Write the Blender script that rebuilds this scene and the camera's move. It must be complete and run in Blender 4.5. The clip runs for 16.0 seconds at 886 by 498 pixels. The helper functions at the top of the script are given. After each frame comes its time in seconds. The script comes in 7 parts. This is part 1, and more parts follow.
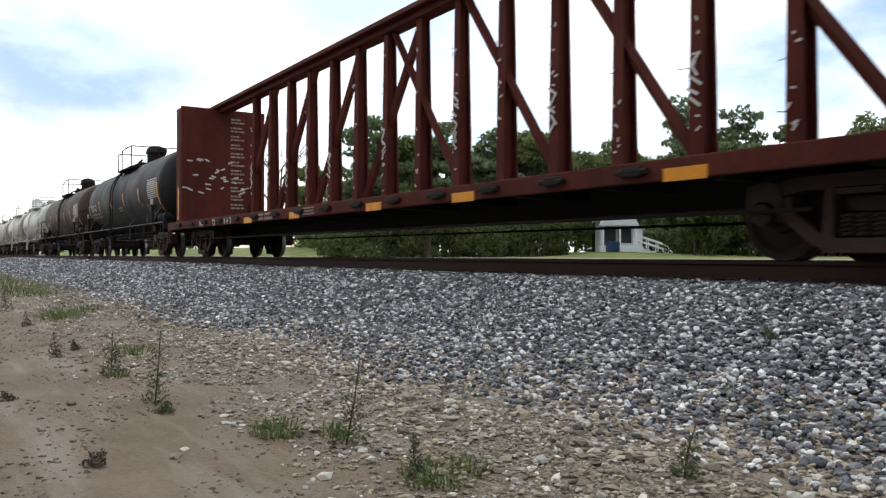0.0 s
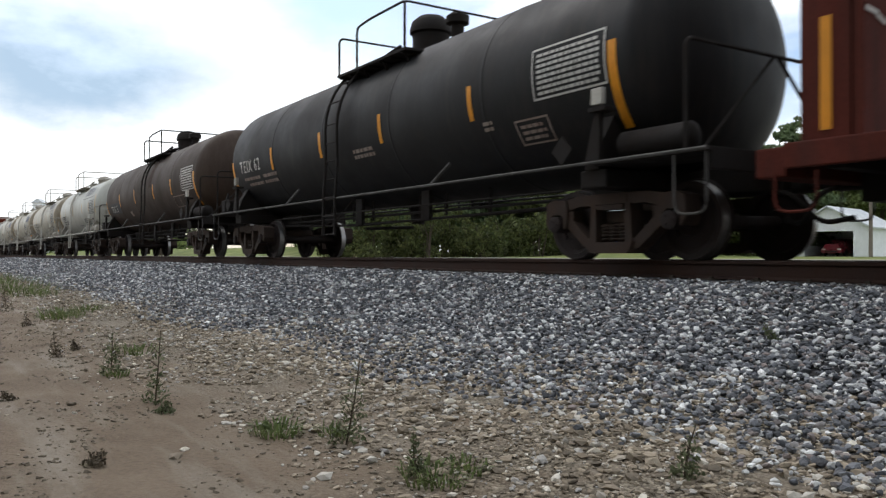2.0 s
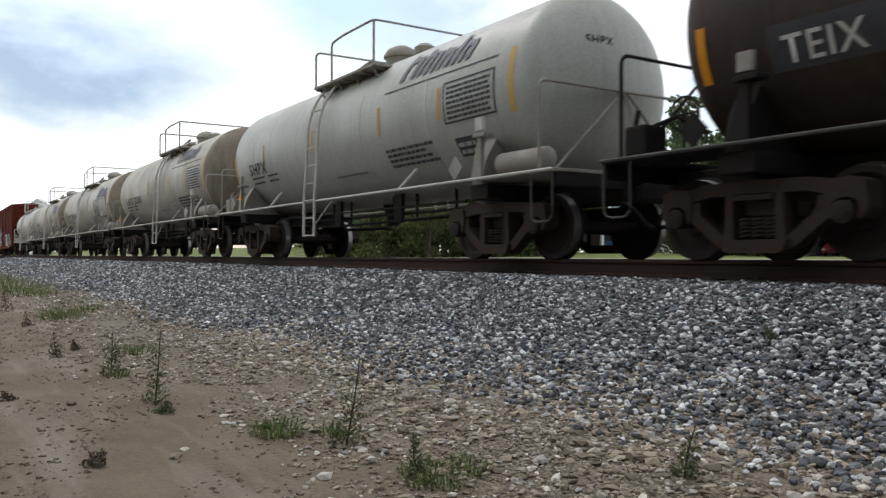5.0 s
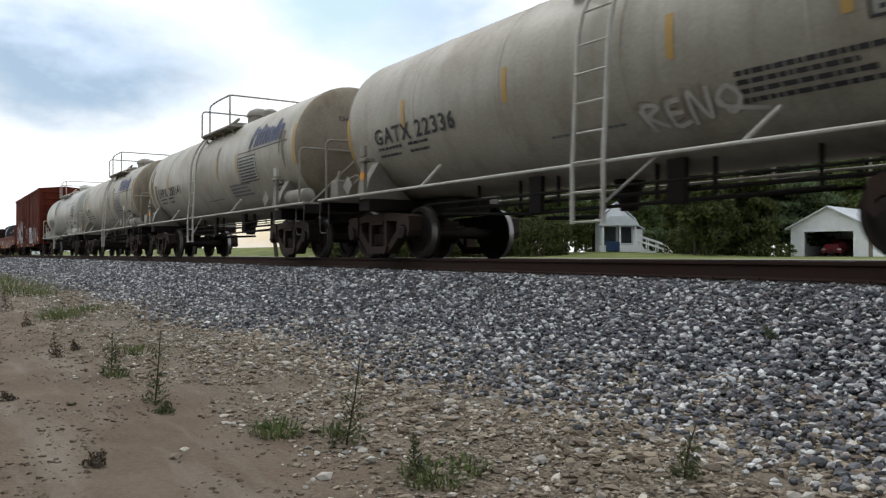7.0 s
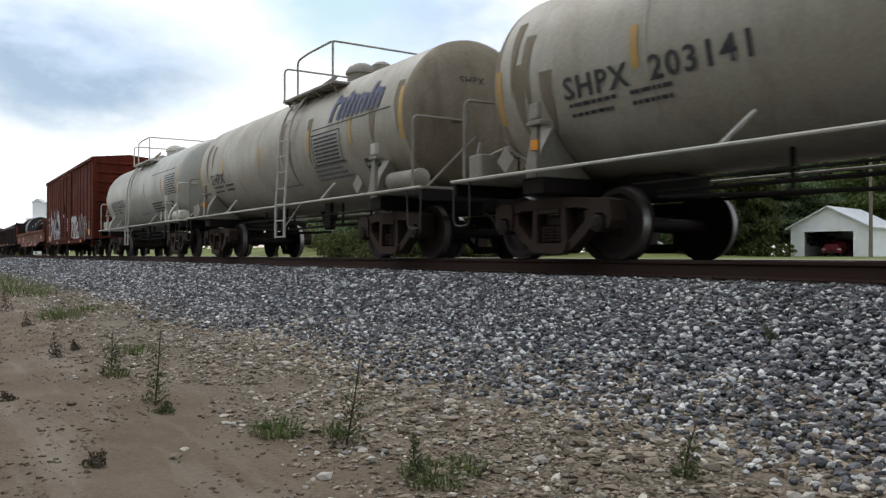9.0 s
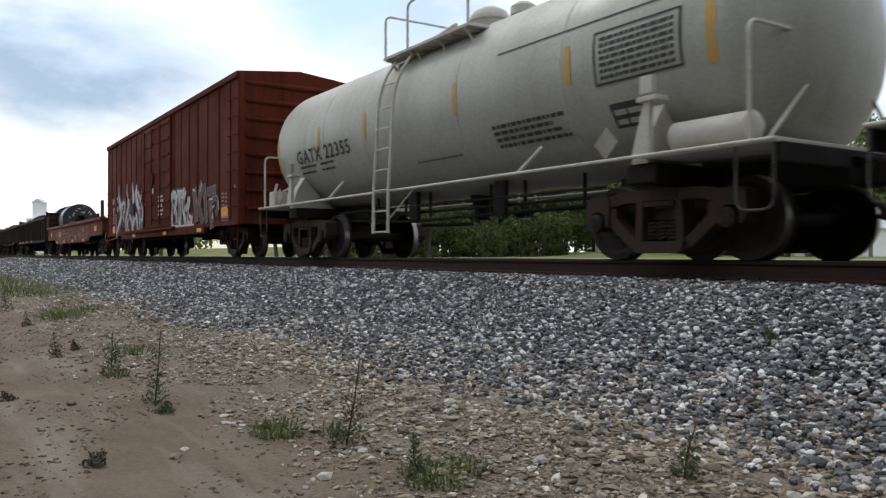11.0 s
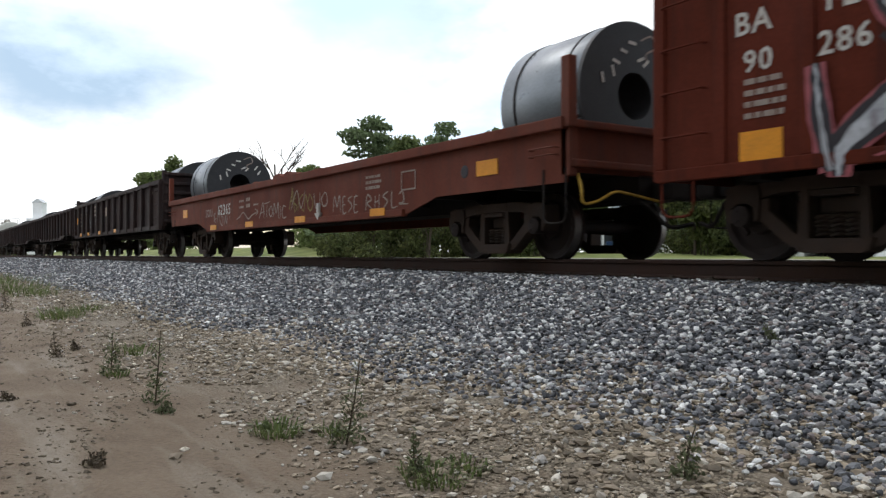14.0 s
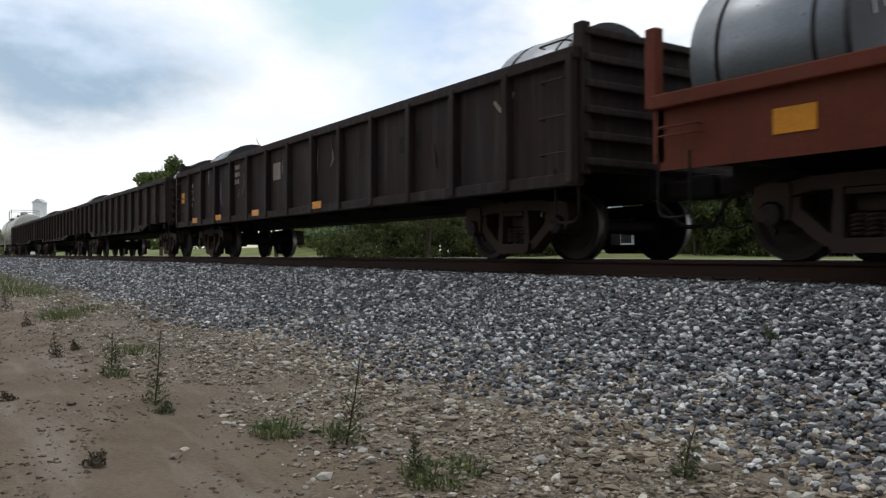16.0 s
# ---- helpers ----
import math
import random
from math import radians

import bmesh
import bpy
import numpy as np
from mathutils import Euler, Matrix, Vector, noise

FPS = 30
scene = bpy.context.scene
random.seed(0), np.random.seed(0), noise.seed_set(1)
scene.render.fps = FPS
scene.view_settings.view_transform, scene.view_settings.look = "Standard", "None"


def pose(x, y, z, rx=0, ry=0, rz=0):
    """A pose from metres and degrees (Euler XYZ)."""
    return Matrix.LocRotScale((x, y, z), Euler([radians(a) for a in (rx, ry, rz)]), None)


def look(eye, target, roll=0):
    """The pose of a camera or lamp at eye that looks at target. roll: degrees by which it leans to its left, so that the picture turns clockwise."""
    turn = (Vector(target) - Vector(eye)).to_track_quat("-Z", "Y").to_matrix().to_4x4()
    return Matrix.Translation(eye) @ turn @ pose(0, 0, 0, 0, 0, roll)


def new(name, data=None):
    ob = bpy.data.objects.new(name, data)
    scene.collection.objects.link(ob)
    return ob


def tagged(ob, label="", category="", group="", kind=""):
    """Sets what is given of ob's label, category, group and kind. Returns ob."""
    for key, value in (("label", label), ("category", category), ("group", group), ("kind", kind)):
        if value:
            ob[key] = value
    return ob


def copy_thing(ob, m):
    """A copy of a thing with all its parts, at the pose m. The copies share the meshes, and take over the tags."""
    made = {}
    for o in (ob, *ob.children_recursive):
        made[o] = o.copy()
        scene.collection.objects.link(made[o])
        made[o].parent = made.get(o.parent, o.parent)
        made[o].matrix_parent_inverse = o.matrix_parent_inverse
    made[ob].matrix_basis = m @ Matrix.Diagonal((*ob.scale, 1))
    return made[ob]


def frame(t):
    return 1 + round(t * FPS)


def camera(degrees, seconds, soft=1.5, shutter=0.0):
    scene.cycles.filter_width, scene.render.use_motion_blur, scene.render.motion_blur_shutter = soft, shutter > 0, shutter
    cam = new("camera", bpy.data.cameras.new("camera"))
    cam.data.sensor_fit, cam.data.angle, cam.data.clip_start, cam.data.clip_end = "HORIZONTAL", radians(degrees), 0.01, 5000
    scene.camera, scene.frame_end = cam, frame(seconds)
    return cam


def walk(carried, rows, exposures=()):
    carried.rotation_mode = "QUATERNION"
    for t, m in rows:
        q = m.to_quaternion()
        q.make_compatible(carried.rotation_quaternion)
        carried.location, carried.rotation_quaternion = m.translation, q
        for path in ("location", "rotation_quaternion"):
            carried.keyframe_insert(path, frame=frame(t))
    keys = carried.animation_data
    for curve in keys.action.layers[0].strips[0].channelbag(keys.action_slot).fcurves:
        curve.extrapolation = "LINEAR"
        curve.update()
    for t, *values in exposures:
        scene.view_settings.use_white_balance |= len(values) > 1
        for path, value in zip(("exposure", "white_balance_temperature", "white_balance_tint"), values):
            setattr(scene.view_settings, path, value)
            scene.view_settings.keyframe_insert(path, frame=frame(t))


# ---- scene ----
# A still camera, low beside the ballast, looking up the line.
EYE = (0.0, 0.0, 0.95)
AXIS = radians(33.14)
cam = camera(58.5, 16.0, soft=1.3, shutter=0.15)
STILL = look(EYE, (-10 * math.cos(AXIS), 10 * math.sin(AXIS), 0.95 + 0.0715))
walk(cam, [(0.0, STILL), (16.0, STILL)], exposures=[(0.0, 0.17), (0.8, 0.14), (2.5, -0.08), (4.2, -0.1), (6.3, -0.1), (7.0, -0.19), (9.0, -0.21), (11.5, -0.16), (12.5, -0.06), (13.0, 0.07), (14.5, 0.02), (15.5, -0.22), (16.0, -0.38)])

RAIL_TOP = 0.89      # height of the rail heads
TRACK = 7.54         # centre line of the track
V0, DECEL = 10.171, -0.062


def run(t):
    """How far the train has gone after t seconds."""
    return V0 * t + DECEL * t * t / 2


def yonder(depth, side, z=0.0):
    """A place by its distance along the view and to the right of it."""
    return Vector((-depth * math.cos(AXIS) + side * math.sin(AXIS), depth * math.sin(AXIS) + side * math.cos(AXIS), z))


# ---- sky and sun ----
SUN_UP, SUN_ROUND = radians(52), radians(-98)
world = bpy.data.worlds.new("sky")
scene.world = world
world.use_nodes = True
wt = world.node_tree
wt.nodes.clear()


def wnode(kind, **kw):
    n = wt.nodes.new(kind)
    for key, value in kw.items():
        if key in n.inputs:
            n.inputs[key].default_value = value
    return n


w_sky = wt.nodes.new("ShaderNodeTexSky")
w_sky.sky_type, w_sky.sun_disc, w_sky.sun_elevation, w_sky.sun_rotation = "NISHITA", False, SUN_UP, SUN_ROUND
w_sky.air_density, w_sky.dust_density = 1.0, 2.0
w_co = wt.nodes.new("ShaderNodeTexCoord")
w_map = wnode("ShaderNodeMapping")
w_map.inputs["Scale"].default_value = (1.0, 1.0, 2.2)
wt.links.new(w_co.outputs["Generated"], w_map.inputs["Vector"])
w_n1 = wnode("ShaderNodeTexNoise", Scale=2.6, Detail=7.0, Roughness=0.55)
wt.links.new(w_map.outputs[0], w_n1.inputs["Vector"])
w_r1 = wnode("ShaderNodeMapRange")
w_r1.inputs["From Min"].default_value, w_r1.inputs["From Max"].default_value = 0.36, 0.54
wt.links.new(w_n1.outputs["Fac"], w_r1.inputs["Value"])
# grey undersides of the cumulus: one bank up the line, wisps elsewhere
w_n2 = wnode("ShaderNodeTexNoise", Scale=5.0, Detail=6.0, Roughness=0.6)
wt.links.new(w_map.outputs[0], w_n2.inputs["Vector"])
w_add = wt.nodes.new("ShaderNodeVectorMath")
w_add.operation = "MULTIPLY_ADD"
w_add.inputs[1].default_value = (0.13, 0.13, 0.13)
wt.links.new(w_n2.outputs["Color"], w_add.inputs[0])
wt.links.new(w_co.outputs["Generated"], w_add.inputs[2])
w_sc = wt.nodes.new("ShaderNodeMapping")
w_sc.inputs["Scale"].default_value = (1.0, 1.0, 2.0)
wt.links.new(w_add.outputs[0], w_sc.inputs["Vector"])
w_far = wt.nodes.new("ShaderNodeVectorMath")
w_far.operation = "DISTANCE"
BANK = Vector((-0.966, 0.137, 0.219)) + Vector((0.065, 0.065, 0.065))
w_far.inputs[1].default_value = (BANK.x, BANK.y, BANK.z * 2.0)
wt.links.new(w_sc.outputs[0], w_far.inputs[0])
w_r2 = wnode("ShaderNodeMapRange")
w_r2.interpolation_type = "SMOOTHSTEP"
w_r2.inputs["From Min"].default_value, w_r2.inputs["From Max"].default_value = 0.215, 0.06
wt.links.new(w_far.outputs["Value"], w_r2.inputs["Value"])
w_cloud = wnode("ShaderNodeMix")
w_cloud.data_type = "RGBA"
w_cloud.inputs[6].default_value, w_cloud.inputs[7].default_value = (1.34, 1.38, 1.41, 1), (0.52, 0.69, 0.88, 1)
wt.links.new(w_r2.outputs[0], w_cloud.inputs[0])
w_blue = wnode("ShaderNodeMix")
w_blue.data_type = "RGBA"
w_blue.blend_type = "MULTIPLY"
w_blue.inputs[0].default_value = 1.0
w_blue.inputs[7].default_value = (0.19, 0.19, 0.19, 1)
wt.links.new(w_sky.outputs[0], w_blue.inputs[6])
# a gap of clear blue above the bank
w_gap = wt.nodes.new("ShaderNodeVectorMath")
w_gap.operation = "DISTANCE"
GAP = Vector((-0.839, 0.432, 0.33)) + Vector((0.065, 0.065, 0.065))
w_gap.inputs[1].default_value = GAP
wt.links.new(w_add.outputs[0], w_gap.inputs[0])
w_r3 = wnode("ShaderNodeMapRange")
w_r3.interpolation_type = "SMOOTHSTEP"
w_r3.inputs["From Min"].default_value, w_r3.inputs["From Max"].default_value = 0.17, 0.05
w_r3.inputs["To Max"].default_value = 0.75
wt.links.new(w_gap.outputs["Value"], w_r3.inputs["Value"])
w_clear = wnode("ShaderNodeMix")
w_clear.data_type = "RGBA"
w_clear.inputs[7].default_value = (0.56, 0.88, 1.02, 1)
wt.links.new(w_r3.outputs[0], w_clear.inputs[0])
wt.links.new(w_cloud.outputs[2], w_clear.inputs[6])
w_mix = wnode("ShaderNodeMix")
w_mix.data_type = "RGBA"
wt.links.new(w_r1.outputs[0], w_mix.inputs[0])
wt.links.new(w_blue.outputs[2], w_mix.inputs[6])
wt.links.new(w_clear.outputs[2], w_mix.inputs[7])
w_bg = wnode("ShaderNodeBackground", Strength=1.0)
wt.links.new(w_mix.outputs[2], w_bg.inputs["Color"])
w_out = wt.nodes.new("ShaderNodeOutputWorld")
wt.links.new(w_bg.outputs[0], w_out.inputs["Surface"])

sun = new("sun", bpy.data.lights.new("sun", "SUN"))
sun.data.energy, sun.data.angle, sun.data.color = 0.6, radians(16), (1.0, 0.97, 0.94)
sun.matrix_world = look((0, 0, 0), (-math.sin(SUN_ROUND) * math.cos(SUN_UP), -math.cos(SUN_ROUND) * math.cos(SUN_UP), -math.sin(SUN_UP)))


# ---- materials ----
def material(name, base, rough=0.7, metal=0.0, other=None, scale=3.0, amount=0.5, fine=40.0, bump=0.3, streak=None, streak_at=(6, 6, 0.6), rand=0.0, spec=0.25, ramp=None):
    """A surface with two scales of colour variation, optional stains and fine relief, in metres of the thing itself."""
    m = bpy.data.materials.new(name)
    m.use_nodes = True
    t = m.node_tree
    b = t.nodes["Principled BSDF"]
    b.inputs["Roughness"].default_value, b.inputs["Metallic"].default_value = rough, metal
    b.inputs["Specular IOR Level"].default_value = spec
    co = t.nodes.new("ShaderNodeTexCoord")

    def noise_at(sc, detail=5.0, vec=None):
        n = t.nodes.new("ShaderNodeTexNoise")
        n.inputs["Scale"].default_value, n.inputs["Detail"].default_value, n.inputs["Roughness"].default_value = sc, detail, 0.6
        t.links.new(vec or co.outputs["Object"], n.inputs["Vector"])
        return n

    def mixed(fac, a, c, mode="MIX"):
        n = t.nodes.new("ShaderNodeMix")
        n.data_type, n.blend_type = "RGBA", mode
        for sock, v in ((0, fac), (6, a), (7, c)):
            if isinstance(v, (int, float)):
                n.inputs[sock].default_value = v
            elif isinstance(v, tuple):
                n.inputs[sock].default_value = (*v, 1)
            else:
                t.links.new(v, n.inputs[sock])
        return n.outputs[2]

    def ranged(v, lo, hi, a=0.0, c=1.0):
        n = t.nodes.new("ShaderNodeMapRange")
        for k, q in (("From Min", lo), ("From Max", hi), ("To Min", a), ("To Max", c)):
            n.inputs[k].default_value = q
        t.links.new(v, n.inputs["Value"])
        return n.outputs[0]

    other = other or tuple(0.6 * c for c in base)
    n1, n2 = noise_at(scale), noise_at(fine, 3.0)
    col = mixed(ranged(n1.outputs["Fac"], 0.35, 0.68, 0.0, amount), base, other)
    col = mixed(0.4, col, mixed(ranged(n2.outputs["Fac"], 0.3, 0.7), tuple(0.7 * c for c in base), tuple(min(1, 1.25 * c) for c in base)), "MIX") if bump else col
    if streak:
        mp = t.nodes.new("ShaderNodeMapping")
        mp.inputs["Scale"].default_value = streak_at
        t.links.new(co.outputs["Object"], mp.inputs["Vector"])
        n3 = noise_at(1.0, 6.0, mp.outputs[0])
        col = mixed(ranged(n3.outputs["Fac"], 0.48, 0.72, 0.0, streak[3] if len(streak) > 3 else 0.8), col, streak[:3])
    if rand:
        oi = t.nodes.new("ShaderNodeObjectInfo")
        gi = t.nodes.new("ShaderNodeNewGeometry")
        ad = t.nodes.new("ShaderNodeMath")
        ad.operation = "ADD"
        t.links.new(oi.outputs["Random"], ad.inputs[0])
        t.links.new(gi.outputs["Random Per Island"], ad.inputs[1])
        fr = t.nodes.new("ShaderNodeMath")
        fr.operation = "FRACT"
        t.links.new(ad.outputs[0], fr.inputs[0])
        if ramp:
            cr = t.nodes.new("ShaderNodeValToRGB")
            while len(cr.color_ramp.elements) < len(ramp):
                cr.color_ramp.elements.new(0.5)
            for el, (at, c3) in zip(cr.color_ramp.elements, ramp):
                el.position, el.color = at, (*c3, 1)
            t.links.new(fr.outputs[0], cr.inputs[0])
            col = mixed(0.72, col, cr.outputs[0])
        hsv = t.nodes.new("ShaderNodeHueSaturation")
        t.links.new(ranged(fr.outputs[0], 0, 1, 1 - rand, 1 + rand), hsv.inputs["Value"])
        t.links.new(col, hsv.inputs["Color"])
        col = hsv.outputs[0]
    t.links.new(col, b.inputs["Base Color"])
    t.links.new(ranged(n1.outputs["Fac"], 0.3, 0.7, max(0.05, rough - 0.12), min(1, rough + 0.12)), b.inputs["Roughness"])
    if bump:
        bp = t.nodes.new("ShaderNodeBump")
        bp.inputs["Strength"].default_value, bp.inputs["Distance"].default_value = bump, 0.02
        t.links.new(n2.outputs["Fac"], bp.inputs["Height"])
        t.links.new(bp.outputs[0], b.inputs["Normal"])
    return m


M_BLACK = material("black_tank_paint", (0.009, 0.009, 0.01), 0.62, 0, (0.02, 0.017, 0.015), 0.9, 0.8, 30, 0.08, (0.03, 0.024, 0.02, 0.5))
M_BROWN = material("brown_tank_paint", (0.043, 0.026, 0.017), 0.65, 0, (0.024, 0.015, 0.011), 0.8, 0.9, 30, 0.08, (0.07, 0.05, 0.035, 0.5))
M_GREY = material("weathered_grey_tank_paint", (0.4, 0.38, 0.31), 0.48, 0, (0.28, 0.245, 0.18), 0.9, 1.0, 25, 0.06, (0.18, 0.15, 0.105, 0.45), (3, 3, 0.4), spec=0.5)
M_HEADGRIME = material("grimy_tank_head", (0.27, 0.235, 0.175), 0.75, 0, (0.15, 0.115, 0.08), 1.1, 1.0, 25, 0.1, (0.12, 0.085, 0.055, 0.6), (3, 3, 0.5))
M_PALE = material("pale_grey_tank_paint", (0.4, 0.405, 0.36), 0.45, 0, (0.3, 0.29, 0.25), 0.7, 0.8, 25, 0.05, (0.2, 0.18, 0.14, 0.3), (5, 5, 0.35), spec=0.5)
M_TRUCK = material("truck_steel", (0.036, 0.025, 0.02), 0.85, 0.0, (0.085, 0.05, 0.034), 5, 0.7, 60, 0.4)
M_WHEEL = material("wheel_steel", (0.02, 0.014, 0.013), 0.75, 0.0, (0.04, 0.025, 0.02), 4, 0.7, 50, 0.3)
M_TREAD = material("bright_tread_steel", (0.3, 0.29, 0.28), 0.45, 0.9, (0.18, 0.16, 0.15), 6, 0.5, 80, 0.05)
M_RED = material("oxide_red_paint", (0.112, 0.022, 0.011), 0.8, 0, (0.07, 0.015, 0.008), 0.8, 0.9, 35, 0.12, (0.03, 0.012, 0.009, 0.7), (4, 4, 0.4), spec=0.1)
M_CB = material("centerbeam_red_paint", (0.1, 0.022, 0.014), 0.8, 0, (0.05, 0.015, 0.011), 1.0, 0.9, 35, 0.15, (0.04, 0.018, 0.014, 0.7), (5, 5, 0.5), spec=0.12)
M_G1 = material("gondola_orange_red", (0.15, 0.034, 0.016), 0.75, 0, (0.09, 0.022, 0.013), 0.8, 0.9, 35, 0.12, (0.07, 0.028, 0.02, 0.7), (4, 4, 0.5))
M_DARK = material("gondola_dark_brown", (0.0175, 0.012, 0.0125), 0.8, 0, (0.05, 0.025, 0.02), 1.6, 0.9, 30, 0.2, (0.075, 0.06, 0.055, 0.55), (7, 7, 0.45))
M_IRON = material("dark_underframe", (0.012, 0.01, 0.009), 0.85, 0.0, (0.028, 0.019, 0.015), 4, 0.7, 50, 0.3)
M_GREYIRON = material("grey_painted_iron", (0.3, 0.285, 0.245), 0.6, 0, (0.2, 0.16, 0.12), 3, 0.9, 40, 0.15)
M_PALEIRON = material("pale_painted_iron", (0.55, 0.54, 0.49), 0.55, 0, (0.4, 0.34, 0.27), 3, 0.8, 40, 0.1)
M_ORANGE = material("orange_reflective_sheet", (0.75, 0.3, 0.015), 0.45, 0, (0.5, 0.2, 0.02), 6, 0.8, 60, 0.05)
M_OLDORANGE = material("faded_orange_sheet", (0.55, 0.33, 0.08), 0.55, 0, (0.42, 0.33, 0.18), 4, 0.9, 60, 0.05)
M_WHITE = material("white_stencil", (0.6, 0.58, 0.54), 0.7, 0, (0.4, 0.36, 0.32), 5, 0.8, 60, 0.05)
M_INK = material("dark_stencil", (0.045, 0.045, 0.05), 0.7, 0, (0.1, 0.1, 0.1), 5, 0.8, 60, 0.05)
M_BLUE = material("blue_lettering", (0.07, 0.085, 0.16), 0.6, 0, (0.15, 0.16, 0.22), 5, 0.8, 60, 0.05)
M_COIL = material("wrapped_steel_coil", (0.2, 0.22, 0.24), 0.36, 0.45, (0.12, 0.135, 0.15), 2, 0.7, 30, 0.1)
M_COILEND = material("coil_end_wrap", (0.025, 0.026, 0.028), 0.5, 0.1, (0.06, 0.06, 0.065), 3, 0.7, 30, 0.2)
M_RAIL = material("rusty_rail", (0.04, 0.022, 0.017), 0.85, 0.0, (0.065, 0.033, 0.022), 3, 0.8, 60, 0.3)
M_TIE = material("creosoted_tie", (0.05, 0.04, 0.033), 0.9, 0, (0.1, 0.085, 0.07), 6, 0.8, 50, 0.5)
M_STONE = material("ballast_stone", (0.27, 0.275, 0.29), 0.85, 0, (0.16, 0.165, 0.18), 9, 0.8, 60, 0.35, (0.42, 0.41, 0.4, 0.7), (3, 3, 3), rand=0.25, ramp=((0.0, (0.028, 0.032, 0.038)), (0.32, (0.08, 0.088, 0.104)), (0.56, (0.18, 0.19, 0.21)), (0.68, (0.2, 0.145, 0.12)), (0.77, (0.38, 0.39, 0.39)), (1.0, (0.86, 0.86, 0.84))))
M_PEBBLE = material("dusty_pebble", (0.36, 0.33, 0.28), 0.9, 0, (0.24, 0.21, 0.17), 9, 0.8, 60, 0.3, rand=0.25, ramp=((0.0, (0.12, 0.092, 0.062)), (0.3, (0.25, 0.195, 0.135)), (0.7, (0.39, 0.32, 0.23)), (0.85, (0.27, 0.27, 0.27)), (1.0, (0.72, 0.67, 0.57))))
# near-black on purpose: the shade in the gaps between loose stones, as colour
M_GAP_SHADE = material("ballast_bed", (0.032, 0.032, 0.035), 0.95, 0, (0.06, 0.057, 0.053), 25, 1.0, 60, 1.0)
M_SILVER = material("silver_spray_paint", (0.5, 0.52, 0.55), 0.5, 0.1, (0.19, 0.19, 0.22), 4.5, 1.0, 30, 0.1, (0.1, 0.06, 0.065, 0.85), (7, 7, 2.6))
M_PINK = material("red_spray_paint", (0.35, 0.09, 0.1), 0.6, 0, (0.22, 0.07, 0.09), 4, 0.8, 40, 0.1)
M_SMOKE = material("black_spray_paint", (0.025, 0.023, 0.027), 0.6, 0, (0.06, 0.05, 0.06), 4, 0.8, 40, 0.1)
M_BLUSH = material("mauve_spray_paint", (0.085, 0.045, 0.045), 0.6, 0, (0.14, 0.105, 0.115), 4.0, 1.0, 40, 0.1, (0.07, 0.03, 0.028, 0.7), (4, 4, 2.0))
M_CHALK = material("faint_white_spray", (0.32, 0.27, 0.235), 0.8, 0, (0.22, 0.12, 0.09), 5, 0.9, 40, 0.1)
M_SIDING = material("white_clapboard", (0.84, 0.86, 0.87), 0.7, 0, (0.6, 0.62, 0.62), 1.5, 0.6, 20, 0.1)
M_ROOF = material("pale_metal_roof", (0.66, 0.69, 0.71), 0.5, 0.0, (0.38, 0.4, 0.42), 1.2, 0.7, 20, 0.1)
M_CARRED = material("maroon_car_paint", (0.12, 0.012, 0.02), 0.3, 0.0, (0.09, 0.01, 0.016), 3, 0.5, 20, 0.0, spec=0.5)
M_GLASS = material("dark_window_glass", (0.03, 0.035, 0.04), 0.1, 0.0, (0.05, 0.055, 0.06), 2, 0.5, 20, 0.0, spec=0.5)
M_DOORDARK = material("dim_interior_board", (0.05, 0.045, 0.04), 0.9, 0, (0.03, 0.03, 0.03), 2, 0.8, 20, 0.2)
M_POLE = material("grey_timber_pole", (0.2, 0.17, 0.14), 0.9, 0, (0.13, 0.11, 0.09), 3, 0.8, 40, 0.3)
M_WEED = material("weed_leaf", (0.13, 0.15, 0.08), 0.8, 0, (0.09, 0.1, 0.055), 6, 0.8, 20, 0, rand=0.35)
M_DRYWEED = material("dry_weed", (0.09, 0.07, 0.05), 0.8, 0, (0.13, 0.11, 0.07), 6, 0.8, 20, 0, rand=0.35)
M_GRASS = material("grass_blade", (0.1, 0.14, 0.045), 0.6, 0, (0.15, 0.17, 0.07), 4, 0.8, 20, 0, rand=0.35)
M_FADED = material("faded_blue_lettering", (0.14, 0.145, 0.17), 0.6, 0, (0.2, 0.2, 0.19), 5, 0.9, 60, 0.05)
M_CLOD = material("dirt_clod", (0.17, 0.14, 0.105), 0.95, 0, (0.11, 0.09, 0.065), 9, 0.8, 60, 0.3, rand=0.4)
M_DULLIRON = material("sooty_painted_iron", (0.075, 0.07, 0.066), 0.65, 0, (0.035, 0.03, 0.027), 3, 0.9, 40, 0.15)
M_RUSTSTAIN = material("rusty_grime", (0.2, 0.165, 0.115), 0.85, 0, (0.3, 0.275, 0.21), 2.5, 1.0, 30, 0.1)
M_YELLOWSPRAY = material("yellow_spray_paint", (0.24, 0.2, 0.07), 0.75, 0, (0.16, 0.1, 0.045), 5, 0.9, 40, 0.1)
M_YELLOW = material("yellow_painted_lever", (0.45, 0.28, 0.04), 0.6, 0, (0.3, 0.17, 0.03), 6, 0.8, 40, 0.1)


# ---- mesh tools ----
def part(name, bm, mat, parent=None, label="", smooth=False):
    me = bpy.data.meshes.new(name)
    bm.to_mesh(me)
    bm.free()
    if smooth:
        for p in me.polygons:
            p.use_smooth = True
        me.set_sharp_from_angle(angle=radians(40))
    for q in (mat if isinstance(mat, (list, tuple)) else [mat]):
        me.materials.append(q)
    ob = new(name, me)
    ob.parent = parent
    return tagged(ob, label)


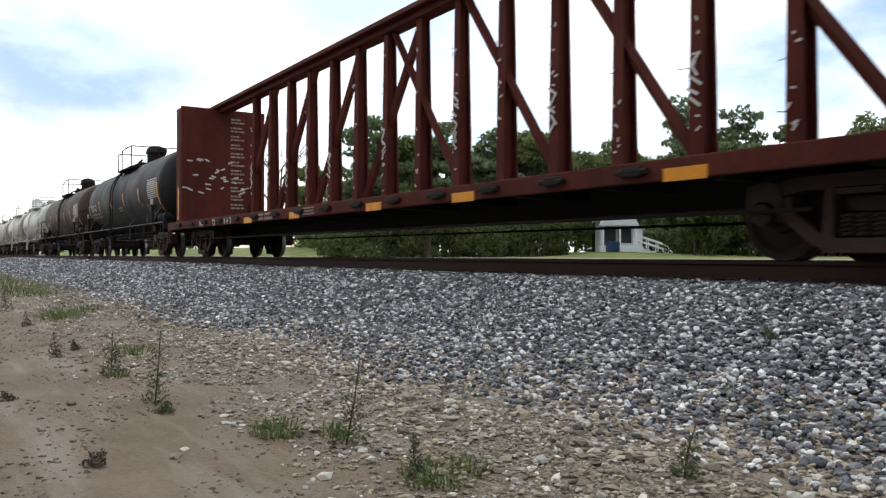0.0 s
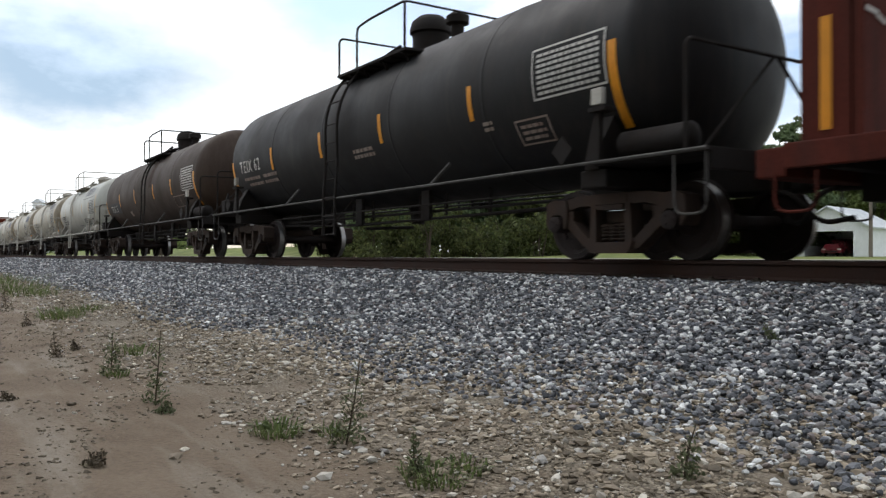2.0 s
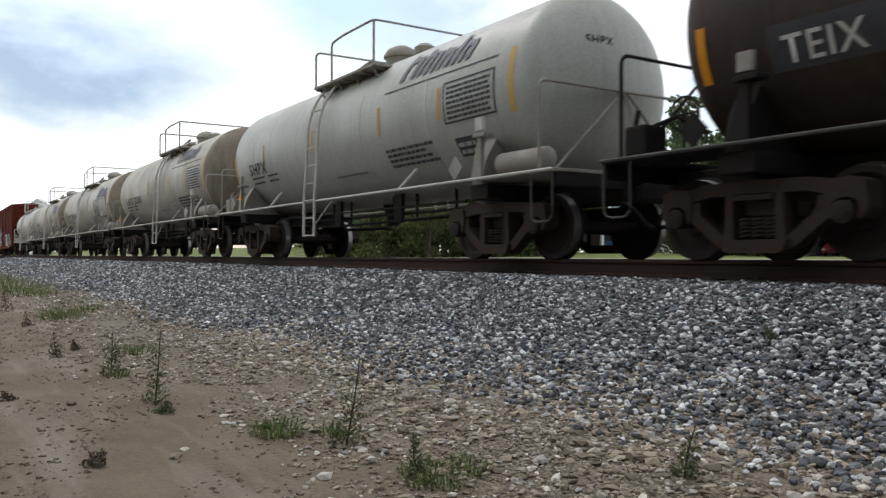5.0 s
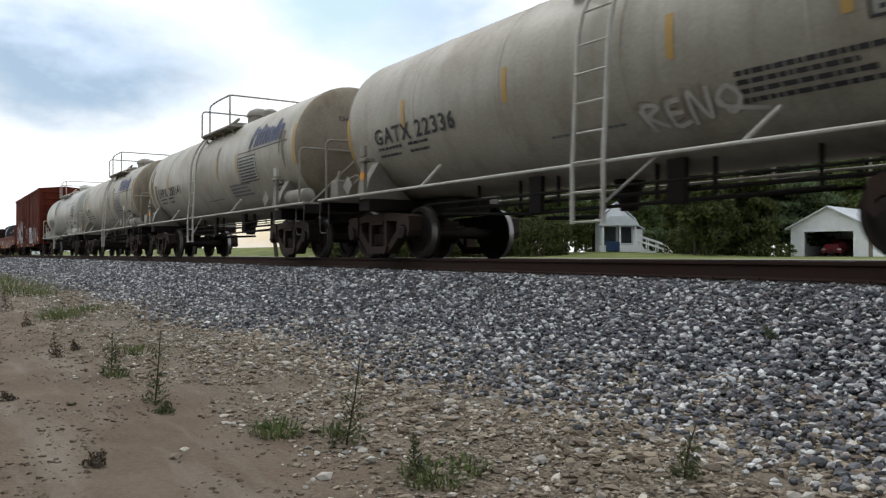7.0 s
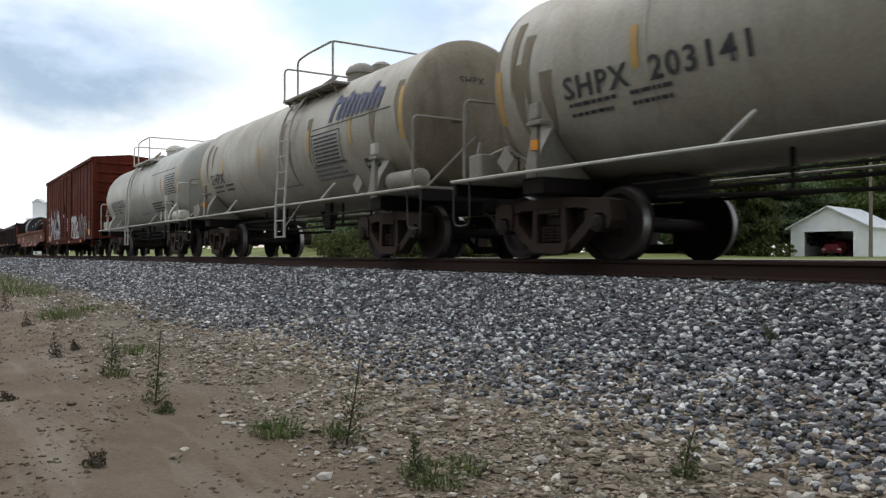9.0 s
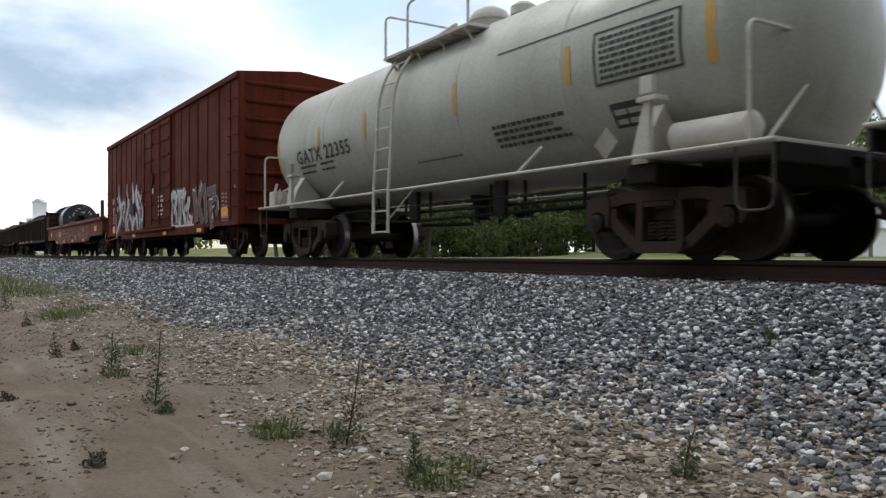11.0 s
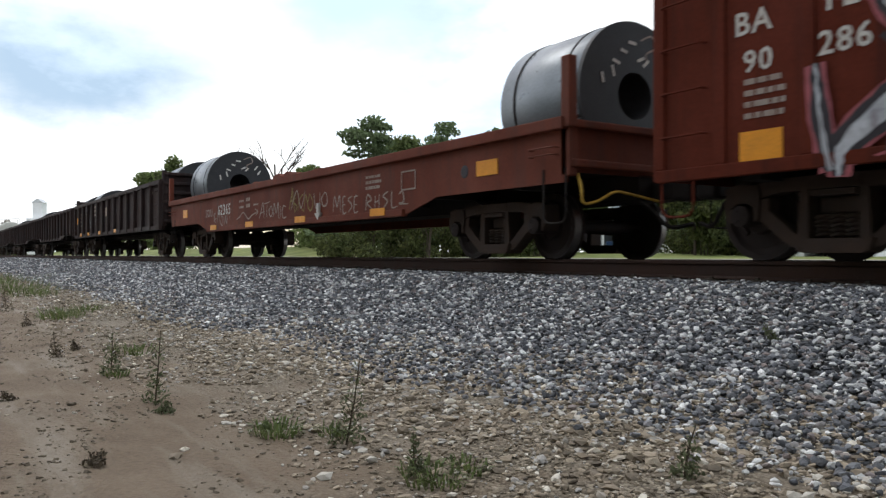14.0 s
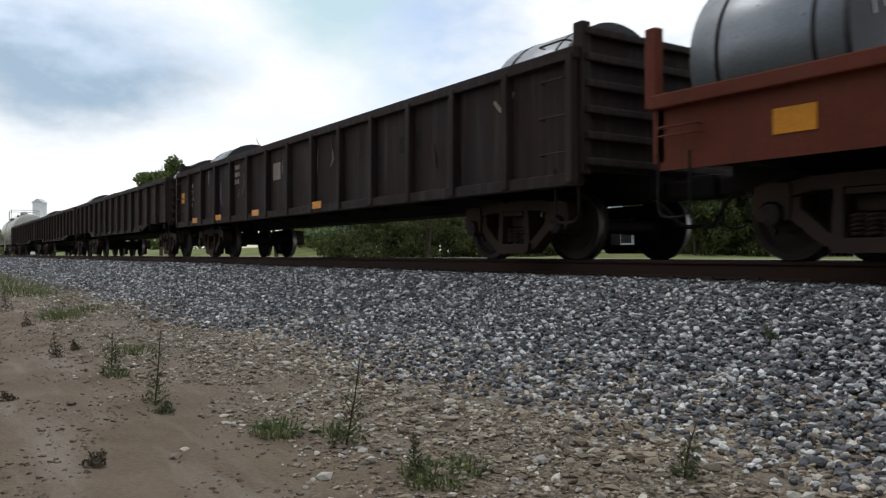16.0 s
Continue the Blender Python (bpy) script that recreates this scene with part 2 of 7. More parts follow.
def again(ob, parent=None, m=None):
    """One more object on the same mesh."""
    c = new(ob.name.split(".")[0], ob.data)
    c.parent = parent or ob.parent
    if m is not None:
        c.matrix_basis = m
    if "label" in ob:
        c["label"] = ob["label"]
    return c


def box(bm, x0, x1, y0, y1, z0, z1, m=None, mi=0):
    v = [bm.verts.new((x, y, z)) for x in (x0, x1) for y in (y0, y1) for z in (z0, z1)]
    if m is not None:
        for q in v:
            q.co = m @ q.co
    for f in ((0, 1, 3, 2), (4, 6, 7, 5), (0, 4, 5, 1), (2, 3, 7, 6), (0, 2, 6, 4), (1, 5, 7, 3)):
        bm.faces.new([v[i] for i in f]).material_index = mi


def rbox(bm, x0, x1, y0, y1, z0, z1, r=0.01):
    """A box with its long edges softened."""
    t = bmesh.new()
    box(t, x0, x1, y0, y1, z0, z1)
    bmesh.ops.bevel(t, geom=t.edges[:], offset=min(r, 0.45 * min(x1 - x0, y1 - y0, z1 - z0)), segments=2, affect="EDGES", profile=0.6)
    me = bpy.data.meshes.new("tmp")
    t.to_mesh(me)
    t.free()
    bm.from_mesh(me)
    bpy.data.meshes.remove(me)


def prism(bm, pts, y0, y1, mi=0):
    """A flat outline in x and z, given thickness along y."""
    a = [bm.verts.new((x, y0, z)) for x, z in pts]
    b = [bm.verts.new((x, y1, z)) for x, z in pts]
    n = len(pts)
    for f in [a, b[::-1]] + [[a[(i + 1) % n], a[i], b[i], b[(i + 1) % n]] for i in range(n)]:
        bm.faces.new(f).material_index = mi


def ring(c, u, w, r, n):
    return [c + r * (math.cos(2 * math.pi * i / n) * u + math.sin(2 * math.pi * i / n) * w) for i in range(n)]


def rod(bm, points, r=0.015, n=6, mi=0):
    """A round bar along a line of points."""
    pts = [Vector(p) for p in points]
    rows = []
    for i, p in enumerate(pts):
        d = (pts[min(i + 1, len(pts) - 1)] - pts[max(i - 1, 0)]).normalized()
        u = d.cross(Vector((0.31, 0.17, 0.94)))
        u = (u if u.length > 0.1 else d.cross(Vector((1, 0, 0)))).normalized()
        rows.append([bm.verts.new(q) for q in ring(p, u, d.cross(u), r, n)])
    for a, b in zip(rows, rows[1:]):
        for i in range(n):
            bm.faces.new((a[i], a[(i + 1) % n], b[(i + 1) % n], b[i])).material_index = mi
    bm.faces.new(rows[0][::-1]).material_index = mi
    bm.faces.new(rows[-1]).material_index = mi


def lathe(bm, prof, axis="x", n=48, centre=(0, 0, 0), mi=0, mis=None):
    """Profile of (along, radius) turned about an axis through centre."""
    cx = Vector(centre)
    d = {"x": Vector((1, 0, 0)), "y": Vector((0, 1, 0)), "z": Vector((0, 0, 1))}[axis]
    u = {"x": Vector((0, 1, 0)), "y": Vector((0, 0, 1)), "z": Vector((1, 0, 0))}[axis]
    w = d.cross(u)
    rows = []
    for a, r in prof:
        rows.append([bm.verts.new(cx + d * a)] if r < 1e-5 else [bm.verts.new(q) for q in ring(cx + d * a, u, w, r, n)])
    for k, (a, b) in enumerate(zip(rows, rows[1:])):
        for i in range(n):
            j = (i + 1) % n
            f = (a[i], a[j], b[j], b[i]) if len(a) == n and len(b) == n else (a[0], b[j], b[i]) if len(a) == 1 and len(b) == n else (a[i], a[j], b[0])
            bm.faces.new(f).material_index = mis[k] if mis else mi


def curved(points, steps=6):
    """Round off the corners of a line of points."""
    p = [Vector(q) for q in points]
    out = [p[0]]
    for a, b, c in zip(p, p[1:], p[2:]):
        r = min(0.12, (a - b).length / 2, (c - b).length / 2)
        s, e = b + (a - b).normalized() * r, b + (c - b).normalized() * r
        out += [s.lerp(b, i / steps).lerp(b.lerp(e, i / steps), i / steps) for i in range(steps + 1)]
    return out + [p[-1]]


def letters(text, height, bold=0.0):
    """Flat mesh of a word: x along it, y up, from its lower left."""
    cu = bpy.data.curves.new("lettering", "FONT")
    cu.body, cu.size, cu.offset, cu.space_character, cu.resolution_u = text, height * 1.38, bold * height, 1.12, 2
    ob = new("lettering", cu)
    dg = bpy.context.evaluated_depsgraph_get()
    me = bpy.data.meshes.new_from_object(ob.evaluated_get(dg))
    bpy.data.objects.remove(ob)
    bpy.data.curves.remove(cu)
    bm = bmesh.new()
    bm.from_mesh(me)
    bpy.data.meshes.remove(me)
    return bm


def on_side(bm, x, y, z, squash=1.0):
    """Stand a flat lettering on the near side wall at y, from x, z."""
    for v in bm.verts:
        v.co = Vector((x + v.co.x * squash, y, z + v.co.y))
    return bm


def on_tank(bm, x, z, R, zc, lift=0.012, squash=1.0):
    """Wrap a flat lettering round the near side of a lying tank, its foot at height z."""
    a0 = math.asin(max(-0.99, min(0.99, (z - zc) / R)))
    for v in bm.verts:
        a = a0 + v.co.y / R
        v.co = Vector((x + v.co.x * squash, -(R + lift) * math.cos(a), zc + (R + lift) * math.sin(a)))
    return bm


def bars(rows, seed=1):
    """Unreadable lines of small writing as plain bars: rows of (x, y, length, height)."""
    bm = bmesh.new()
    rr = random.Random(seed)
    for x, y, ln, h in rows:
        at = x
        while at < x + ln - 0.03:
            w = min(rr.uniform(0.9, 3.2) * h, x + ln - at)
            bm.faces.new([bm.verts.new(q) for q in ((at, y, 0), (at + w, y, 0), (at + w, y + h, 0), (at, y + h, 0))])
            at += w + 0.45 * h
    return bm


def sheet_grid(x0, x1, y0, y1, nx, ny):
    bm = bmesh.new()
    g = [[bm.verts.new((x0 + (x1 - x0) * i / nx, y0 + (y1 - y0) * j / ny, 0)) for j in range(ny + 1)] for i in range(nx + 1)]
    for i in range(nx):
        for j in range(ny):
            bm.faces.new((g[i][j], g[i + 1][j], g[i + 1][j + 1], g[i][j + 1]))
    return bm


SHARED = {}
WHEELSETS = []   # the parts that roll, keyed at the end
CARS = []        # (thing, place at the start)


def thing(name, label, category, group=""):
    ob = new(name)
    return tagged(ob, label, category, group)


# ---- rolling gear ----
def wheelset_mesh():
    bm = bmesh.new()
    for s in (-1, 1):
        prof = [(0.0, 0.085), (0.10, 0.085), (0.105, 0.15), (0.055, 0.17), (0.03, 0.3), (0.06, 0.345), (0.072, 0.352), (0.072, 0.415), (-0.03, 0.424), (-0.045, 0.447), (-0.062, 0.45), (-0.068, 0.43), (-0.068, 0.35), (-0.03, 0.33), (-0.045, 0.17), (-0.08, 0.15), (-0.08, 0.085)]
        lathe(bm, [(s * a, r) for a, r in prof], "y", 40, (0, s * 0.752, 0), mis=[0, 0, 0, 0, 0, 0, 0, 1, 0, 0, 0, 0, 0, 0, 0, 0])
        lathe(bm, [(s * -0.05, 0.0), (s * -0.05, 0.1), (s * 0.13, 0.1), (s * 0.14, 0.06), (s * 0.14, 0.0)], "y", 20, (0, s * 1.03, 0))
        for k in range(3):
            a = k * 2.094
            rod(bm, [(0.055 * math.cos(a), s * 1.165, 0.055 * math.sin(a)), (0.055 * math.cos(a), s * 1.182, 0.055 * math.sin(a))], 0.014, 6)
        # chalked inspection spot and balance mark on the plate
        box(bm, -0.05, 0.05, s * 0.79, s * 0.835, 0.2, 0.24)
    lathe(bm, [(-1.0, 0.08), (-0.7, 0.085), (0, 0.075), (0.7, 0.085), (1.0, 0.08)], "y", 16)
    return bm


def side_frame_mesh():
    bm = bmesh.new()
    y0, y1 = -0.09, 0.09
    for s in (-1, 1):
        # bearing jaw and pedestal
        prism(bm, [(s * x, z) for x, z in ((0.70, 0.60), (0.72, 0.70), (0.93, 0.72), (1.06, 0.68), (1.08, 0.45), (1.02, 0.36), (0.995, 0.36), (0.995, 0.5), (0.94, 0.54), (0.84, 0.54), (0.77, 0.5), (0.76, 0.36), (0.72, 0.38))], y0 - 0.03, y1 + 0.03)
        # upper arm
        prism(bm, [(s * x, z) for x, z in ((0.22, 0.62), (0.22, 0.75), (0.55, 0.745), (0.74, 0.71), (0.72, 0.58), (0.5, 0.625))], y0, y1)
        # diagonal strut down to the spring seat
        prism(bm, [(s * x, z) for x, z in ((0.74, 0.56), (0.75, 0.40), (0.42, 0.14), (0.30, 0.10), (0.30, 0.21), (0.38, 0.26), (0.62, 0.46), (0.62, 0.58))], y0, y1)
        # column
        prism(bm, [(s * x, z) for x, z in ((0.225, 0.2), (0.225, 0.64), (0.30, 0.64), (0.33, 0.2))], y0 - 0.015, y1 + 0.015)
    prism(bm, [(-0.24, 0.63), (-0.24, 0.75), (0.24, 0.75), (0.24, 0.63)], y0 - 0.01, y1 + 0.01)
    prism(bm, [(-0.32, 0.10), (-0.36, 0.2), (0.36, 0.2), (0.32, 0.10), (0.26, 0.075), (-0.26, 0.075)], y0 - 0.05, y1 + 0.05)
    prism(bm, [(-0.2, 0.62), (-0.2, 0.57), (0.2, 0.57), (0.2, 0.62)], y0 - 0.03, y1)
    return bm


def spring_mesh():
    bm = bmesh.new()
    pts = [(0.062 * math.cos(a), 0.062 * math.sin(a), 0.205 + 0.195 * a / (2 * math.pi * 5)) for a in [2 * math.pi * 5 * i / 50 for i in range(51)]]
    rod(bm, pts, 0.016, 5)
    return bm


def truck(parent, x):
    bm = bmesh.new()
    rbox(bm, -0.19, 0.19, -0.98, 0.98, 0.42, 0.56, 0.02)
    rbox(bm, -0.2, 0.2, -0.45, 0.45, 0.42, 0.66, 0.03)
    lathe(bm, [(0.64, 0.0), (0.64, 0.2), (0.74, 0.2), (0.74, 0.0)], "z", 20)
    for s in (-1, 1):     # brake beams and levers
        rod(bm, [(s * 0.4, -0.8, 0.36), (s * 0.34, 0, 0.4), (s * 0.4, 0.8, 0.36)], 0.035, 6)
        for y in (-0.76, 0.76):
            rbox(bm, s * 0.43 - 0.05, s * 0.43 + 0.05, y - 0.045, y + 0.045, 0.27, 0.55, 0.015)
    t = part("truck", bm, M_TRUCK, parent, "rusty cast-steel freight truck")
    t.matrix_basis = pose(x, 0, 0)
    if "frame" not in SHARED:
        SHARED["frame"] = part("side_frame", side_frame_mesh(), M_TRUCK, t)
        f = SHARED["frame"]
        f.matrix_basis = pose(0, -1.0, 0)
        again(f, t, pose(0, 1.0, 0))
        SHARED["spring"] = part("spring", spring_mesh(), M_TRUCK, t, smooth=True)
        SHARED["spring"].matrix_basis = pose(-0.14, -1.0, 0)
        SHARED["wheels"] = part("wheelset", wheelset_mesh(), [M_WHEEL, M_TREAD], t, "dark rusty wheelset with bright treads", True)
        SHARED["wheels"].matrix_basis = pose(-0.88, 0, 0.42)
        ws = [SHARED["wheels"]]
        more = [(0, -1.0), (0.14, -1.0)]
    else:
        again(SHARED["frame"], t, pose(0, -1.0, 0))
        again(SHARED["frame"], t, pose(0, 1.0, 0))
        ws = [again(SHARED["wheels"], t)]
        more = [(-0.14, -1.0), (0, -1.0), (0.14, -1.0)]
    for sx, sy in more:
        again(SHARED["spring"], t, pose(sx, sy, 0))
    ws.append(again(SHARED["wheels"], t))
    WHEELSETS.extend(((ws[0], -0.88), (ws[1], 0.88)))
    return t


def coupler(parent, x, s):
    bm = bmesh.new()
    rbox(bm, min(x - s * 0.1, x + s * 0.42), max(x - s * 0.1, x + s * 0.42), -0.09, 0.09, 0.72, 0.93, 0.03)
    rbox(bm, min(x + s * 0.36, x + s * 0.62), max(x + s * 0.36, x + s * 0.62), -0.17, 0.13, 0.69, 0.97, 0.05)
    c = part("coupler", bm, M_IRON, parent)
    bm = bmesh.new()
    rod(bm, curved([(x - s * 0.1, -0.28, 0.72), (x + s * 0.1, -0.3, 0.66), (x + s * 0.35, -0.2, 0.36), (x + s * 0.62, -0.08, 0.42)]), 0.028, 6)
    part("air_hose", bm, M_IRON, parent)
    return c


def stirrup(bm, x, y, z0, z1, w=0.38):
    rod(bm, curved([(x, y, z1), (x, y, z0), (x + w, y, z0), (x + w, y, z1)], 3), 0.014, 5)


def register(car, x0):
    car.matrix_basis = pose(x0, TRACK, RAIL_TOP)
    CARS.append((car, x0))


# ---- ground, track ----
def ground_z(x, y):
    """Height of the soil: bare dirt on the near side, a low bed under the track, a meadow beyond that climbs up the line."""
    def ease(a, b, q):
        q = max(0.0, min(1.0, (q - a) / (b - a)))
        return q * q * (3 - 2 * q)
    z = 0.07 * ease(1.5, 3.3, y) + 0.38 * ease(3.3, 6.0, y) + 0.27 * ease(11, 24, y)
    depth = -x * math.cos(AXIS) + y * math.sin(AXIS)
    side = x * math.sin(AXIS) + y * math.cos(AXIS)
    z += 1.55 * ease(42, 78, depth) * ease(2, -16, side) * ease(37, 47, y)
    z += 0.5 * ease(48, 75, depth) * ease(2, 14, side) * (1 - 0.8 * ease(18, 24, side)) * ease(37, 47, y)
    z += 0.03 * noise.noise(Vector((x * 0.45, y * 0.9, 0))) + (0.014 * noise.noise(Vector((x * 1.6, y * 3.6, 3))) + 0.009 * noise.noise(Vector((x * 5, y * 8, 5))) if y < 8 else 0)
    return z


def axis_steps(lo, hi, mid0, mid1, fine):
    v, q, st = [], mid0, fine
    while q < mid1:
        v.append(q)
        q += fine
    up, dn, s1, s2 = [mid1], [], fine, fine
    while up[-1] < hi:
        s1 *= 1.18
        up.append(up[-1] + s1)
    q = mid0
    while q > lo:
        s2 *= 1.18
        q -= s2
        dn.append(q)
    return dn[::-1] + v + up


xs, ys = axis_steps(-900, 500, -13, 1, 0.07), axis_steps(-300, 900, 0.3, 3.6, 0.06)
gv = [(x, y, ground_z(x, y)) for x in xs for y in ys]
ny = len(ys)
gf = [(i * ny + j, (i + 1) * ny + j, (i + 1) * ny + j + 1, i * ny + j + 1) for i in range(len(xs) - 1) for j in range(ny - 1)]
gme = bpy.data.meshes.new("ground")
gme.from_pydata(gv, [], gf)
for p in gme.polygons:
    p.use_smooth = True


def ground_material():
    m = material("soil_and_meadow", (0.182, 0.139, 0.098), 0.95, 0, (0.107, 0.077, 0.052), 1.6, 1.0, 38, 0.9, (0.27, 0.24, 0.195, 0.85), (0.55, 3.4, 1))
    t = m.node_tree
    b = t.nodes["Principled BSDF"]
    dirt = b.inputs["Base Color"].links[0].from_socket
    geo = t.nodes.new("ShaderNodeNewGeometry")
    sep = t.nodes.new("ShaderNodeSeparateXYZ")
    t.links.new(geo.outputs["Position"], sep.inputs[0])

    def nz(scale, detail=4):
        n = t.nodes.new("ShaderNodeTexNoise")
        n.inputs["Scale"].default_value, n.inputs["Detail"].default_value = scale, detail
        t.links.new(geo.outputs["Position"], n.inputs["Vector"])
        return n.outputs["Fac"]

    def math_node(op, a, c):
        n = t.nodes.new("ShaderNodeMath")
        n.operation = op
        for k, v in ((0, a), (1, c)):
            if isinstance(v, (int, float)):
                n.inputs[k].default_value = v
            else:
                t.links.new(v, n.inputs[k])
        return n.outputs[0]

    def mapped(v, a, c):
        n = t.nodes.new("ShaderNodeMapRange")
        n.inputs["From Min"].default_value, n.inputs["From Max"].default_value = a, c
        t.links.new(v, n.inputs["Value"])
        return n.outputs[0]

    def mix(f, a, c):
        n = t.nodes.new("ShaderNodeMix")
        n.data_type = "RGBA"
        t.links.new(f, n.inputs[0])
        for k, v in ((6, a), (7, c)):
            if isinstance(v, tuple):
                n.inputs[k].default_value = (*v, 1)
            else:
                t.links.new(v, n.inputs[k])
        return n.outputs[2]

    grass = mix(mapped(nz(0.35), 0.35, 0.65), (0.1, 0.14, 0.03), (0.2, 0.21, 0.07))
    wob = math_node("MULTIPLY", nz(0.2), 6.0)
    yy = math_node("ADD", sep.outputs["Y"], wob)
    lane = mix(mapped(nz(2.0), 0.3, 0.7), (0.3, 0.28, 0.24), (0.4, 0.37, 0.32))
    col = mix(mapped(yy, 23.0, 24.5), dirt, lane)
    col = mix(mapped(yy, 37.0, 41.0), col, grass)
    # fine grit between the dirt and the ballast
    vo = t.nodes.new("ShaderNodeTexVoronoi")
    vo.inputs["Scale"].default_value = 62.0
    t.links.new(geo.outputs["Position"], vo.inputs["Vector"])
    sh = t.nodes.new("ShaderNodeSeparateColor")
    t.links.new(vo.outputs["Color"], sh.inputs[0])
    grit = mix(mapped(sh.outputs[0], 0.2, 1.0), (0.13, 0.108, 0.08), (0.34, 0.295, 0.225))
    grit = mix(mapped(vo.outputs["Distance"], 0.45, 0.8), grit, (0.06, 0.048, 0.034))
    rim = math_node("ADD", sep.outputs["Y"], math_node("MULTIPLY", nz(1.1), 1.6))
    near = math_node("MULTIPLY", mapped(rim, 2.1, 3.0), mapped(sep.outputs["Y"], 6.0, 5.0))
    col = mix(math_node("MULTIPLY", near, mapped(nz(3.0), 0.3, 0.55)), col, grit)
    t.links.new(col, b.inputs["Base Color"])
    return m


gme.materials.append(ground_material())
ground = tagged(new("ground", gme), "bare brown dirt running into a pale lane and meadow", "ground", kind="structure")

# ballast: shoulder profile across the track (y, z)
BALLAST = [(2.9, -0.06), (3.25, 0.045), (3.5, 0.11), (5.85, 0.63), (6.2, 0.655), (8.9, 0.655), (9.3, 0.63), (11.2, 0.36)]


def ballast_z(y):
    for (a, za), (b, zb) in zip(BALLAST, BALLAST[1:]):
        if a <= y <= b:
            return za + (zb - za) * (y - a) / (b - a)
    return -1.0


# bank surface below the stones, its colour darkened to show shaded gaps
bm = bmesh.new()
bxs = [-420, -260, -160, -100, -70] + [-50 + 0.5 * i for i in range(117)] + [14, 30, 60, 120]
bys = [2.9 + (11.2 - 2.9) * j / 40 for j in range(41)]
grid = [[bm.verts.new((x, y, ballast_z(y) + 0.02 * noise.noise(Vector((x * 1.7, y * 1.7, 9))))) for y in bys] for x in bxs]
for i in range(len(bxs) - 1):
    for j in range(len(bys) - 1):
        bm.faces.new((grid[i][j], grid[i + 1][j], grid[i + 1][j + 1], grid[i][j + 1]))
ballast = tagged(part("ballast", bm, M_GAP_SHADE, smooth=True), "crushed-stone ballast bank under the track, coloured near-black as shade between stones", "ballast", kind="structure")

ROCKS = []
for k in range(8):
    rr = random.Random(40 + k)
    t = bmesh.new()
    bmesh.ops.create_icosphere(t, subdivisions=1, radius=1.0)
    sx, sy, sz = rr.uniform(0.9, 1.35), rr.uniform(0.65, 1.0), rr.uniform(0.5, 0.8)
    for v in t.verts:
        q = v.co * (1 + 0.38 * rr.uniform(-1, 1))
        v.co = Vector((q.x * sx, q.y * sy, q.z * sz))
    t.verts.ensure_lookup_table()
    ROCKS.append((np.array([v.co[:] for v in t.verts]), np.array([[v.index for v in f.verts] for f in t.faces])))
    t.free()


CRUMBS = []
for k in range(8):
    rr = random.Random(90 + k)
    v = np.array([[x * rr.uniform(0.6, 1.15), y * rr.uniform(0.5, 0.95), z * rr.uniform(0.3, 0.62)] for x in (-1, 1) for y in (-1, 1) for z in (-1, 1)])
    v[:, 0] += 0.5 * v[:, 1] * rr.uniform(-1, 1)
    CRUMBS.append((v, np.array([(0, 1, 3), (0, 3, 2), (4, 6, 7), (4, 7, 5), (0, 4, 5), (0, 5, 1), (2, 3, 7), (2, 7, 6), (0, 2, 6), (0, 6, 4), (1, 5, 7), (1, 7, 3)])))


def stones(name, places, mat, label, category, kinds=None):
    """Many loose stones in one object; places of (x, y, z, radius)."""
    rng = np.random.default_rng(5)
    V, F, off = [], [], 0
    for x, y, z, r in places:
        v, f = (kinds or ROCKS)[int(rng.integers(8))]
        a = rng.uniform(0, 6.28)
        tilt = rng.normal(0, 0.5)
        c, s, ct, st_ = math.cos(a), math.sin(a), math.cos(tilt), math.sin(tilt)
        m = np.array([[c, -s * ct, s * st_], [s, c * ct, -c * st_], [0, st_, ct]])
        V.append(v @ m.T * r + (x, y, z))
        F.append(f + off)
        off += len(v)
    me = bpy.data.meshes.new(name)
    V, F = np.concatenate(V), np.concatenate(F)
    me.from_pydata(V.tolist(), [], F.tolist())
    me.materials.append(mat)
    return tagged(new(name, me), label, category, kind="stuff")


rng = np.random.default_rng(11)
places = []
for x0, x1, per in ((-8, -0.3, 1700), (-18, -8, 1000), (-40, -18, 380), (-80, -40, 70), (-0.3, 5.5, 450)):
    n = int((x1 - x0) * 4.25 * per)
    big = 1.3 if x0 > -1 else 1.0 if x0 > -20 else 1.35 if x0 > -45 else 2.0
    for q in range(n):
        x, y = rng.uniform(x0, x1), rng.uniform(2.5, 6.75)
        edge = 0.35 * noise.noise(Vector((x * 0.6, 1.5, 0))) + 0.12 * noise.noise(Vector((x * 2.5, 4.5, 0)))
        if rng.uniform() > ((y - 2.65 - edge) / 1.25) ** 1.4 if y > 2.65 + edge else True:
            continue
        r = min(0.029, 0.0185 * math.exp(rng.normal(0, 0.32))) * big
        places.append((x, y, max(ballast_z(y), ground_z(x, y)) + 0.35 * r + rng.uniform(-0.014, 0.024), r))
near_stones = [p for p in places if -2.7 < p[0] < -2.35 and 3.3 < p[1] < 4.0][:290]
chosen = set(near_stones)
stones("ballast_stones", [p for p in places if p not in chosen and p[0] > -8], M_STONE, "angular grey and white crushed ballast stones", "gravel")
stones("ballast_stones", [p for p in places if p[0] <= -8], M_STONE, "angular grey crushed ballast stones up the line", "gravel", CRUMBS)
pebbles = []
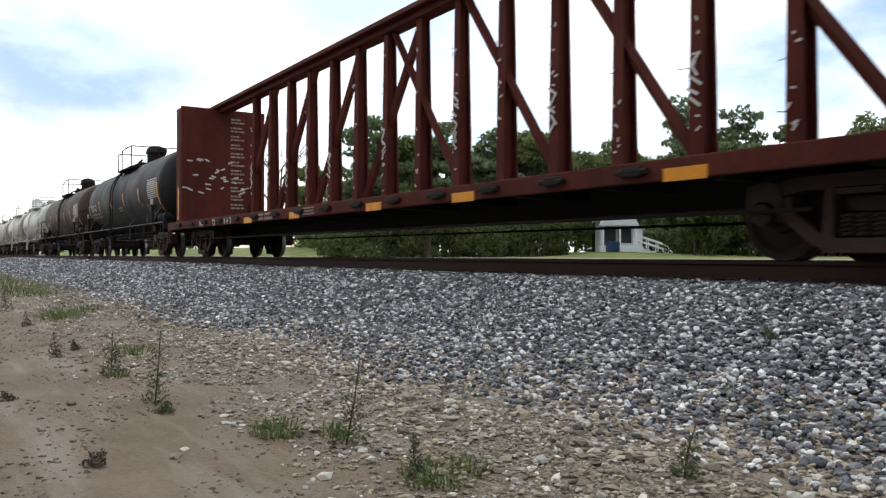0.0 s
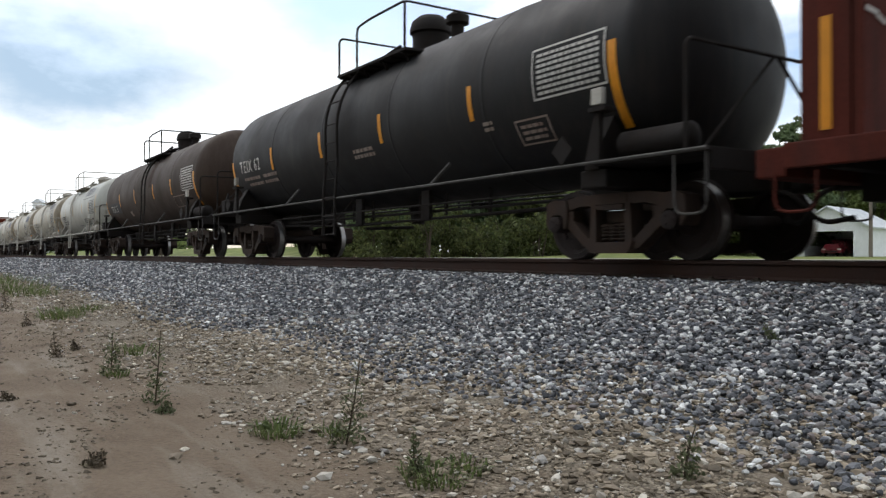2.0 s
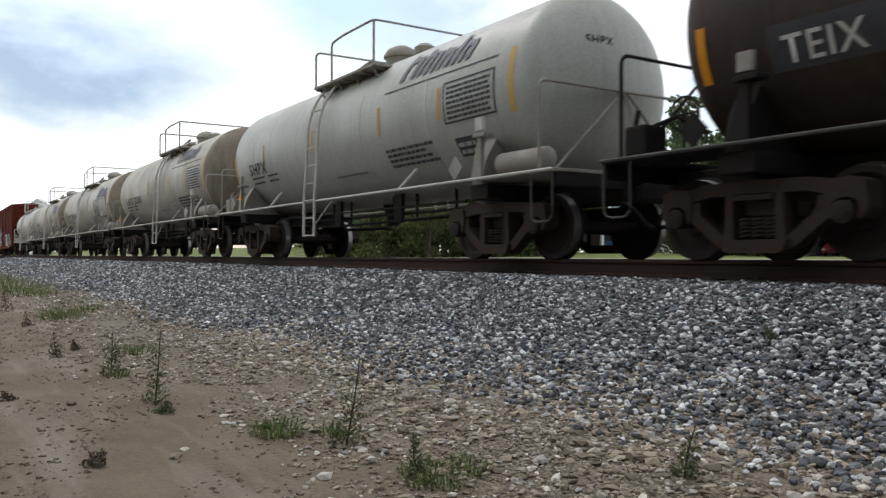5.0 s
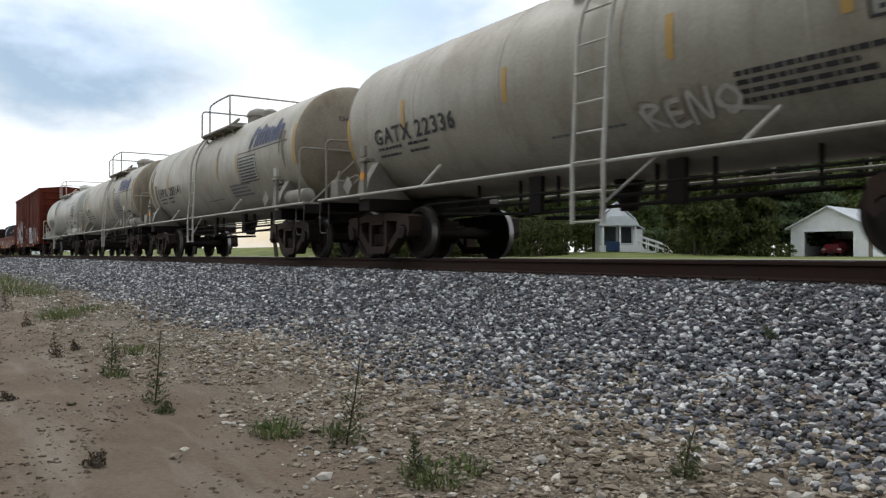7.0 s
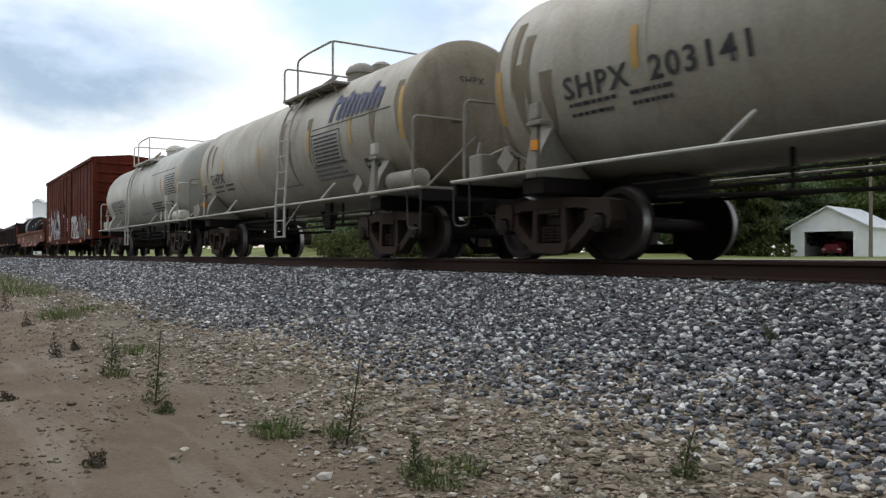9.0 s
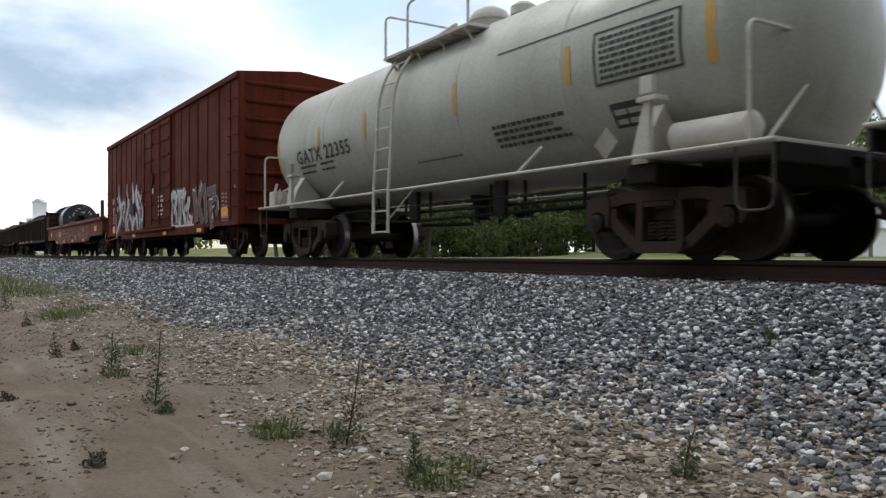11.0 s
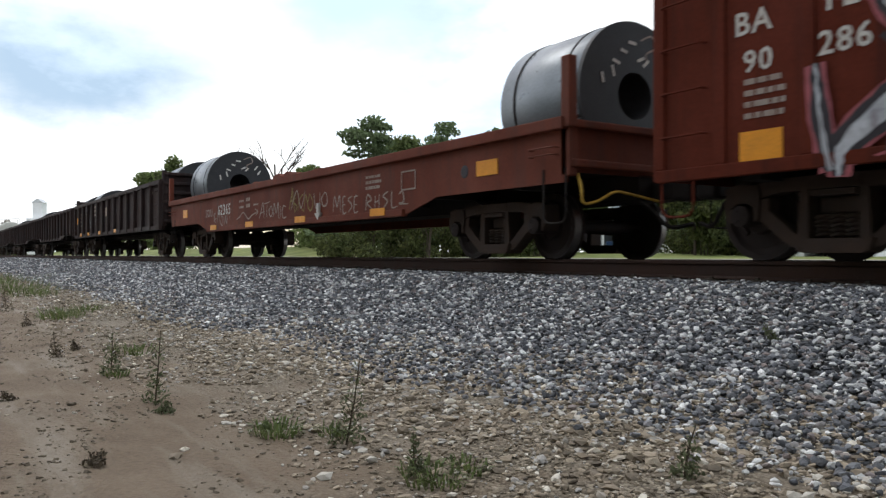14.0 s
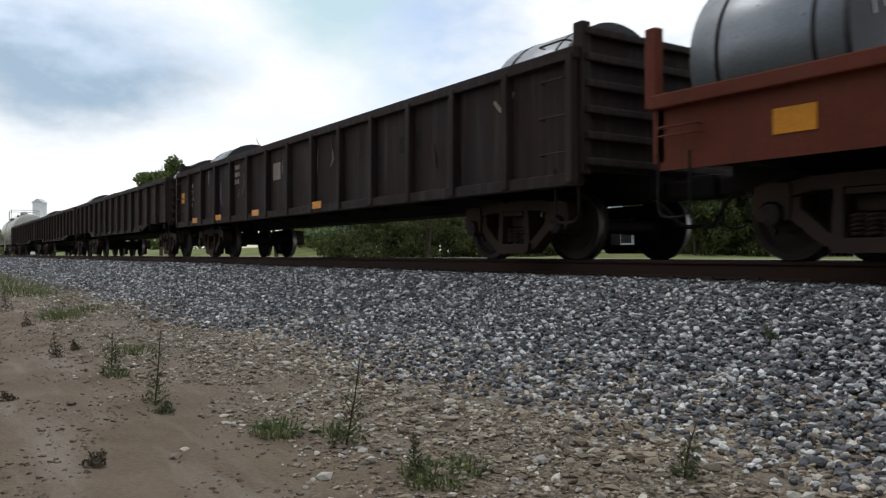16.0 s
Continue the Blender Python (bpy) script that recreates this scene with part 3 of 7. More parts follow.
for x0, x1, y0, y1, n in ((-9, -0.3, 1.4, 4.0, 42000), (-9, -0.3, 0.2, 2.2, 2500), (-22, -9, 1.3, 3.8, 15000), (-22, -9, -0.8, 2.0, 900), (-45, -22, 0.8, 3.8, 2600)):
    for q in range(n):
        x, y = rng.uniform(x0, x1), y1 - (y1 - y0) * abs(rng.normal(0, 0.42))
        if y < y0:
            continue
        if noise.noise(Vector((x * 0.8, y * 1.2, 7))) < -0.25 + 0.3 * (2.0 - y):
            continue
        r = min(0.034, 0.0105 * math.exp(rng.normal(0, 0.5))) * (1.5 if x0 < -25 else 1)
        pebbles.append((x, y, max(ground_z(x, y), ballast_z(y)) + 0.25 * r, r))
clods = []
for q in range(15000):
    x, y = -0.5 - 13 * rng.uniform() ** 1.3, rng.uniform(-1.5, 2.6)
    if noise.noise(Vector((x * 0.9, y * 2.2, 17))) > -0.05:
        clods.append((x, y, ground_z(x, y), min(0.013, 0.006 * math.exp(rng.normal(0, 0.6)))))
stones("dirt_clods", clods, M_CLOD, "small crumbs of dry brown dirt", "dirt", CRUMBS)
stones("loose_gravel", [p for p in pebbles if p[0] > -9], M_PEBBLE, "dusty tan gravel scattered over bare dirt", "gravel", [(v * (1.1, 0.95, 0.78), f) for v, f in ROCKS])
stones("loose_gravel", [p for p in pebbles if p[0] <= -9], M_PEBBLE, "dusty tan gravel up the line", "gravel", CRUMBS)

# rails and ties
for y in (TRACK - 0.7525, TRACK + 0.7525):
    bm = bmesh.new()
    sec = [(-0.075, -0.186), (-0.075, -0.174), (-0.012, -0.155), (-0.009, -0.05), (-0.036, -0.035), (-0.037, -0.006), (-0.03, 0.0), (0.03, 0.0), (0.037, -0.006), (0.036, -0.035), (0.009, -0.05), (0.012, -0.155), (0.075, -0.174), (0.075, -0.186)]
    rows = [[bm.verts.new((x, y + a, RAIL_TOP + b)) for a, b in sec] for x in (-420, -100, -40, -20, -10, 0, 10, 60)]
    for a, b in zip(rows, rows[1:]):
        for i in range(len(sec)):
            j = (i + 1) % len(sec)
            bm.faces.new((a[i], b[i], b[j], a[j])).material_index = 1 if i == 6 else 0
    tagged(part("rail", bm, [M_RAIL, M_TREAD]), "rust-brown steel rail with a polished head on ballast", "rail", kind="structure")
bm = bmesh.new()
box(bm, -0.115, 0.115, -1.3, 1.3, -0.17, 0.0)
for y in (-0.7525, 0.7525):
    box(bm, -0.09, 0.09, y - 0.16, y + 0.16, 0.0, 0.012)
    for s in (-0.1, 0.1):
        box(bm, -0.02, 0.02, y + s - 0.015, y + s + 0.015, 0.012, 0.035)
tie = tagged(part("tie", bm, M_TIE), "weathered creosoted timber tie under the rails", "railroad tie", "ties under the rails")
tie.matrix_basis = pose(-1.0, TRACK, RAIL_TOP - 0.198)
for k in range(1, 90):
    copy_thing(tie, pose(-1.0 - 0.53 * (k - 6), TRACK, RAIL_TOP - 0.198, 0, 0, random.Random(k).uniform(-1, 1)))

# the nearest ballast stones lie loose, each on its own
loose = []
for k, (v, f) in enumerate(ROCKS):
    me = bpy.data.meshes.new("stone")
    me.from_pydata(v.tolist(), [], f.tolist())
    me.materials.append(M_STONE)
    loose.append(me)
for k, (x, y, z, r) in enumerate(near_stones):
    st = new("stone", loose[k % 8])
    st.parent = ballast
    st.matrix_basis = pose(x, y, z, 12 * math.sin(k * 3.1), 12 * math.cos(k * 1.7), k * 47 % 360) @ Matrix.Scale(r, 4)


# ---- tank cars ----
def tank_car(x0, tc, e, paint, iron, label, marks, R=1.3, zc=2.3, dome="low", lad=0.0, deck=None):
    """A tank car on two trucks. tc: between truck centres; e: shell past the truck centre; marks: a function that letters it."""
    car = thing("tank_car", label, "tank car", "tank cars in the train")
    L, tip = tc / 2 + e, 0.6
    bm = bmesh.new()
    head = [(L + tip * math.sin(a), R * math.cos(a)) for a in [math.pi / 2 * i / 10 for i in range(11)]]
    prof = [(-x, r) for x, r in reversed(head)]
    k = 5
    for i in range(k + 1):      # shell courses with weld beads
        x = -L + 2 * L * i / k
        prof += [(x - 0.05, R), (x - 0.012, R), (x, R + 0.006), (x + 0.012, R), (x + 0.05, R)] if 0 < i < k else []
    prof += head
    n = len(prof) - 1
    lathe(bm, prof, "x", 64, (0, 0, zc), mis=[1 if i < 10 or i >= n - 10 else 0 for i in range(n)])
    part("tank_shell", bm, [paint, M_HEADGRIME if paint is M_GREY else paint], car, "", True)
    # sills, saddles, ends
    end = tc / 2 + 1.62
    pale = M_PALEIRON if iron is not M_IRON else M_DULLIRON
    for s in (-1, 1):
        bm = bmesh.new()
        lo_, hi_ = sorted((s * (tc / 2 - 1.3), s * end))
        rbox(bm, lo_, hi_, -0.32, 0.32, 0.72, 1.0, 0.02)
        part("centre_sill", bm, M_IRON, car)
        bm = bmesh.new()
        rbox(bm, *sorted((s * (end - 0.06), s * end)), -1.42, 1.42, 0.86, 1.06, 0.02)
        part("end_sill", bm, M_IRON, car)
        bm = bmesh.new()
        rbox(bm, s * tc / 2 - 0.2, s * tc / 2 + 0.2, -1.36, 1.36, 0.8, 1.0, 0.02)
        part("bolster", bm, M_IRON, car)
    for s in (-1, 1):
        for side in (-1, 1):
            bm = bmesh.new()
            xx = s * tc / 2
            w = 0.22
            pts = [(-1.38, 1.0), (-1.38, 1.1), (-1.3, 1.36), (-1.14, 1.62), (-0.9, 1.34), (-0.6, 1.1), (-0.5, 1.0)]
            for q in (-1, 1):
                v = [bm.verts.new((xx + q * w / 2, -side * y, z)) for y, z in pts]
                bm.faces.new(v if q * side > 0 else v[::-1])
            bm.verts.ensure_lookup_table()
            n = len(pts)
            for i in range(n):
                j = (i + 1) % n
                bm.faces.new((bm.verts[i], bm.verts[j], bm.verts[n + j], bm.verts[n + i]))
            bmesh.ops.recalc_face_normals(bm, faces=bm.faces[:])
            part("saddle", bm, iron, car)
    # running rails along both sides
    for side in (-1, 1):
        bm = bmesh.new()
        rod(bm, [(-end, side * 1.47, 1.06), (end, side * 1.47, 1.06)], 0.022, 8)
        for x in (-2.7, 2.75):
            rod(bm, [(x, side * 1.47, 1.06), (x + 0.26, side * 1.3, 1.36)], 0.026, 6)
        part("running_rail", bm, pale, car, "pale painted running rail")
    # end platforms
    for s in (-1, 1):
        bm = bmesh.new()
        a, b = s * (tc / 2 + 0.1), s * end
        rbox(bm, min(a, b), max(a, b), -1.47, -0.75, 1.03, 1.08, 0.012)
        rbox(bm, min(a, b), max(a, b), 0.75, 1.47, 1.03, 1.08, 0.012)
        rbox(bm, *sorted((s * (end - 0.35), s * end)), -0.75, 0.75, 1.03, 1.08, 0.012)
        part("end_platform", bm, iron, car)
        bm = bmesh.new()
        xe = s * (end - 0.03)
        xr = s * (end - 0.28)
        rod(bm, curved([(xr, -1.44, 1.06), (xr, -1.44, 2.16), (xr, 1.44, 2.16), (xr, 1.44, 1.06)]), 0.022, 6)
        for q in (-1, 1):
            rod(bm, [(xr, q * 0.04, 2.15), (xr, q * 1.2, 1.08)], 0.02, 6)
        part("end_handrail", bm, iron, car)
        for side in (-1, 1):
            bm = bmesh.new()
            stirrup(bm, xe - (0.38 if s > 0 else 0), side * 1.45, 0.45, 1.04)
            part("stirrup_step", bm, M_DULLIRON, car)
        coupler(car, s * end, s)
    # brake wheel, valve and air reservoir at the ends
    bm = bmesh.new()
    lathe(bm, [(-0.5, 0.0), (-0.49, 0.09), (-0.44, 0.15), (0.44, 0.15), (0.49, 0.09), (0.5, 0.0)], "x", 20, (tc / 2 + 0.78, -1.2, 1.24))
    part("air_reservoir", bm, iron, car, "", True)
    bm = bmesh.new()
    xb = -(end - 0.35)
    rbox(bm, xb - 0.15, xb + 0.15, -1.32, -0.98, 1.08, 1.42, 0.04)
    rod(bm, [(xb, -1.1, 1.4), (xb + 0.3, -1.0, 1.5), (xb + 0.6, -0.9, 1.3)], 0.025, 6)
    rod(bm, [(xb - 0.1, -1.2, 1.42), (xb - 0.1, -1.15, 1.6)], 0.03, 6)
    part("brake_valve", bm, iron, car)
    bm = bmesh.new()
    rod(bm, [(xb + 0.05 + 0.19 * math.cos(a), -0.6, 1.6 + 0.19 * math.sin(a)) for a in [math.pi * i / 12 for i in range(25)]], 0.015, 5)
    for a in (0, 1.05, 2.09):
        rod(bm, [(xb + 0.05 - 0.19 * math.cos(a), -0.6, 1.6 - 0.19 * math.sin(a)), (xb + 0.05 + 0.19 * math.cos(a), -0.6, 1.6 + 0.19 * math.sin(a))], 0.01, 5)
    rod(bm, [(xb + 0.05, -0.6, 1.6), (xb + 0.05, -0.6, 1.05)], 0.02, 6)
    part("brake_wheel", bm, M_IRON, car)
    # side ladders
    for side in (-1, 1):
        bm = bmesh.new()
        for dx in (lad - 0.24, lad + 0.24):
            pts = [(dx, side * 1.5, 0.4 if side < 0 else 1.0), (dx, side * 1.49, 1.1), (dx, side * 1.45, 1.7)]
            for i in range(9):
                a = radians(0 + 80 * i / 8)
                pts.append((dx, side * (R + 0.12) * math.cos(a), zc + (R + 0.12) * math.sin(a)))
            rod(bm, pts, 0.027, 6)
        for i in range(3 if side < 0 else 0):
            rod(bm, [(lad - 0.24, side * 1.5, 0.42 + 0.33 * i), (lad + 0.24, side * 1.5, 0.42 + 0.33 * i)], 0.014, 5)
        for z in (1.41, 1.74, 2.07):
            rod(bm, [(lad - 0.24, side * 1.46, z), (lad + 0.24, side * 1.46, z)], 0.014, 5)
        for i in range(5):
            a = radians(4 + 16.5 * i)
            p = (side * (R + 0.12) * math.cos(a), zc + (R + 0.12) * math.sin(a))
            rod(bm, [(lad - 0.24, *p), (lad + 0.24, *p)], 0.014, 5)
        rod(bm, [(lad + 0.24, side * 1.5, 0.6 if side < 0 else 1.0), (lad + 0.95, side * 1.45, 1.05)], 0.014, 5)
        part("side_ladder", bm, pale if iron is not M_IRON else iron, car)
    # dome platforms on both sides, railed round the two ends
    top = zc + R
    px = lad - 0.5 if deck is None else deck
    lift, far = top + 0.5, px + 2.4
    for side in (-1, 1):
        bm = bmesh.new()
        rbox(bm, px - 0.05, far + 0.05, side * 0.93 - 0.22, side * 0.93 + 0.22, top - 0.3, top - 0.25, 0.01)
        for k in range(7):      # open grating bars under the edge
            rbox(bm, px + 0.38 * k, px + 0.38 * k + 0.05, side * 0.93 - 0.2, side * 0.93 + 0.2, top - 0.33, top - 0.3, 0.006)
        for x in (px + 0.1, px + 0.9, px + 1.6, far - 0.1):
            rod(bm, [(x, side * 1.1, top - 0.3), (x, side * 0.98, top - 0.46)], 0.022, 5)
        part("dome_platform", bm, iron, car)
    for bend in ([(px, -1.13, top - 0.3), (px, -1.13, lift - 0.06), (px, 1.13, lift - 0.06), (px, 1.13, top - 0.3)],
                 [(px + 0.72, -1.13, top - 0.3), (px + 0.72, -1.13, lift - 0.04), (px + 1.25, -1.13, lift), (far, -1.13, lift), (far, 1.13, lift), (px + 1.25, 1.13, lift), (px + 0.72, 1.13, lift - 0.04), (px + 0.72, 1.13, top - 0.3)]):
        bm = bmesh.new()
        rod(bm, curved(bend), 0.021, 6)
        for y in (-1.13, 1.13):
            if len(bend) > 4:
                rod(bm, [(far, y, top - 0.3), (far, y, lift)], 0.021, 6)
        part("dome_railing", bm, iron, car)
    bm = bmesh.new()
    dx = px + 1.4
    if dome == "high":      # bonnet with a domed lid and its bolts
        lathe(bm, [(top - 0.1, 0.33), (top + 0.34, 0.33), (top + 0.36, 0.38), (top + 0.42, 0.38), (top + 0.56, 0.34), (top + 0.66, 0.22), (top + 0.7, 0.0)], "z", 28, (dx, 0, 0))
    else:
        lathe(bm, [(top - 0.1, 0.3), (top + 0.16, 0.3), (top + 0.18, 0.34), (top + 0.22, 0.34), (top + 0.33, 0.27), (top + 0.4, 0.14), (top + 0.42, 0.0)], "z", 28, (dx, 0, 0))
    part("manway", bm, iron, car, "", True)
    bm = bmesh.new()
    vz = top + (0.48 if dome == "high" else 0.22)
    lathe(bm, [(top - 0.1, 0.11), (vz - 0.16, 0.11), (vz - 0.14, 0.2), (vz - 0.02, 0.2), (vz + 0.04, 0.12), (vz + 0.06, 0)], "z", 16, (px + 2.25, 0, 0))
    part("safety_valve", bm, iron, car, "", True)
    bm = bmesh.new()
    rbox(bm, px + 0.25, px + 0.95, -0.5, 0.5, top - 0.12, top + 0.08, 0.05)
    rod(bm, [(px + 0.4, -0.55, top - 0.02), (px + 1.1, -0.45, top + 0.14)], 0.04, 6)
    part("fill_fitting", bm, iron, car)
    # bottom outlet and brake rigging
    bm = bmesh.new()
    lathe(bm, [(0.62, 0.0), (0.62, 0.12), (0.8, 0.14), (1.05, 0.22)], "z", 16)
    rod(bm, [(-tc / 2 + 1.2, -0.5, 0.78), (tc / 2 - 1.2, -0.5, 0.78)], 0.025, 6)
    rod(bm, [(-tc / 2 + 1.2, 0.4, 0.72), (tc / 2 - 1.2, 0.45, 0.75)], 0.02, 6)
    rod(bm, [(-tc / 2 + 1.2, -0.9, 0.85), (tc / 2 - 1.0, -0.9, 0.85)], 0.015, 6)
    rod(bm, [(-tc / 2 + 1.4, -0.7, 0.7), (-1.2, -0.6, 0.62), (tc / 2 - 1.6, -0.62, 0.68)], 0.022, 6)
    for x in (-2.6, -1.6, -0.8, 0.9, 1.7, 2.9):
        rod(bm, [(x, -0.5, 0.7), (x, -0.5, 1.3)], 0.028, 5)
    for x in (-1.1, 1.3):
        rbox(bm, x - 0.13, x + 0.13, -0.66, -0.58, 0.62, 1.12, 0.02)
    rod(bm, [(-1.0, -0.55, 0.55), (-1.0, 0.5, 0.6)], 0.03, 6)
    part("outlet_valve", bm, M_IRON, car)
    for s in (-1, 1):
        bm = bmesh.new()
        xq = s * tc / 2 + 0.12
        prism(bm, [(xq - 0.13, 1.06), (xq + 0.09, 1.06), (xq + 0.1, 1.6), (xq + 0.02, 1.6)], -1.48, -1.42)
        rbox(bm, xq - 0.04, xq + 0.22, -1.52, -1.34, 1.6, 1.65, 0.008)
        holder = part("placard_holder", bm, iron, car)
        bm = bmesh.new()
        rbox(bm, xq - 0.01, xq + 0.15, -1.5, -1.44, 1.68, 1.86, 0.008)
        part("placard", bm, M_PALEIRON if s > 0 else M_GREYIRON, holder)
        bm = bmesh.new()
        m = Matrix.Translation((xq - 0.5, -1.48, 1.24)) @ Euler((0, radians(45), 0)).to_matrix().to_4x4()
        box(bm, -0.12, 0.12, -0.008, 0.008, -0.12, 0.12, m)
        part("hazard_diamond", bm, iron if iron is not M_PALEIRON else M_GREYIRON, car)
        if s < 0 and iron is M_GREYIRON:
            bm = bmesh.new()
            rbox(bm, xq + 0.02, xq + 0.15, -1.51, -1.485, 1.3, 1.42, 0.005)
            part("amber_marker", bm, M_ORANGE, car)
    truck(car, tc / 2)
    truck(car, -tc / 2)
    marks(car, tc, L, R, zc)
    register(car, x0)
    return car


def stripes(car, xs_, z0, h, R, zc, mat, w=0.1):
    for x in xs_:
        bm = sheet_grid(0, w, 0, h, 1, 8)
        part("reflector", on_tank(bm, x, z0, R, zc, 0.006), mat, car, "worn orange reflective strip")


def words(bm, gap):
    """Split a flat lettering at its wide gaps, one mesh a word."""
    spans = sorted((min(v.co.x for v in f.verts), max(v.co.x for v in f.verts)) for f in bm.faces)
    ends, reach = [], spans[0][1]
    for a, b in spans:
        if a > reach + gap:
            ends.append((reach + a) / 2)
        reach = max(reach, b)
    out = []
    for lo, hi in zip([-1e6] + ends, ends + [1e6]):
        w = bm.copy()
        bmesh.ops.delete(w, geom=[v for v in w.verts if not lo < v.co.x < hi], context="VERTS")
        out.append(w)
    bm.free()
    return out


def lettered(car, text, x, z, h, R, zc, mat, bold=0.02, squash=1.0):
    for w in words(letters(text, h, bold), 0.3 * h):
        part("lettering", on_tank(w, x, z, R, zc, 0.014, squash), mat, car)


def small_print(car, rows, x, z, R, zc, mat, seed=1):
    for k, row in enumerate(rows):
        part("small_lettering", on_tank(bars([row], seed + k), x, z, R, zc, 0.012), mat, car)


def panel(car, x, z, w, h, R, zc, back, ink, rows=5, label="stencilled data panel"):
    p = part("data_panel", on_tank(sheet_grid(0, w, 0, h, 2, 6), x, z, R, zc, 0.005), back, car, label)
    dy = h / (rows + 0.6)
    part("panel_print", on_tank(bars([(0.05, dy * (i + 0.4), w - 0.1, dy * 0.55) for i in range(rows)], int(x * 10) % 7), x, z, R, zc, 0.013), ink, p)


def framed_panel(car, x, z, w, h, R, zc, back, ink, rows):
    """A stencilled table of bars inside a thin ruled border."""
    panel(car, x, z, w, h, R, zc, back, ink, rows)
    outlined(car, x - 0.03, z - 0.03, w + 0.06, h + 0.06, R, zc, ink, 1)


def outlined(car, x, z, w, h, R, zc, mat, cells=2):
    bm = bmesh.new()
    t = 0.025
    for a, b, c, d in [(0, w, 0, t), (0, w, h - t, h)] + [(w * i / cells - t / 2, w * i / cells + t / 2, 0, h) for i in range(cells + 1)]:
        n = 6
        for i in range(n):
            q = [(a, c + (d - c) * i / n), (b, c + (d - c) * i / n), (b, c + (d - c) * (i + 1) / n), (a, c + (d - c) * (i + 1) / n)]
            bm.faces.new([bm.verts.new((u, v, 0)) for u, v in q])
    part("outlined_panel", on_tank(bm, x, z, R, zc, 0.012), mat, car)


def marks_black(car, tc, L, R, zc):
    stripes(car, [-3.95, -1.45, 0.91, 3.48], 1.89, 0.48, R, zc, M_ORANGE)
    stripes(car, [-L - 0.08], 1.69, 0.6, R, zc, M_ORANGE)
    stripes(car, [L - 0.2], 1.46, 1.0, R, zc, M_ORANGE, 0.13)
    lettered(car, "TEIX 62", -L + 0.45, 1.97, 0.28, R, zc, M_WHITE, 0.01, 0.92)
    small_print(car, [(0, 0.14, 1.0, 0.07), (1.2, 0.14, 0.8, 0.07), (0.2, 0, 0.9, 0.07), (1.2, 0, 0.8, 0.07)], -L + 0.6, 1.66, R, zc, M_CHALK)
    framed_panel(car, 4.92, 1.97, 1.17, 0.56, R, zc, M_BLACK, M_WHITE, 8)
    small_print(car, [(0, 0.1, 0.75, 0.06), (0, 0, 0.75, 0.06)], -0.1, 1.74, R, zc, M_CHALK, 3)
    framed_panel(car, 4.44, 1.5, 0.56, 0.29, R, zc, M_BLACK, M_CHALK, 3)
    small_print(car, [(0, 0, 0.2, 0.05), (0, 0.08, 0.2, 0.05)], 3.75, 1.72, R, zc, M_CHALK, 5)


def marks_brown(car, tc, L, R, zc):
    stripes(car, [-3.86, -1.32, 1.45, 3.69], 1.89, 0.48, R, zc, M_ORANGE)
    stripes(car, [-L - 0.05], 1.7, 0.55, R, zc, M_ORANGE)
    stripes(car, [L - 0.2], 1.46, 1.0, R, zc, M_ORANGE, 0.13)
    part("painted_patch", on_tank(sheet_grid(0, 1.75, 0, 0.42, 1, 5), -L + 0.7, 1.68, R, zc, 0.004), M_INK, car, "black painted-out number panel")
    lettered(car, "TEIX  5", -L + 0.83, 1.74, 0.26, R, zc, M_WHITE, 0.01, 0.92)
    framed_panel(car, 4.95, 1.95, 1.17, 0.6, R, zc, M_BROWN, M_WHITE, 8)
    outlined(car, 3.86, 1.51, 1.17, 0.37, R, zc, M_CHALK, 2)
    small_print(car, [(0, 0, 0.3, 0.2)], -2.6, 1.5, R, zc, M_CHALK, 3)
    part("rust_streak", on_tank(sheet_grid(0, 0.35, 0, 1.2, 1, 10), 0.95, 2.3, R, zc, 0.004), M_RAIL, car, "reddish spill streak below the dome")


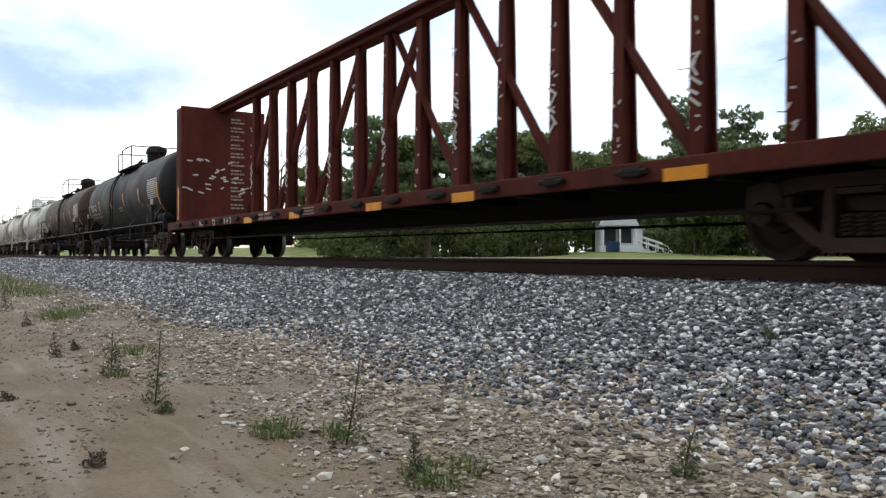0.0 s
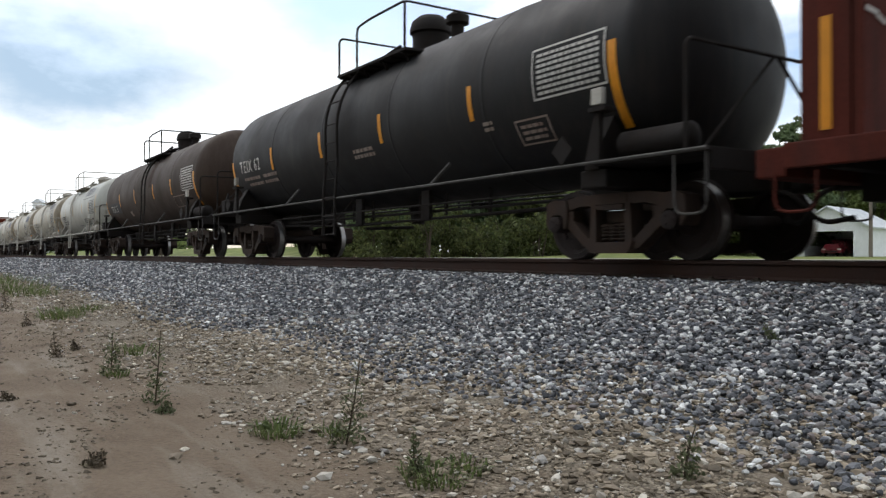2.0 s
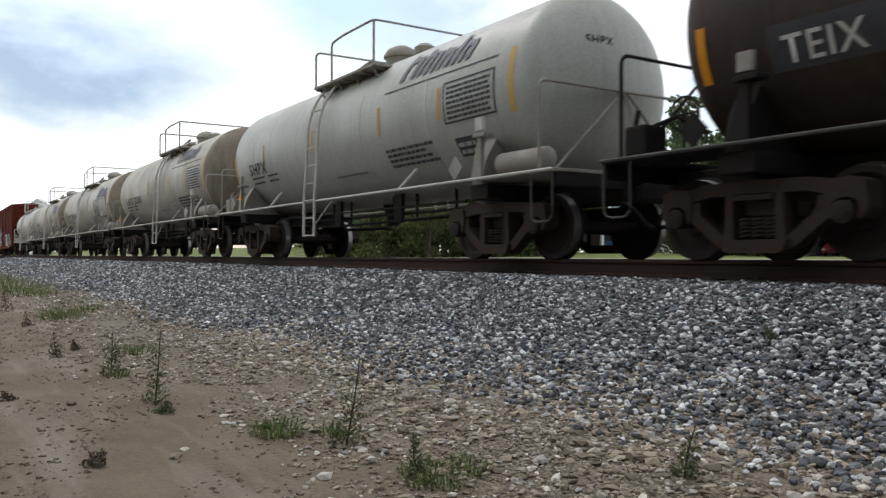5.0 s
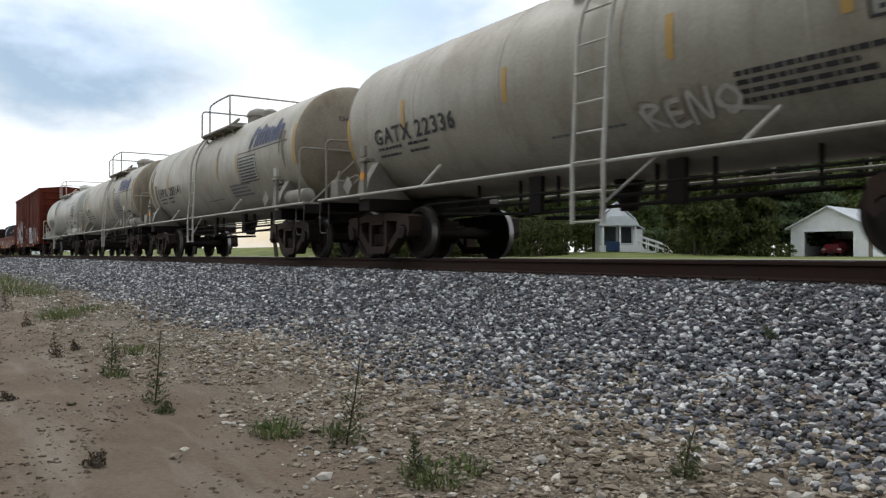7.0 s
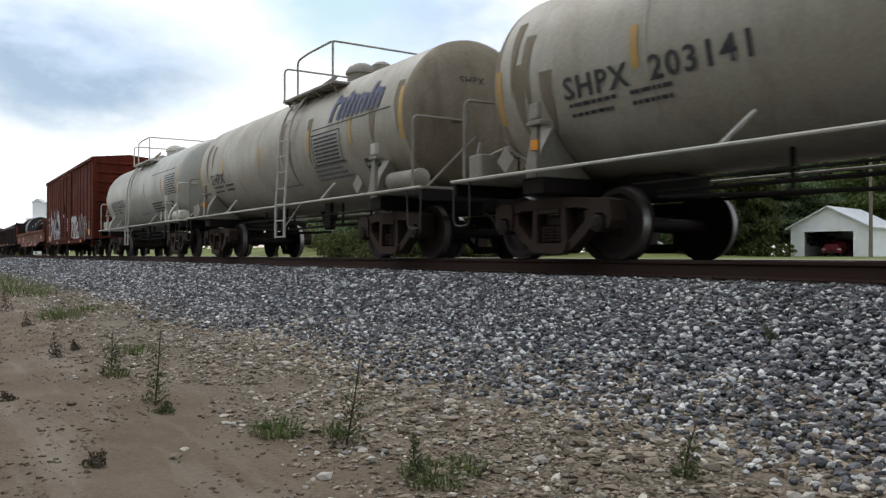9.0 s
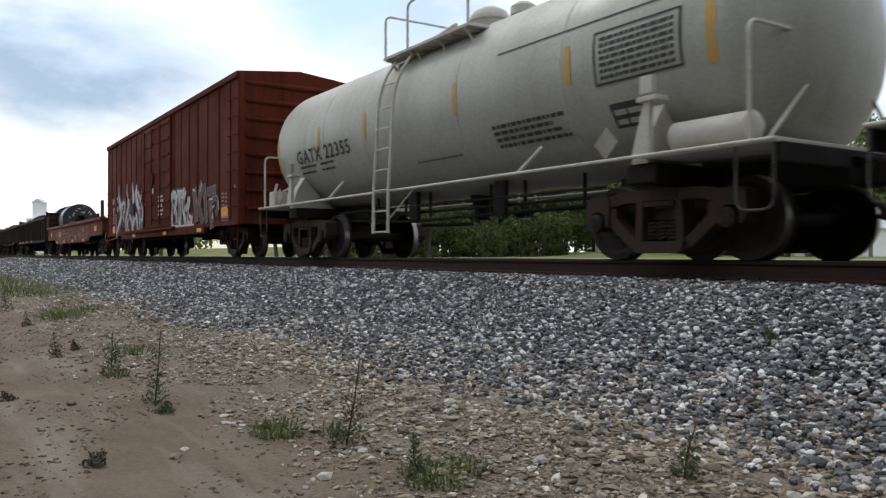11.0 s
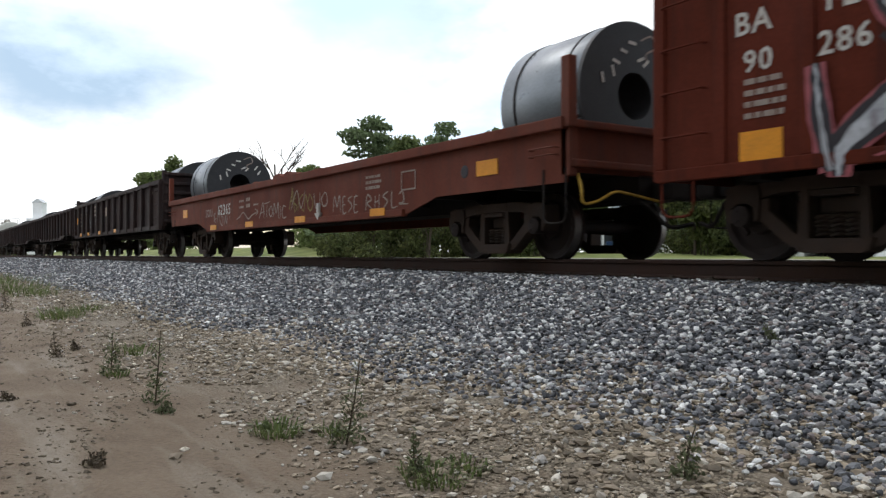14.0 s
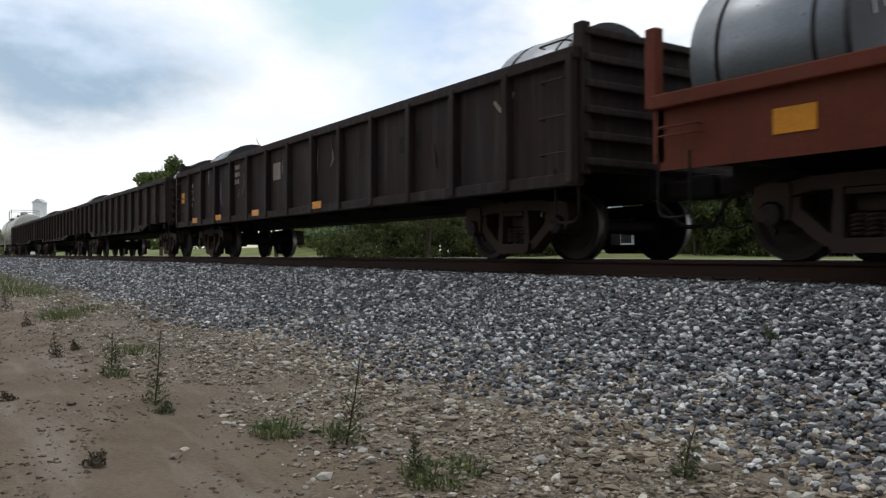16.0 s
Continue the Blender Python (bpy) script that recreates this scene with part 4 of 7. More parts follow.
def marks_grey(number, brand, ink, old, nx=0.9, tag=False, bands=(-3.6, -1.0, 1.72, 3.55)):
    def go(car, tc, L, R, zc):
        stripes(car, bands, 2.03, 0.46, R, zc, old)
        stripes(car, [-L - 0.05], 1.75, 0.7, R, zc, old)
        stripes(car, [L - 0.14], 1.9, 0.85, R, zc, old, 0.12)
        lettered(car, number, -L + nx, 1.88, 0.26, R, zc, ink, 0.025, 1.1)
        small_print(car, [(0, 0.14, 0.75, 0.045), (0.95, 0.14, 0.6, 0.045), (0, 0.02, 0.7, 0.045), (0.95, 0.02, 0.55, 0.045)], -L + nx + 0.05, 1.66, R, zc, ink)
        for k in range(4):      # four ruled lines of small stencilling
            small_print(car, [(0, 0, 1.42 - 0.12 * (k % 3), 0.05)], 2.45 if tag else 1.85, 1.5 + 0.078 * k, R, zc, M_FADED if brand == 1 else ink, 4 + k)
        small_print(car, [(0, 0, 1.25, 0.035)], -0.3, 1.5, R, zc, M_FADED, 9)
        framed_panel(car, L - (3.45 if brand == 1 else 1.62), 1.8 if brand == 1 else 1.97, 1.15, 0.54, R, zc, M_PALE, ink, 7)
        panel(car, L - 1.55, 1.48, 0.5, 0.3, R, zc, M_INK, M_PALE, 2, "small dark placard in a pale frame")
        part("trim_line", on_tank(sheet_grid(0, 3.1, 0, 0.02, 6, 1), L - 3.5, 2.44 if brand == 1 else 2.68, R, zc, 0.008), ink, car)
        bm = letters(number, 0.12, 0.02)
        for v in bm.verts:
            yy = v.co.x - 0.55
            v.co = Vector((L + 0.6 * math.sqrt(max(0.02, 1 - (yy / R) ** 2 - 0.22)) + 0.03, yy, 2.75 + v.co.y))
        part("lettering", bm, ink, car)
        if brand:     # slanted blue company lettering, as plain shapes
            at = 0.0
            for w, h in ((0.44, 0.54), (0.33, 0.54), (0.14, 0.4), (0.33, 0.4), (0.14, 0.54), (0.33, 0.4)):
                bm = bmesh.new()
                for a, b, c, d in ((0, 0.12, 0, h), (0.12, w - 0.03, h * 0.62, h * 0.62 + 0.11), (w - 0.13, w - 0.01, 0, h * 0.62)):
                    for q in range(6 if b > a else 0):
                        e, f = c + (d - c) * q / 6, c + (d - c) * (q + 1) / 6
                        bm.faces.new([bm.verts.new((at + u + 0.25 * v, v, 0)) for u, v in ((a, e), (b, e), (b, f), (a, f))])
                at += w + 0.05
                part("company_mark", on_tank(bm, L - (2.75 if brand == 1 else 3.1), 2.51 if brand == 1 else 2.8, R, zc, 0.016), M_BLUE if brand == 1 else M_FADED, car, "slanted blue company mark")
        rg = random.Random(len(number) * 7 + brand)
        for k in range(7 if brand == 1 else 0):      # runs of grime below the fittings and along the heads
            x, z0 = rg.choice((rg.uniform(-L + 0.2, -L + 1.2), rg.uniform(0.0, 2.4), rg.uniform(L - 1.2, L - 0.15))), rg.uniform(1.35, 2.2)
            ln, w = rg.uniform(0.5, 1.1), rg.uniform(0.1, 0.28)
            st = [(0, ln), (rg.uniform(-0.02, 0.02), ln * 0.6), (rg.uniform(-0.03, 0.03), ln * 0.3), (0, 0)]
            part("grime_run", on_tank(ribbon(st, [w, w * 0.8, w * 0.5, 0.008]), x, z0, R, zc, 0.003 + 0.0003 * k), M_RUSTSTAIN, car, "brown run of grime")
        if tag:
            for k, st in enumerate([[(q[0] - 0.06, q[1] + 0.05) for q in st] for st in tag[:4]]):      # a second, thinner outline
                part("graffiti", on_tank(ribbon(st, [0.022] * len(st)), 1.2, 1.38, R, zc, 0.007 + 0.001 * k), M_CHALK, car, "white spray-painted tag")
            for k, st in enumerate(tag):
                bm = ribbon([(q[0], q[1]) for q in st], [0.05] * len(st))
                part("graffiti", on_tank(bm, 1.2, 1.38, R, zc, 0.012 + 0.001 * k), M_WHITE, car, "white spray-painted tag")
    return go


def ribbon(pts, wid):
    """A flat brush stroke along points in x and y, as wide as wid says at each."""
    P = [Vector((a, b, 0)) for a, b in pts]
    fine, wf = [], []
    n = len(P)
    for i in range(n - 1):
        p0, p1, p2, p3 = P[max(i - 1, 0)], P[i], P[i + 1], P[min(i + 2, n - 1)]
        for k in range(6):
            u = k / 6
            fine.append(0.5 * (2 * p1 + (p2 - p0) * u + (2 * p0 - 5 * p1 + 4 * p2 - p3) * u * u + (3 * p1 - p0 - 3 * p2 + p3) * u ** 3))
            wf.append(wid[i] + (wid[i + 1] - wid[i]) * u)
    fine.append(P[-1])
    wf.append(wid[-1])
    bm = bmesh.new()
    rows = []
    for i, p in enumerate(fine):
        d = (fine[min(i + 1, len(fine) - 1)] - fine[max(i - 1, 0)]).normalized()
        s = Vector((-d.y, d.x, 0)) * wf[i] / 2
        rows.append((bm.verts.new(p - s), bm.verts.new(p + s)))
    for a, b in zip(rows, rows[1:]):
        bm.faces.new((a[0], b[0], b[1], a[1]))
    return bm


# ---- open cars ----
def side_marks(parent, items, y):
    """Writing on a flat near side: items of (text or rows, x, z, height, material)."""
    for q, x, z, h, mat in items:
        if isinstance(q, str):
            part("lettering", on_side(letters(q, h, 0.02), x, y, z), mat, parent)
        else:
            for k, row in enumerate(q):
                part("small_lettering", on_side(bars([row], int(x * 7) % 9 + k), x, y, z), mat, parent)


def patches(parent, xs_, z, w, h, y, mat=None):
    for x in xs_:
        bm = bmesh.new()
        rbox(bm, x, x + w, y - 0.004, y + 0.004, z, z + h, 0.002)
        part("reflector", bm, mat or M_ORANGE, parent, "yellow-orange reflective patch")


def gondola(x0, length, tc, paint, label, top, low, drop, posts, rake, coils=(), end_top=None, haunch=1.05):
    car = thing("gondola_car", label, "gondola car", "gondola cars in the train")
    h, w = length / 2, 1.5
    bm = bmesh.new()
    cut = h - 3.6
    sill = [(-h, haunch), (-h, top), (h, top), (h, haunch), (cut + 0.9, haunch), (cut, low), (-cut, low), (-cut - 0.9, haunch)] if drop else [(-h, low), (-h, top), (h, top), (h, low)]
    for s in (-1, 1):
        bm = bmesh.new()
        y0, y1 = sorted((s * (w - 0.03), s * w))
        prism(bm, sill, y0, y1)
        wall = part("side_wall", bm, paint, car)
        bm = bmesh.new()
        rbox(bm, -h - 0.02, h + 0.02, s * w - 0.09, s * w + 0.09, top - 0.12, top + 0.02, 0.015)
        part("top_chord", bm, paint, car)
        if posts:
            for i in range(posts + 1):
                x = -h + 0.06 + (2 * h - 0.12) * i / posts
                bm = bmesh.new()
                lo = low if (not drop or abs(x) < cut) else haunch
                y0, y1 = sorted((s * (w - 0.01), s * (w + 0.11)))
                rbox(bm, x - 0.055, x + 0.055, y0, y1, lo, top - 0.06, 0.02)
                part("side_post", bm, paint, car)
        bm = bmesh.new()
        if drop:
            rbox(bm, -cut, cut, s * w - 0.05, s * w + 0.05, low - 0.02, low + 0.09, 0.01)
        else:
            rbox(bm, -h, h, s * w - 0.08, s * w + 0.08, low - 0.02, low + 0.12, 0.01)
        part("side_sill", bm, paint, car)
    bm = bmesh.new()
    box(bm, -h + 0.03, h - 0.03, -w + 0.03, w - 0.03, 1.05, 1.13)
    rbox(bm, -h, h, -0.35, 0.35, 0.72, 1.04, 0.02)
    for i in range(9):
        x = -h + 1 + (2 * h - 2) * i / 8
        rbox(bm, x - 0.08, x + 0.08, -1.4, 1.4, 0.86, 1.04, 0.01)
    part("floor_frame", bm, M_IRON, car)
    et = end_top or top
    for s in (-1, 1):
        bm = bmesh.new()
        a, b = sorted((s * (h - 0.04), s * h))
        box(bm, a, b, -w + 0.03, w - 0.03, 1.0, et)
        wall = part("end_wall", bm, paint, car)
        n = 6 if et > 1.9 else 2
        for i in range(n):
            bm = bmesh.new()
            z = 1.1 + (et - 1.15) * i / max(1, n - 1)
            rbox(bm, *sorted((s * h, s * (h + 0.09))), -w + 0.03, w - 0.03, z - 0.05, z + 0.04, 0.02)
            part("rib", bm, paint, wall)
        for y in (-w, w - 0.12):
            bm = bmesh.new()
            rbox(bm, *sorted((s * (h - 0.1), s * (h + 0.06))), y, y + 0.12, 0.95, et + 0.05, 0.015)
            part("corner_post", bm, paint, car)
        for side in (-1, 1):
            bm = bmesh.new()
            stirrup(bm, s * (h - 0.2) - 0.19, side * 1.5, 0.42, 1.05)
            part("stirrup_step", bm, M_IRON, car)
            for i in range(4 if et > 1.9 else 2):
                bm = bmesh.new()
                z = 1.2 + (et - 1.35) * i / 3
                rod(bm, curved([(s * (h - 0.55), side * 1.52, z), (s * (h - 0.55), side * 1.62, z), (s * (h - 0.1), side * 1.62, z), (s * (h - 0.1), side * 1.52, z)], 2), 0.011, 5)
                part("grab_iron", bm, paint, car)
        coupler(car, s * h, s)
    truck(car, tc / 2)
    truck(car, -tc / 2)
    register(car, x0)
    for x, r, ln in coils:
        coil(car, x0 + x, r, ln)
    return car


def coil(car, x, r, ln):
    c = thing("steel_coil", "dark wrapped steel coil strapped on the car floor", "steel coil", "steel coils on the train")
    bm = bmesh.new()
    lathe(bm, [(-ln / 2, 0.3), (-ln / 2, r - 0.02), (-ln / 2 + 0.03, r), (ln / 2 - 0.03, r), (ln / 2, r - 0.02), (ln / 2, 0.3), (-ln / 2, 0.3)], "x", 56, (0, 0, r), mis=[1, 0, 0, 0, 1, 1])
    part("coil_body", bm, [M_COIL, M_COILEND], c, "", True)
    for q in (-0.3, 0.3):
        bm = bmesh.new()
        lathe(bm, [(q * ln - 0.02, r + 0.001), (q * ln - 0.02, r + 0.006), (q * ln + 0.02, r + 0.006), (q * ln + 0.02, r + 0.001)], "x", 56, (0, 0, r))
        part("strap", bm, M_IRON, c)
    for a in (200, 255, 330):      # lapped edges of the wrapping along the coil
        bm = bmesh.new()
        m = Matrix.Translation((0, 0, r)) @ Matrix.Rotation(radians(a - 180), 4, "X")
        box(bm, -ln / 2 + 0.02, ln / 2 - 0.02, -r - 0.008, -r + 0.012, -0.02, 0.02, m)
        part("wrap_seam", bm, M_IRON, c)
    bm = bmesh.new()
    lathe(bm, [(ln / 2 - 0.06, r + 0.001), (ln / 2 - 0.06, r + 0.009), (ln / 2 + 0.004, r + 0.009), (ln / 2 + 0.004, r - 0.07)], "x", 56, (0, 0, r))
    part("edge_band", bm, M_COILEND, c)
    rr = random.Random(3)
    for i in range(9):       # tags and chalk marks on the end face
        a, q = radians(20 + 16 * i + rr.uniform(-4, 4)), r * rr.uniform(0.5, 0.75)
        m = Matrix.Translation((ln / 2 + 0.004, -q * math.cos(a), r + q * math.sin(a))) @ Euler((a + rr.uniform(-0.4, 0.4), 0, 0)).to_matrix().to_4x4()
        bm = bmesh.new()
        box(bm, -0.003, 0.003, -0.02, 0.02, -0.05 - 0.04 * rr.random(), 0.06, m)
        part("tag", bm, M_WHITE, c)
    bm = ribbon([(0.1, 0.72), (0.3, 0.8), (0.36, 0.66), (0.2, 0.56), (0.22, 0.46)], [0.025] * 5)
    for v in bm.verts:
        v.co = Vector((ln / 2 + 0.006, v.co.x, r + v.co.y))
    part("chalk_mark", bm, M_CHALK, c)
    bm = bmesh.new()
    for s in (-1, 1):
        prism(bm, [(-ln / 2 - 0.1, 0.0), (ln / 2 + 0.1, 0.0), (ln / 2 + 0.1, 0.14), (-ln / 2 - 0.1, 0.14)], *sorted((s * 0.35, s * 0.6)))
    part("timber_skid", bm, M_TIE, c)
    c.matrix_basis = pose(x, TRACK, RAIL_TOP + 1.135)
    CARS.append((c, x))


def box_car(x0, length, tc):
    car = thing("box_car", "oxide-red steel box car covered in silver graffiti", "box car")
    h, w, lo, eave = length / 2, 1.5, 0.78, 4.27
    for s in (-1, 1):
        bm = bmesh.new()
        box(bm, -h, h, *sorted((s * (w - 0.03), s * w)), lo, eave)
        part("side_wall", bm, M_RED, car)
        for x in (-h + 0.05, -7.1, -6.24, -5.35, -4.47, -3.62, -2.86, -2.1, 2.1, 2.85, 3.68, 4.5, 5.38, 6.33, 7.2, h - 0.05):
            bm = bmesh.new()
            prism_y = sorted((s * (w - 0.01), s * (w + 0.024)))
            rbox(bm, x - 0.06, x + 0.06, *prism_y, lo + 0.1, eave - 0.08, 0.02)
            part("side_post", bm, M_RED, car)
        bm = bmesh.new()
        rbox(bm, -h, h, *sorted((s * (w - 0.02), s * (w + 0.07))), eave - 0.1, eave + 0.04, 0.015)
        part("eave_rail", bm, M_RED, car)
        bm = bmesh.new()
        rbox(bm, -h + 2.6, h - 2.6, *sorted((s * (w - 0.06), s * (w + 0.04))), lo - 0.16, lo + 0.06, 0.01)
        rbox(bm, -h, h, *sorted((s * (w - 0.06), s * (w + 0.03))), lo - 0.02, lo + 0.1, 0.01)
        part("side_sill", bm, M_RED, car)
        # plug door with pressed ribs, track and lock bars
        bm = bmesh.new()
        yd = sorted((s * w, s * (w + 0.07)))
        rbox(bm, -1.76, 1.9, *yd, lo + 0.12, eave - 0.14, 0.02)
        door = part("sliding_door", bm, M_RED, car)
        for i in range(7):
            z = lo + 0.35 + 0.47 * i
            for xa, xb in ((-1.68, -0.1), (0.08, 1.82)):
                bm = bmesh.new()
                rbox(bm, xa, xb, *sorted((s * (w + 0.06), s * (w + 0.1))), z, z + 0.07, 0.015)
                part("door_rib", bm, M_RED, door)
        bm = bmesh.new()
        for x in (-1.15, -0.15, 0.9):
            rod(bm, [(x, s * (w + 0.12), lo + 0.2), (x, s * (w + 0.12), eave - 0.25)], 0.022, 6)
        lathe(bm, [(s * (w + 0.08), 0.0), (s * (w + 0.08), 0.2), (s * (w + 0.13), 0.2), (s * (w + 0.13), 0)], "y", 16, (-0.15, 0, 2.45))
        part("lock_bar", bm, M_RED, door)
        bm = bmesh.new()
        rbox(bm, -4.6, 2.4, *sorted((s * (w + 0.02), s * (w + 0.13))), lo + 0.02, lo + 0.1, 0.01)
        part("door_track", bm, M_RED, car)
    bm = bmesh.new()
    n = 14
    for i in range(n):
        a, b = -h + 2 * h * i / n, -h + 2 * h * (i + 1) / n
        for s in (-1, 1):
            q = [(a, s * (w + 0.05), eave), (b - 0.03, s * (w + 0.05), eave), (b - 0.03, 0, eave + 0.17), (a, 0, eave + 0.17)]
            v = [bm.verts.new(p) for p in q] + [bm.verts.new((p[0], p[1], p[2] + 0.05)) for p in q]
            for f in ((0, 3, 2, 1), (4, 5, 6, 7), (0, 1, 5, 4), (1, 2, 6, 5), (2, 3, 7, 6), (3, 0, 4, 7)):
                bm.faces.new([v[k] for k in f])
    bmesh.ops.recalc_face_normals(bm, faces=bm.faces[:])
    part("roof", bm, M_RED, car)
    for s in (-1, 1):
        bm = bmesh.new()
        a, b = sorted((s * (h - 0.04), s * h))
        v = [bm.verts.new((x, y, z)) for x in (a, b) for y, z in ((-w, lo), (w, lo), (w, eave), (0, eave + 0.19), (-w, eave))]
        bm.faces.new(v[:5])
        bm.faces.new(v[5:][::-1])
        bmesh.ops.recalc_face_normals(bm, faces=bm.faces[:])
        end_wall = part("end_wall", bm, M_RED, car)
        for i in range(8):
            bm = bmesh.new()
            lathe(bm, [(-1.38, 0.0), (-1.3, 0.05), (0, 0.075), (1.3, 0.05), (1.38, 0.0)], "y", 8, (s * h, 0, lo + 0.35 + 0.42 * i))
            part("rib", bm, M_RED, end_wall)
        for ya in (-w, w - 0.12):
            bm = bmesh.new()
            rbox(bm, *sorted((s * (h - 0.02), s * (h + 0.05))), ya, ya + 0.12, lo, eave, 0.01)
            part("corner_post", bm, M_RED, car)
        for side in (-1, 1):
            bm = bmesh.new()
            stirrup(bm, s * (h - 0.25) - 0.19, side * 1.5, 0.42, lo)
            part("stirrup_step", bm, M_RED, car)
            for i in range(7):
                z = lo + 0.4 + 0.42 * i
                bm = bmesh.new()
                if i < 4 or s > 0:
                    rod(bm, curved([(s * (h - 0.6), side * 1.51, z), (s * (h - 0.6), side * 1.6, z), (s * (h - 0.12), side * 1.6, z), (s * (h - 0.12), side * 1.51, z)], 2), 0.012, 5)
                rod(bm, curved([(s * h, side * 1.4, z), (s * (h + 0.13), side * 1.4, z), (s * (h + 0.13), side * 0.95, z), (s * h, side * 0.95, z)], 2), 0.012, 5)
                part("grab_iron", bm, M_RED, car)
        coupler(car, s * h, s)
    bm = bmesh.new()
    rbox(bm, -h, h, -0.35, 0.35, 0.7, 1.0, 0.02)
    for i in range(9):
        x = -h + 1 + (2 * h - 2) * i / 8
        rbox(bm, x - 0.1, x + 0.1, -1.42, 1.42, 0.72, 0.9, 0.01)
    rod(bm, [(-4, -0.9, 0.6), (4, -0.9, 0.6)], 0.03, 6)
    part("underframe", bm, M_IRON, car)
    truck(car, tc / 2)
    truck(car, -tc / 2)
    BOX_MARKS(car, h, w)
    register(car, x0)
    return car


def centerbeam_car(x0, tc, front, back):
    """Flat car with a central truss between end bulkheads; posts stand every 1.235 m."""
    car = thing("centerbeam_flat_car", "rusty red centerbeam flat car with an empty truss", "flat car")
    w = 1.5
    bm = bmesh.new()
    for s in (-1, 1):
        rbox(bm, back, front, *sorted((s * (w - 0.1), s * w)), 0.785, 1.0, 0.015)
        part("side_sill", bm, M_CB, car)
        bm = bmesh.new()
    bm = bmesh.new()
    box(bm, back, front, -w + 0.1, w - 0.1, 0.93, 0.985)
    part("deck", bm, M_CB, car)
    bm = bmesh.new()
    rbox(bm, back, front, -0.3, 0.3, 0.55, 0.92, 0.02)
    part("underframe", bm, M_IRON, car)
    n = 16
    for i in range(n):
        x = back + 0.4 + (front - back - 0.8) * i / (n - 1)
        for side in (-1, 1):
            bm = bmesh.new()
            rbox(bm, x - 0.08, x + 0.08, *sorted((side * 0.302, side * 1.4)), 0.76, 0.92, 0.01)
            part("crossbearer", bm, M_IRON, car)
    # winches along the near and far sills
    for s in (-1, 1):
        for i in range(15):
            x = back + 1.255 + 1.235 * i
            bm = bmesh.new()
            rbox(bm, x - 0.13, x + 0.13, *sorted((s * (w - 0.02), s * (w + 0.06))), 0.85, 0.95, 0.015)
            rod(bm, [(x - 0.2, s * (w + 0.03), 0.9), (x + 0.2, s * (w + 0.03), 0.9)], 0.034, 8)
            part("load_winch", bm, M_IRON, car)
    posts = [8.04 - 1.235 * k for k in range(-1, 14)]
    top = 4.46
    for k, x in enumerate(posts):
        bm = bmesh.new()
        rows = []
        for a, y, t, z in ((0.1, 0.145, 0.11, 0.985), (0.08, 0.09, 0.068, top)):
            sec = [(-a, -y), (a, -y), (a, -t), (0.02, -t), (0.02, t), (a, t), (a, y), (-a, y), (-a, t), (-0.02, t), (-0.02, -t), (-a, -t)]
            rows.append([bm.verts.new((x + u, v, z)) for u, v in sec])
        for i in range(12):
            j = (i + 1) % 12
            bm.faces.new((rows[0][i], rows[0][j], rows[1][j], rows[1][i]))
        post = part("truss_post", bm, M_CB, car)
        rr = random.Random(70 + k)
        for i in range(3):      # frayed cord ends on the tie-down line
            zz = rr.uniform(1.4, 3.6)
            bm = bmesh.new()
            rod(bm, [(x, -0.1, zz), (x + rr.choice((-1, 1)) * rr.uniform(0.15, 0.28), -0.12, zz + rr.uniform(-0.05, 0.05))], 0.006, 4)
            part("frayed_cord", bm, M_IRON, post)
        for i in range(9):       # scattered scraps under the staples
            z = rr.uniform(1.3, 4.2)
            m = Matrix.Translation((x + rr.uniform(-0.07, 0.07), -0.15, z)) @ Euler((0, rr.uniform(-1.4, 1.4), 0)).to_matrix().to_4x4()
            bm = bmesh.new()
            box(bm, -rr.uniform(0.015, 0.05), rr.uniform(0.01, 0.05), -0.004, 0.004, -0.012, 0.014, m)
            part("packing_shred", bm, M_WHITE, post)
        if k % 2 == 0 or k > 9:  # a stack of slanting torn strips
            z0 = rr.uniform(1.75, 2.0)
            for i in range(rr.choice((5, 6, 7))):
                m = Matrix.Translation((x + rr.uniform(-0.03, 0.03), -0.152, z0 + 0.13 * i)) @ Euler((0, radians(rr.choice((-1, 1, 1)) * rr.uniform(28, 62)), 0)).to_matrix().to_4x4()
                bm = bmesh.new()
                box(bm, -rr.uniform(0.07, 0.12), rr.uniform(0.07, 0.12), -0.004, 0.004, -0.018, 0.018, m)
                part("packing_shred", bm, M_WHITE, post)
    for s in (-1, 1):      # braces lean in towards the middle of the car
        for xb in ((9.3, 6.86, 4.42, 1.98) if s > 0 else (8.97, 6.5, 4.15, 1.75)):
            bm = bmesh.new()
            rod(bm, [(s * xb, 0, 1.02), (s * (xb - 2.45), 0, top - 0.05)], 0.085, 4)
            part("diagonal_brace", bm, M_CB, car)
    bm = bmesh.new()
    rbox(bm, back, front, -0.3, 0.3, top, top + 0.1, 0.02)
    rbox(bm, back, front, -0.16, 0.16, top - 0.12, top, 0.02)
    part("top_chord", bm, M_CB, car)
    for s, xb in ((-1, back), (1, front)):
        bm = bmesh.new()
        rbox(bm, *sorted((xb - s * 0.56, xb - s * 0.48)), -1.27, 1.27, 0.95, 4.45, 0.01)
        bulkhead = part("bulkhead", bm, M_CB, car)
        for y in (-1.24, -0.68, -0.045, 0.6, 1.15):
            bm = bmesh.new()
            rbox(bm, *sorted((xb - s * 0.475, xb)), y, y + 0.09, 0.95, 4.43, 0.01)
            part("bulkhead_post", bm, M_CB, bulkhead)
